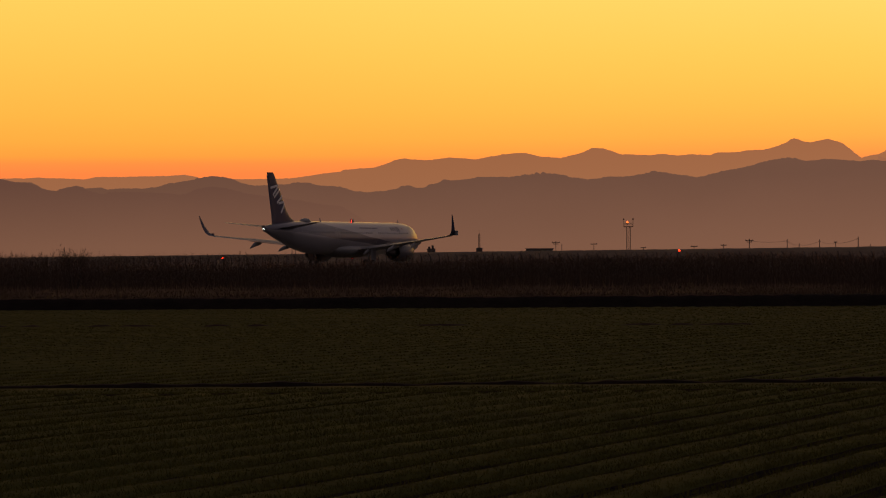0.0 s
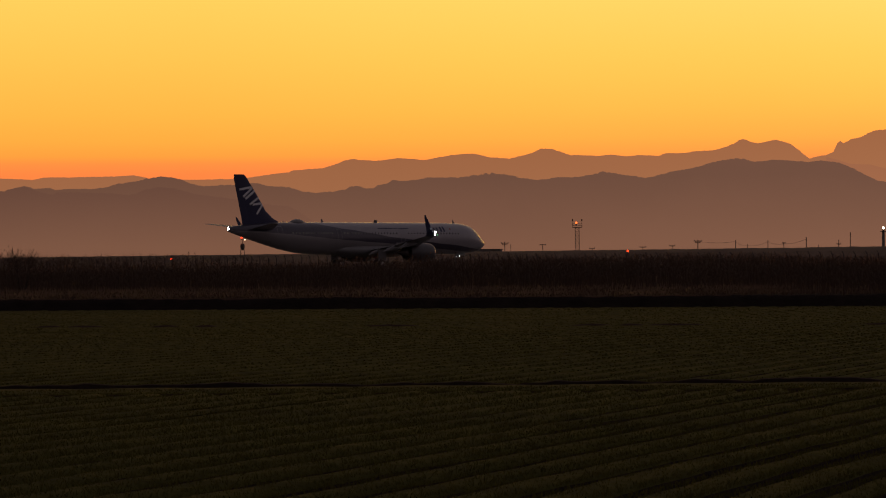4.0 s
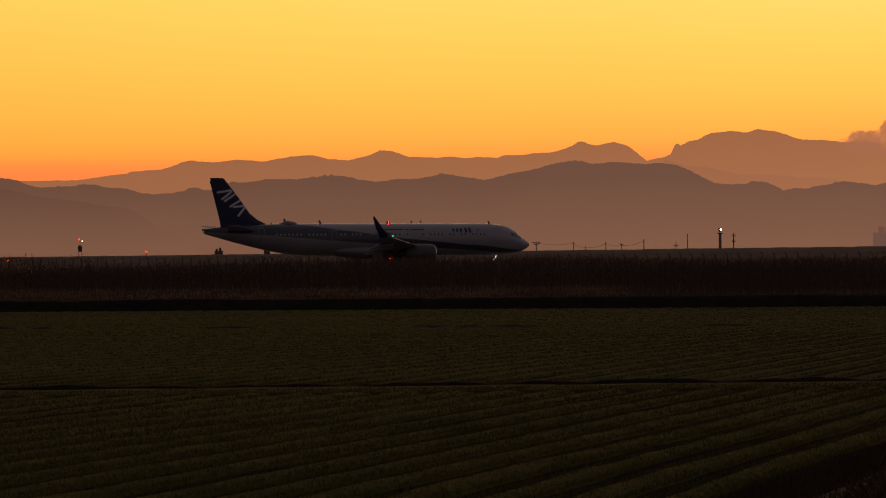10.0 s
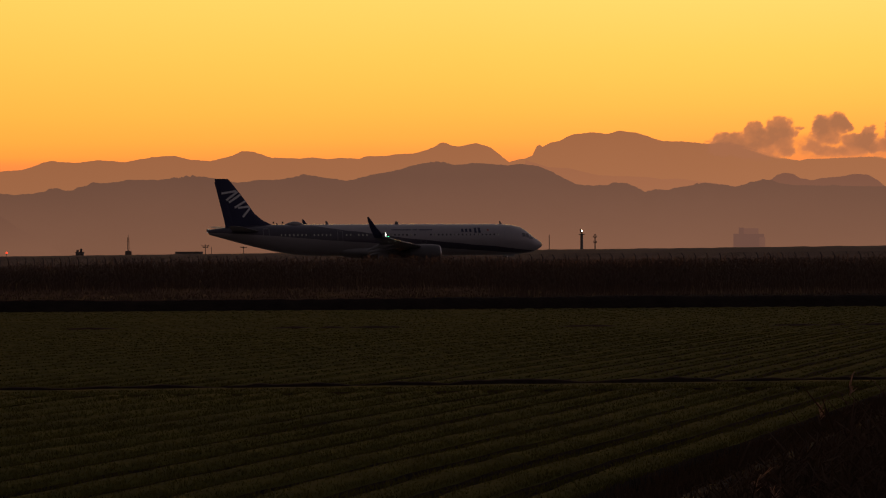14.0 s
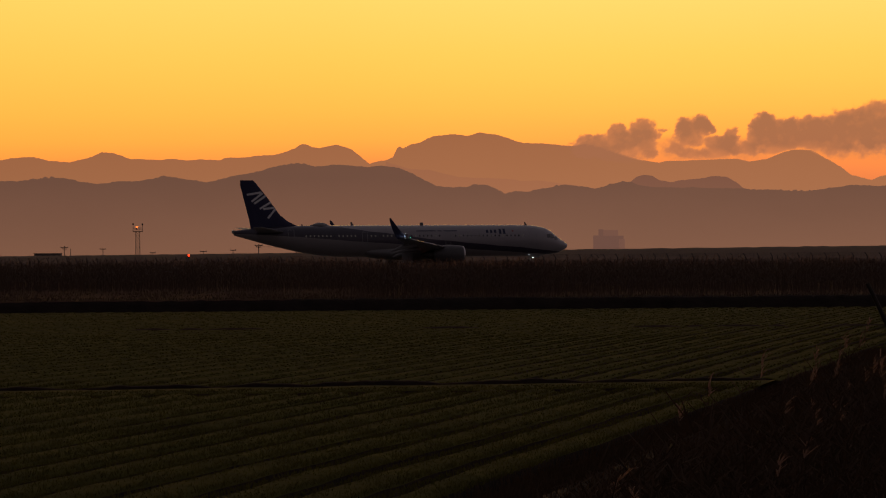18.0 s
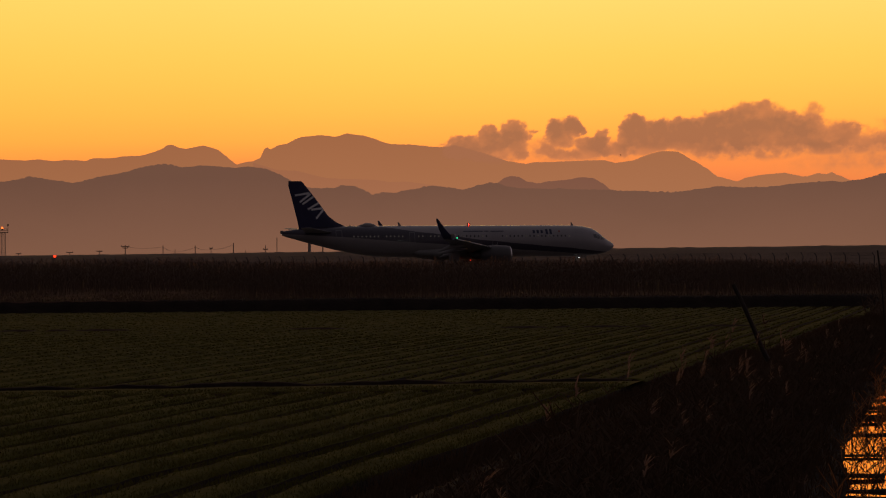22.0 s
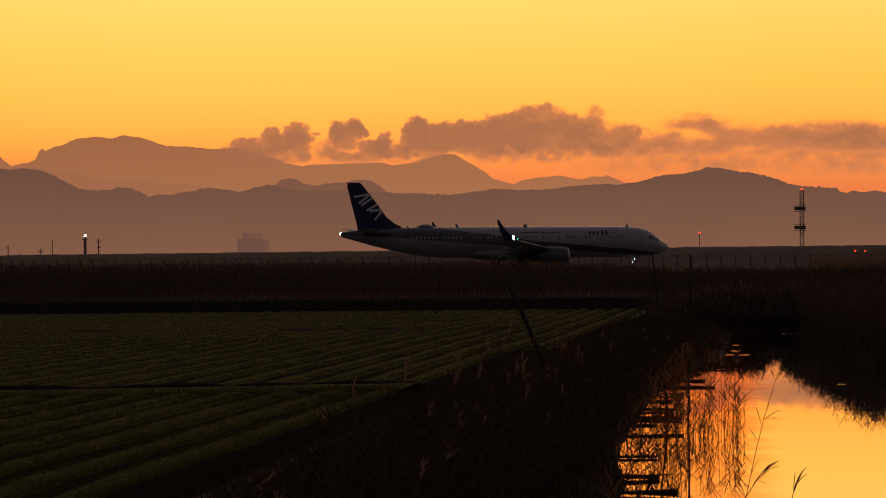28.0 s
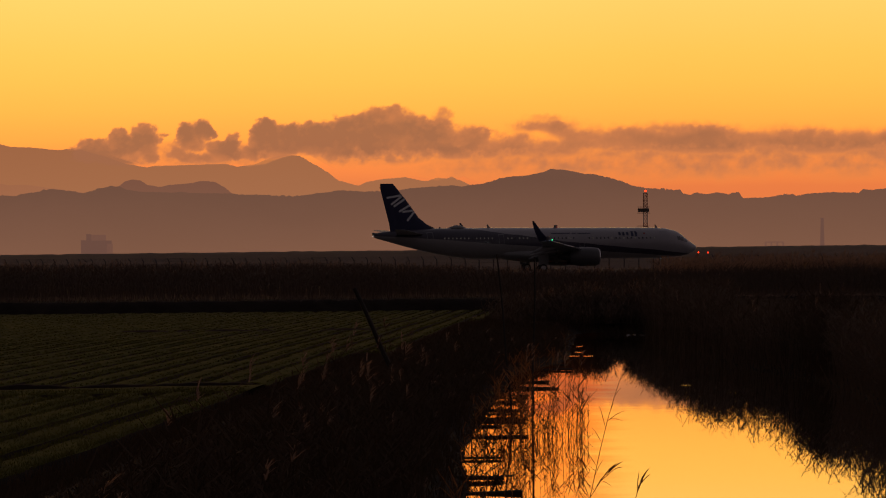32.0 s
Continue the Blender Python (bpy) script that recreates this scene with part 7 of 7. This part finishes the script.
# ---- movement ----
AIRCRAFT_ROWS = [(0.0, -155.52, 364.12, 2.44), (0.5, -154.80, 364.54, 4.84), (1.0, -153.95, 364.94, 7.37), (1.5, -152.97, 365.28, 10.33),
    (2.0, -151.97, 365.69, 13.94), (2.5, -150.86, 366.33, 16.75), (3.0, -149.93, 367.12, 19.47), (3.5, -149.04, 368.07, 22.04),
    (4.5, -146.97, 370.26, 27.88), (5.5, -144.51, 372.47, 33.45), (6.0, -143.18, 373.51, 36.15), (6.5, -141.69, 374.53, 38.33),
    (7.0, -140.09, 375.52, 40.68), (7.5, -138.47, 376.42, 42.86), (8.0, -136.73, 377.29, 44.94), (8.5, -134.84, 378.14, 46.90),
    (9.0, -132.95, 378.93, 48.55), (9.5, -130.97, 379.70, 50.09), (10.0, -128.93, 380.45, 51.39), (10.5, -126.88, 381.15, 52.95),
    (11.0, -124.68, 381.87, 54.09), (11.5, -122.51, 382.61, 55.12), (12.0, -120.31, 383.40, 55.91), (12.5, -118.10, 384.30, 56.78),
    (13.0, -115.89, 385.24, 57.64), (13.5, -113.58, 386.25, 58.38), (14.0, -111.28, 387.22, 59.29), (14.5, -108.89, 388.19, 60.13),
    (15.5, -104.01, 390.03, 61.35), (16.5, -98.95, 391.87, 62.28), (17.0, -96.39, 392.78, 62.62), (17.5, -93.82, 393.68, 63.04),
    (18.0, -91.11, 394.61, 63.45), (18.5, -88.38, 395.53, 63.95), (19.0, -85.67, 396.45, 64.55), (19.5, -82.88, 397.35, 65.04),
    (20.0, -80.13, 398.24, 65.40), (20.5, -77.31, 399.14, 65.73), (21.0, -74.42, 400.03, 66.08), (21.5, -71.54, 400.90, 66.40),
    (22.0, -68.59, 401.78, 66.96), (22.5, -65.54, 402.65, 67.61), (23.0, -62.45, 403.50, 68.14), (23.5, -59.42, 404.33, 68.34),
    (24.0, -56.32, 405.12, 68.62), (24.5, -53.20, 405.86, 68.96), (25.0, -50.16, 406.53, 69.22), (25.5, -47.18, 407.07, 69.49),
    (26.5, -41.22, 407.97, 69.89), (27.5, -35.31, 408.76, 70.19), (28.0, -32.43, 409.14, 70.52), (28.5, -29.46, 409.53, 70.62),
    (29.0, -26.40, 409.94, 70.81), (29.5, -23.37, 410.35, 71.18), (30.0, -20.30, 410.79, 71.40), (30.5, -17.20, 411.28, 71.61),
    (31.0, -14.15, 411.80, 71.80), (31.5, -11.12, 412.39, 71.93), (32.0, -7.99, 413.06, 72.22)]


BIRD_BEARING = -7.960


def motions():
    walk(plane, [(t, pose(x, y, taxi_height(x), 0.38, 0, 90 - h)) for t, x, y, h in AIRCRAFT_ROWS])
    # the bird leaves the ground behind the embankment and climbs southward
    away = [(t, BIRD_BEARING + -1.407 * (t - 23.0), max(-0.334, 2.678 + 0.707 * (t - 23.0))) for t in (18.7, 20.0, 21.0, 22.0, 23.0, 24.0, 25.0, 26.0, 28.0, 30.0, 32.0)]
    away = [(0.0, *away[0][1:])] + away
    walk(flyer, [(t, pose(*polar(b, 300.0, EYE[2] + 300.0 * math.tan(radians(e))), 0, 0, -172)) for t, b, e in away])
    # the cloud bank drifts slowly northward
    walk(cloud, [(t, pose(*EYE, 0, 0, -0.0171 * (t - 20.0))) for t in (0.0, 16.0, 32.0)])
    # the added shade of the light column goes round in four seconds
    walk(lamp_shade, [(k / 2, pose(0, 0, shade_z, 0, 0, -90.0 + 90.0 * (k / 2 - 10.78))) for k in range(65)])
    # the hoods turn once in 1.1 s; their slots meet the eye at the moment of a flash
    ts, xs, ys, hs = (np.array([r[i] for r in AIRCRAFT_ROWS]) for i in range(4))
    for hood, place, moment, period in beacons:
        rows = []
        for k in range(241):
            t = k / 7.5
            to_eye = math.degrees(math.atan2(-np.interp(t, ts, ys), -np.interp(t, ts, xs))) - 90.0 + np.interp(t, ts, hs)
            rows.append((t, pose(*place, 0, 0, float(to_eye + 360.0 * (t - moment) / period))))
        walk(hood, rows)


motions()
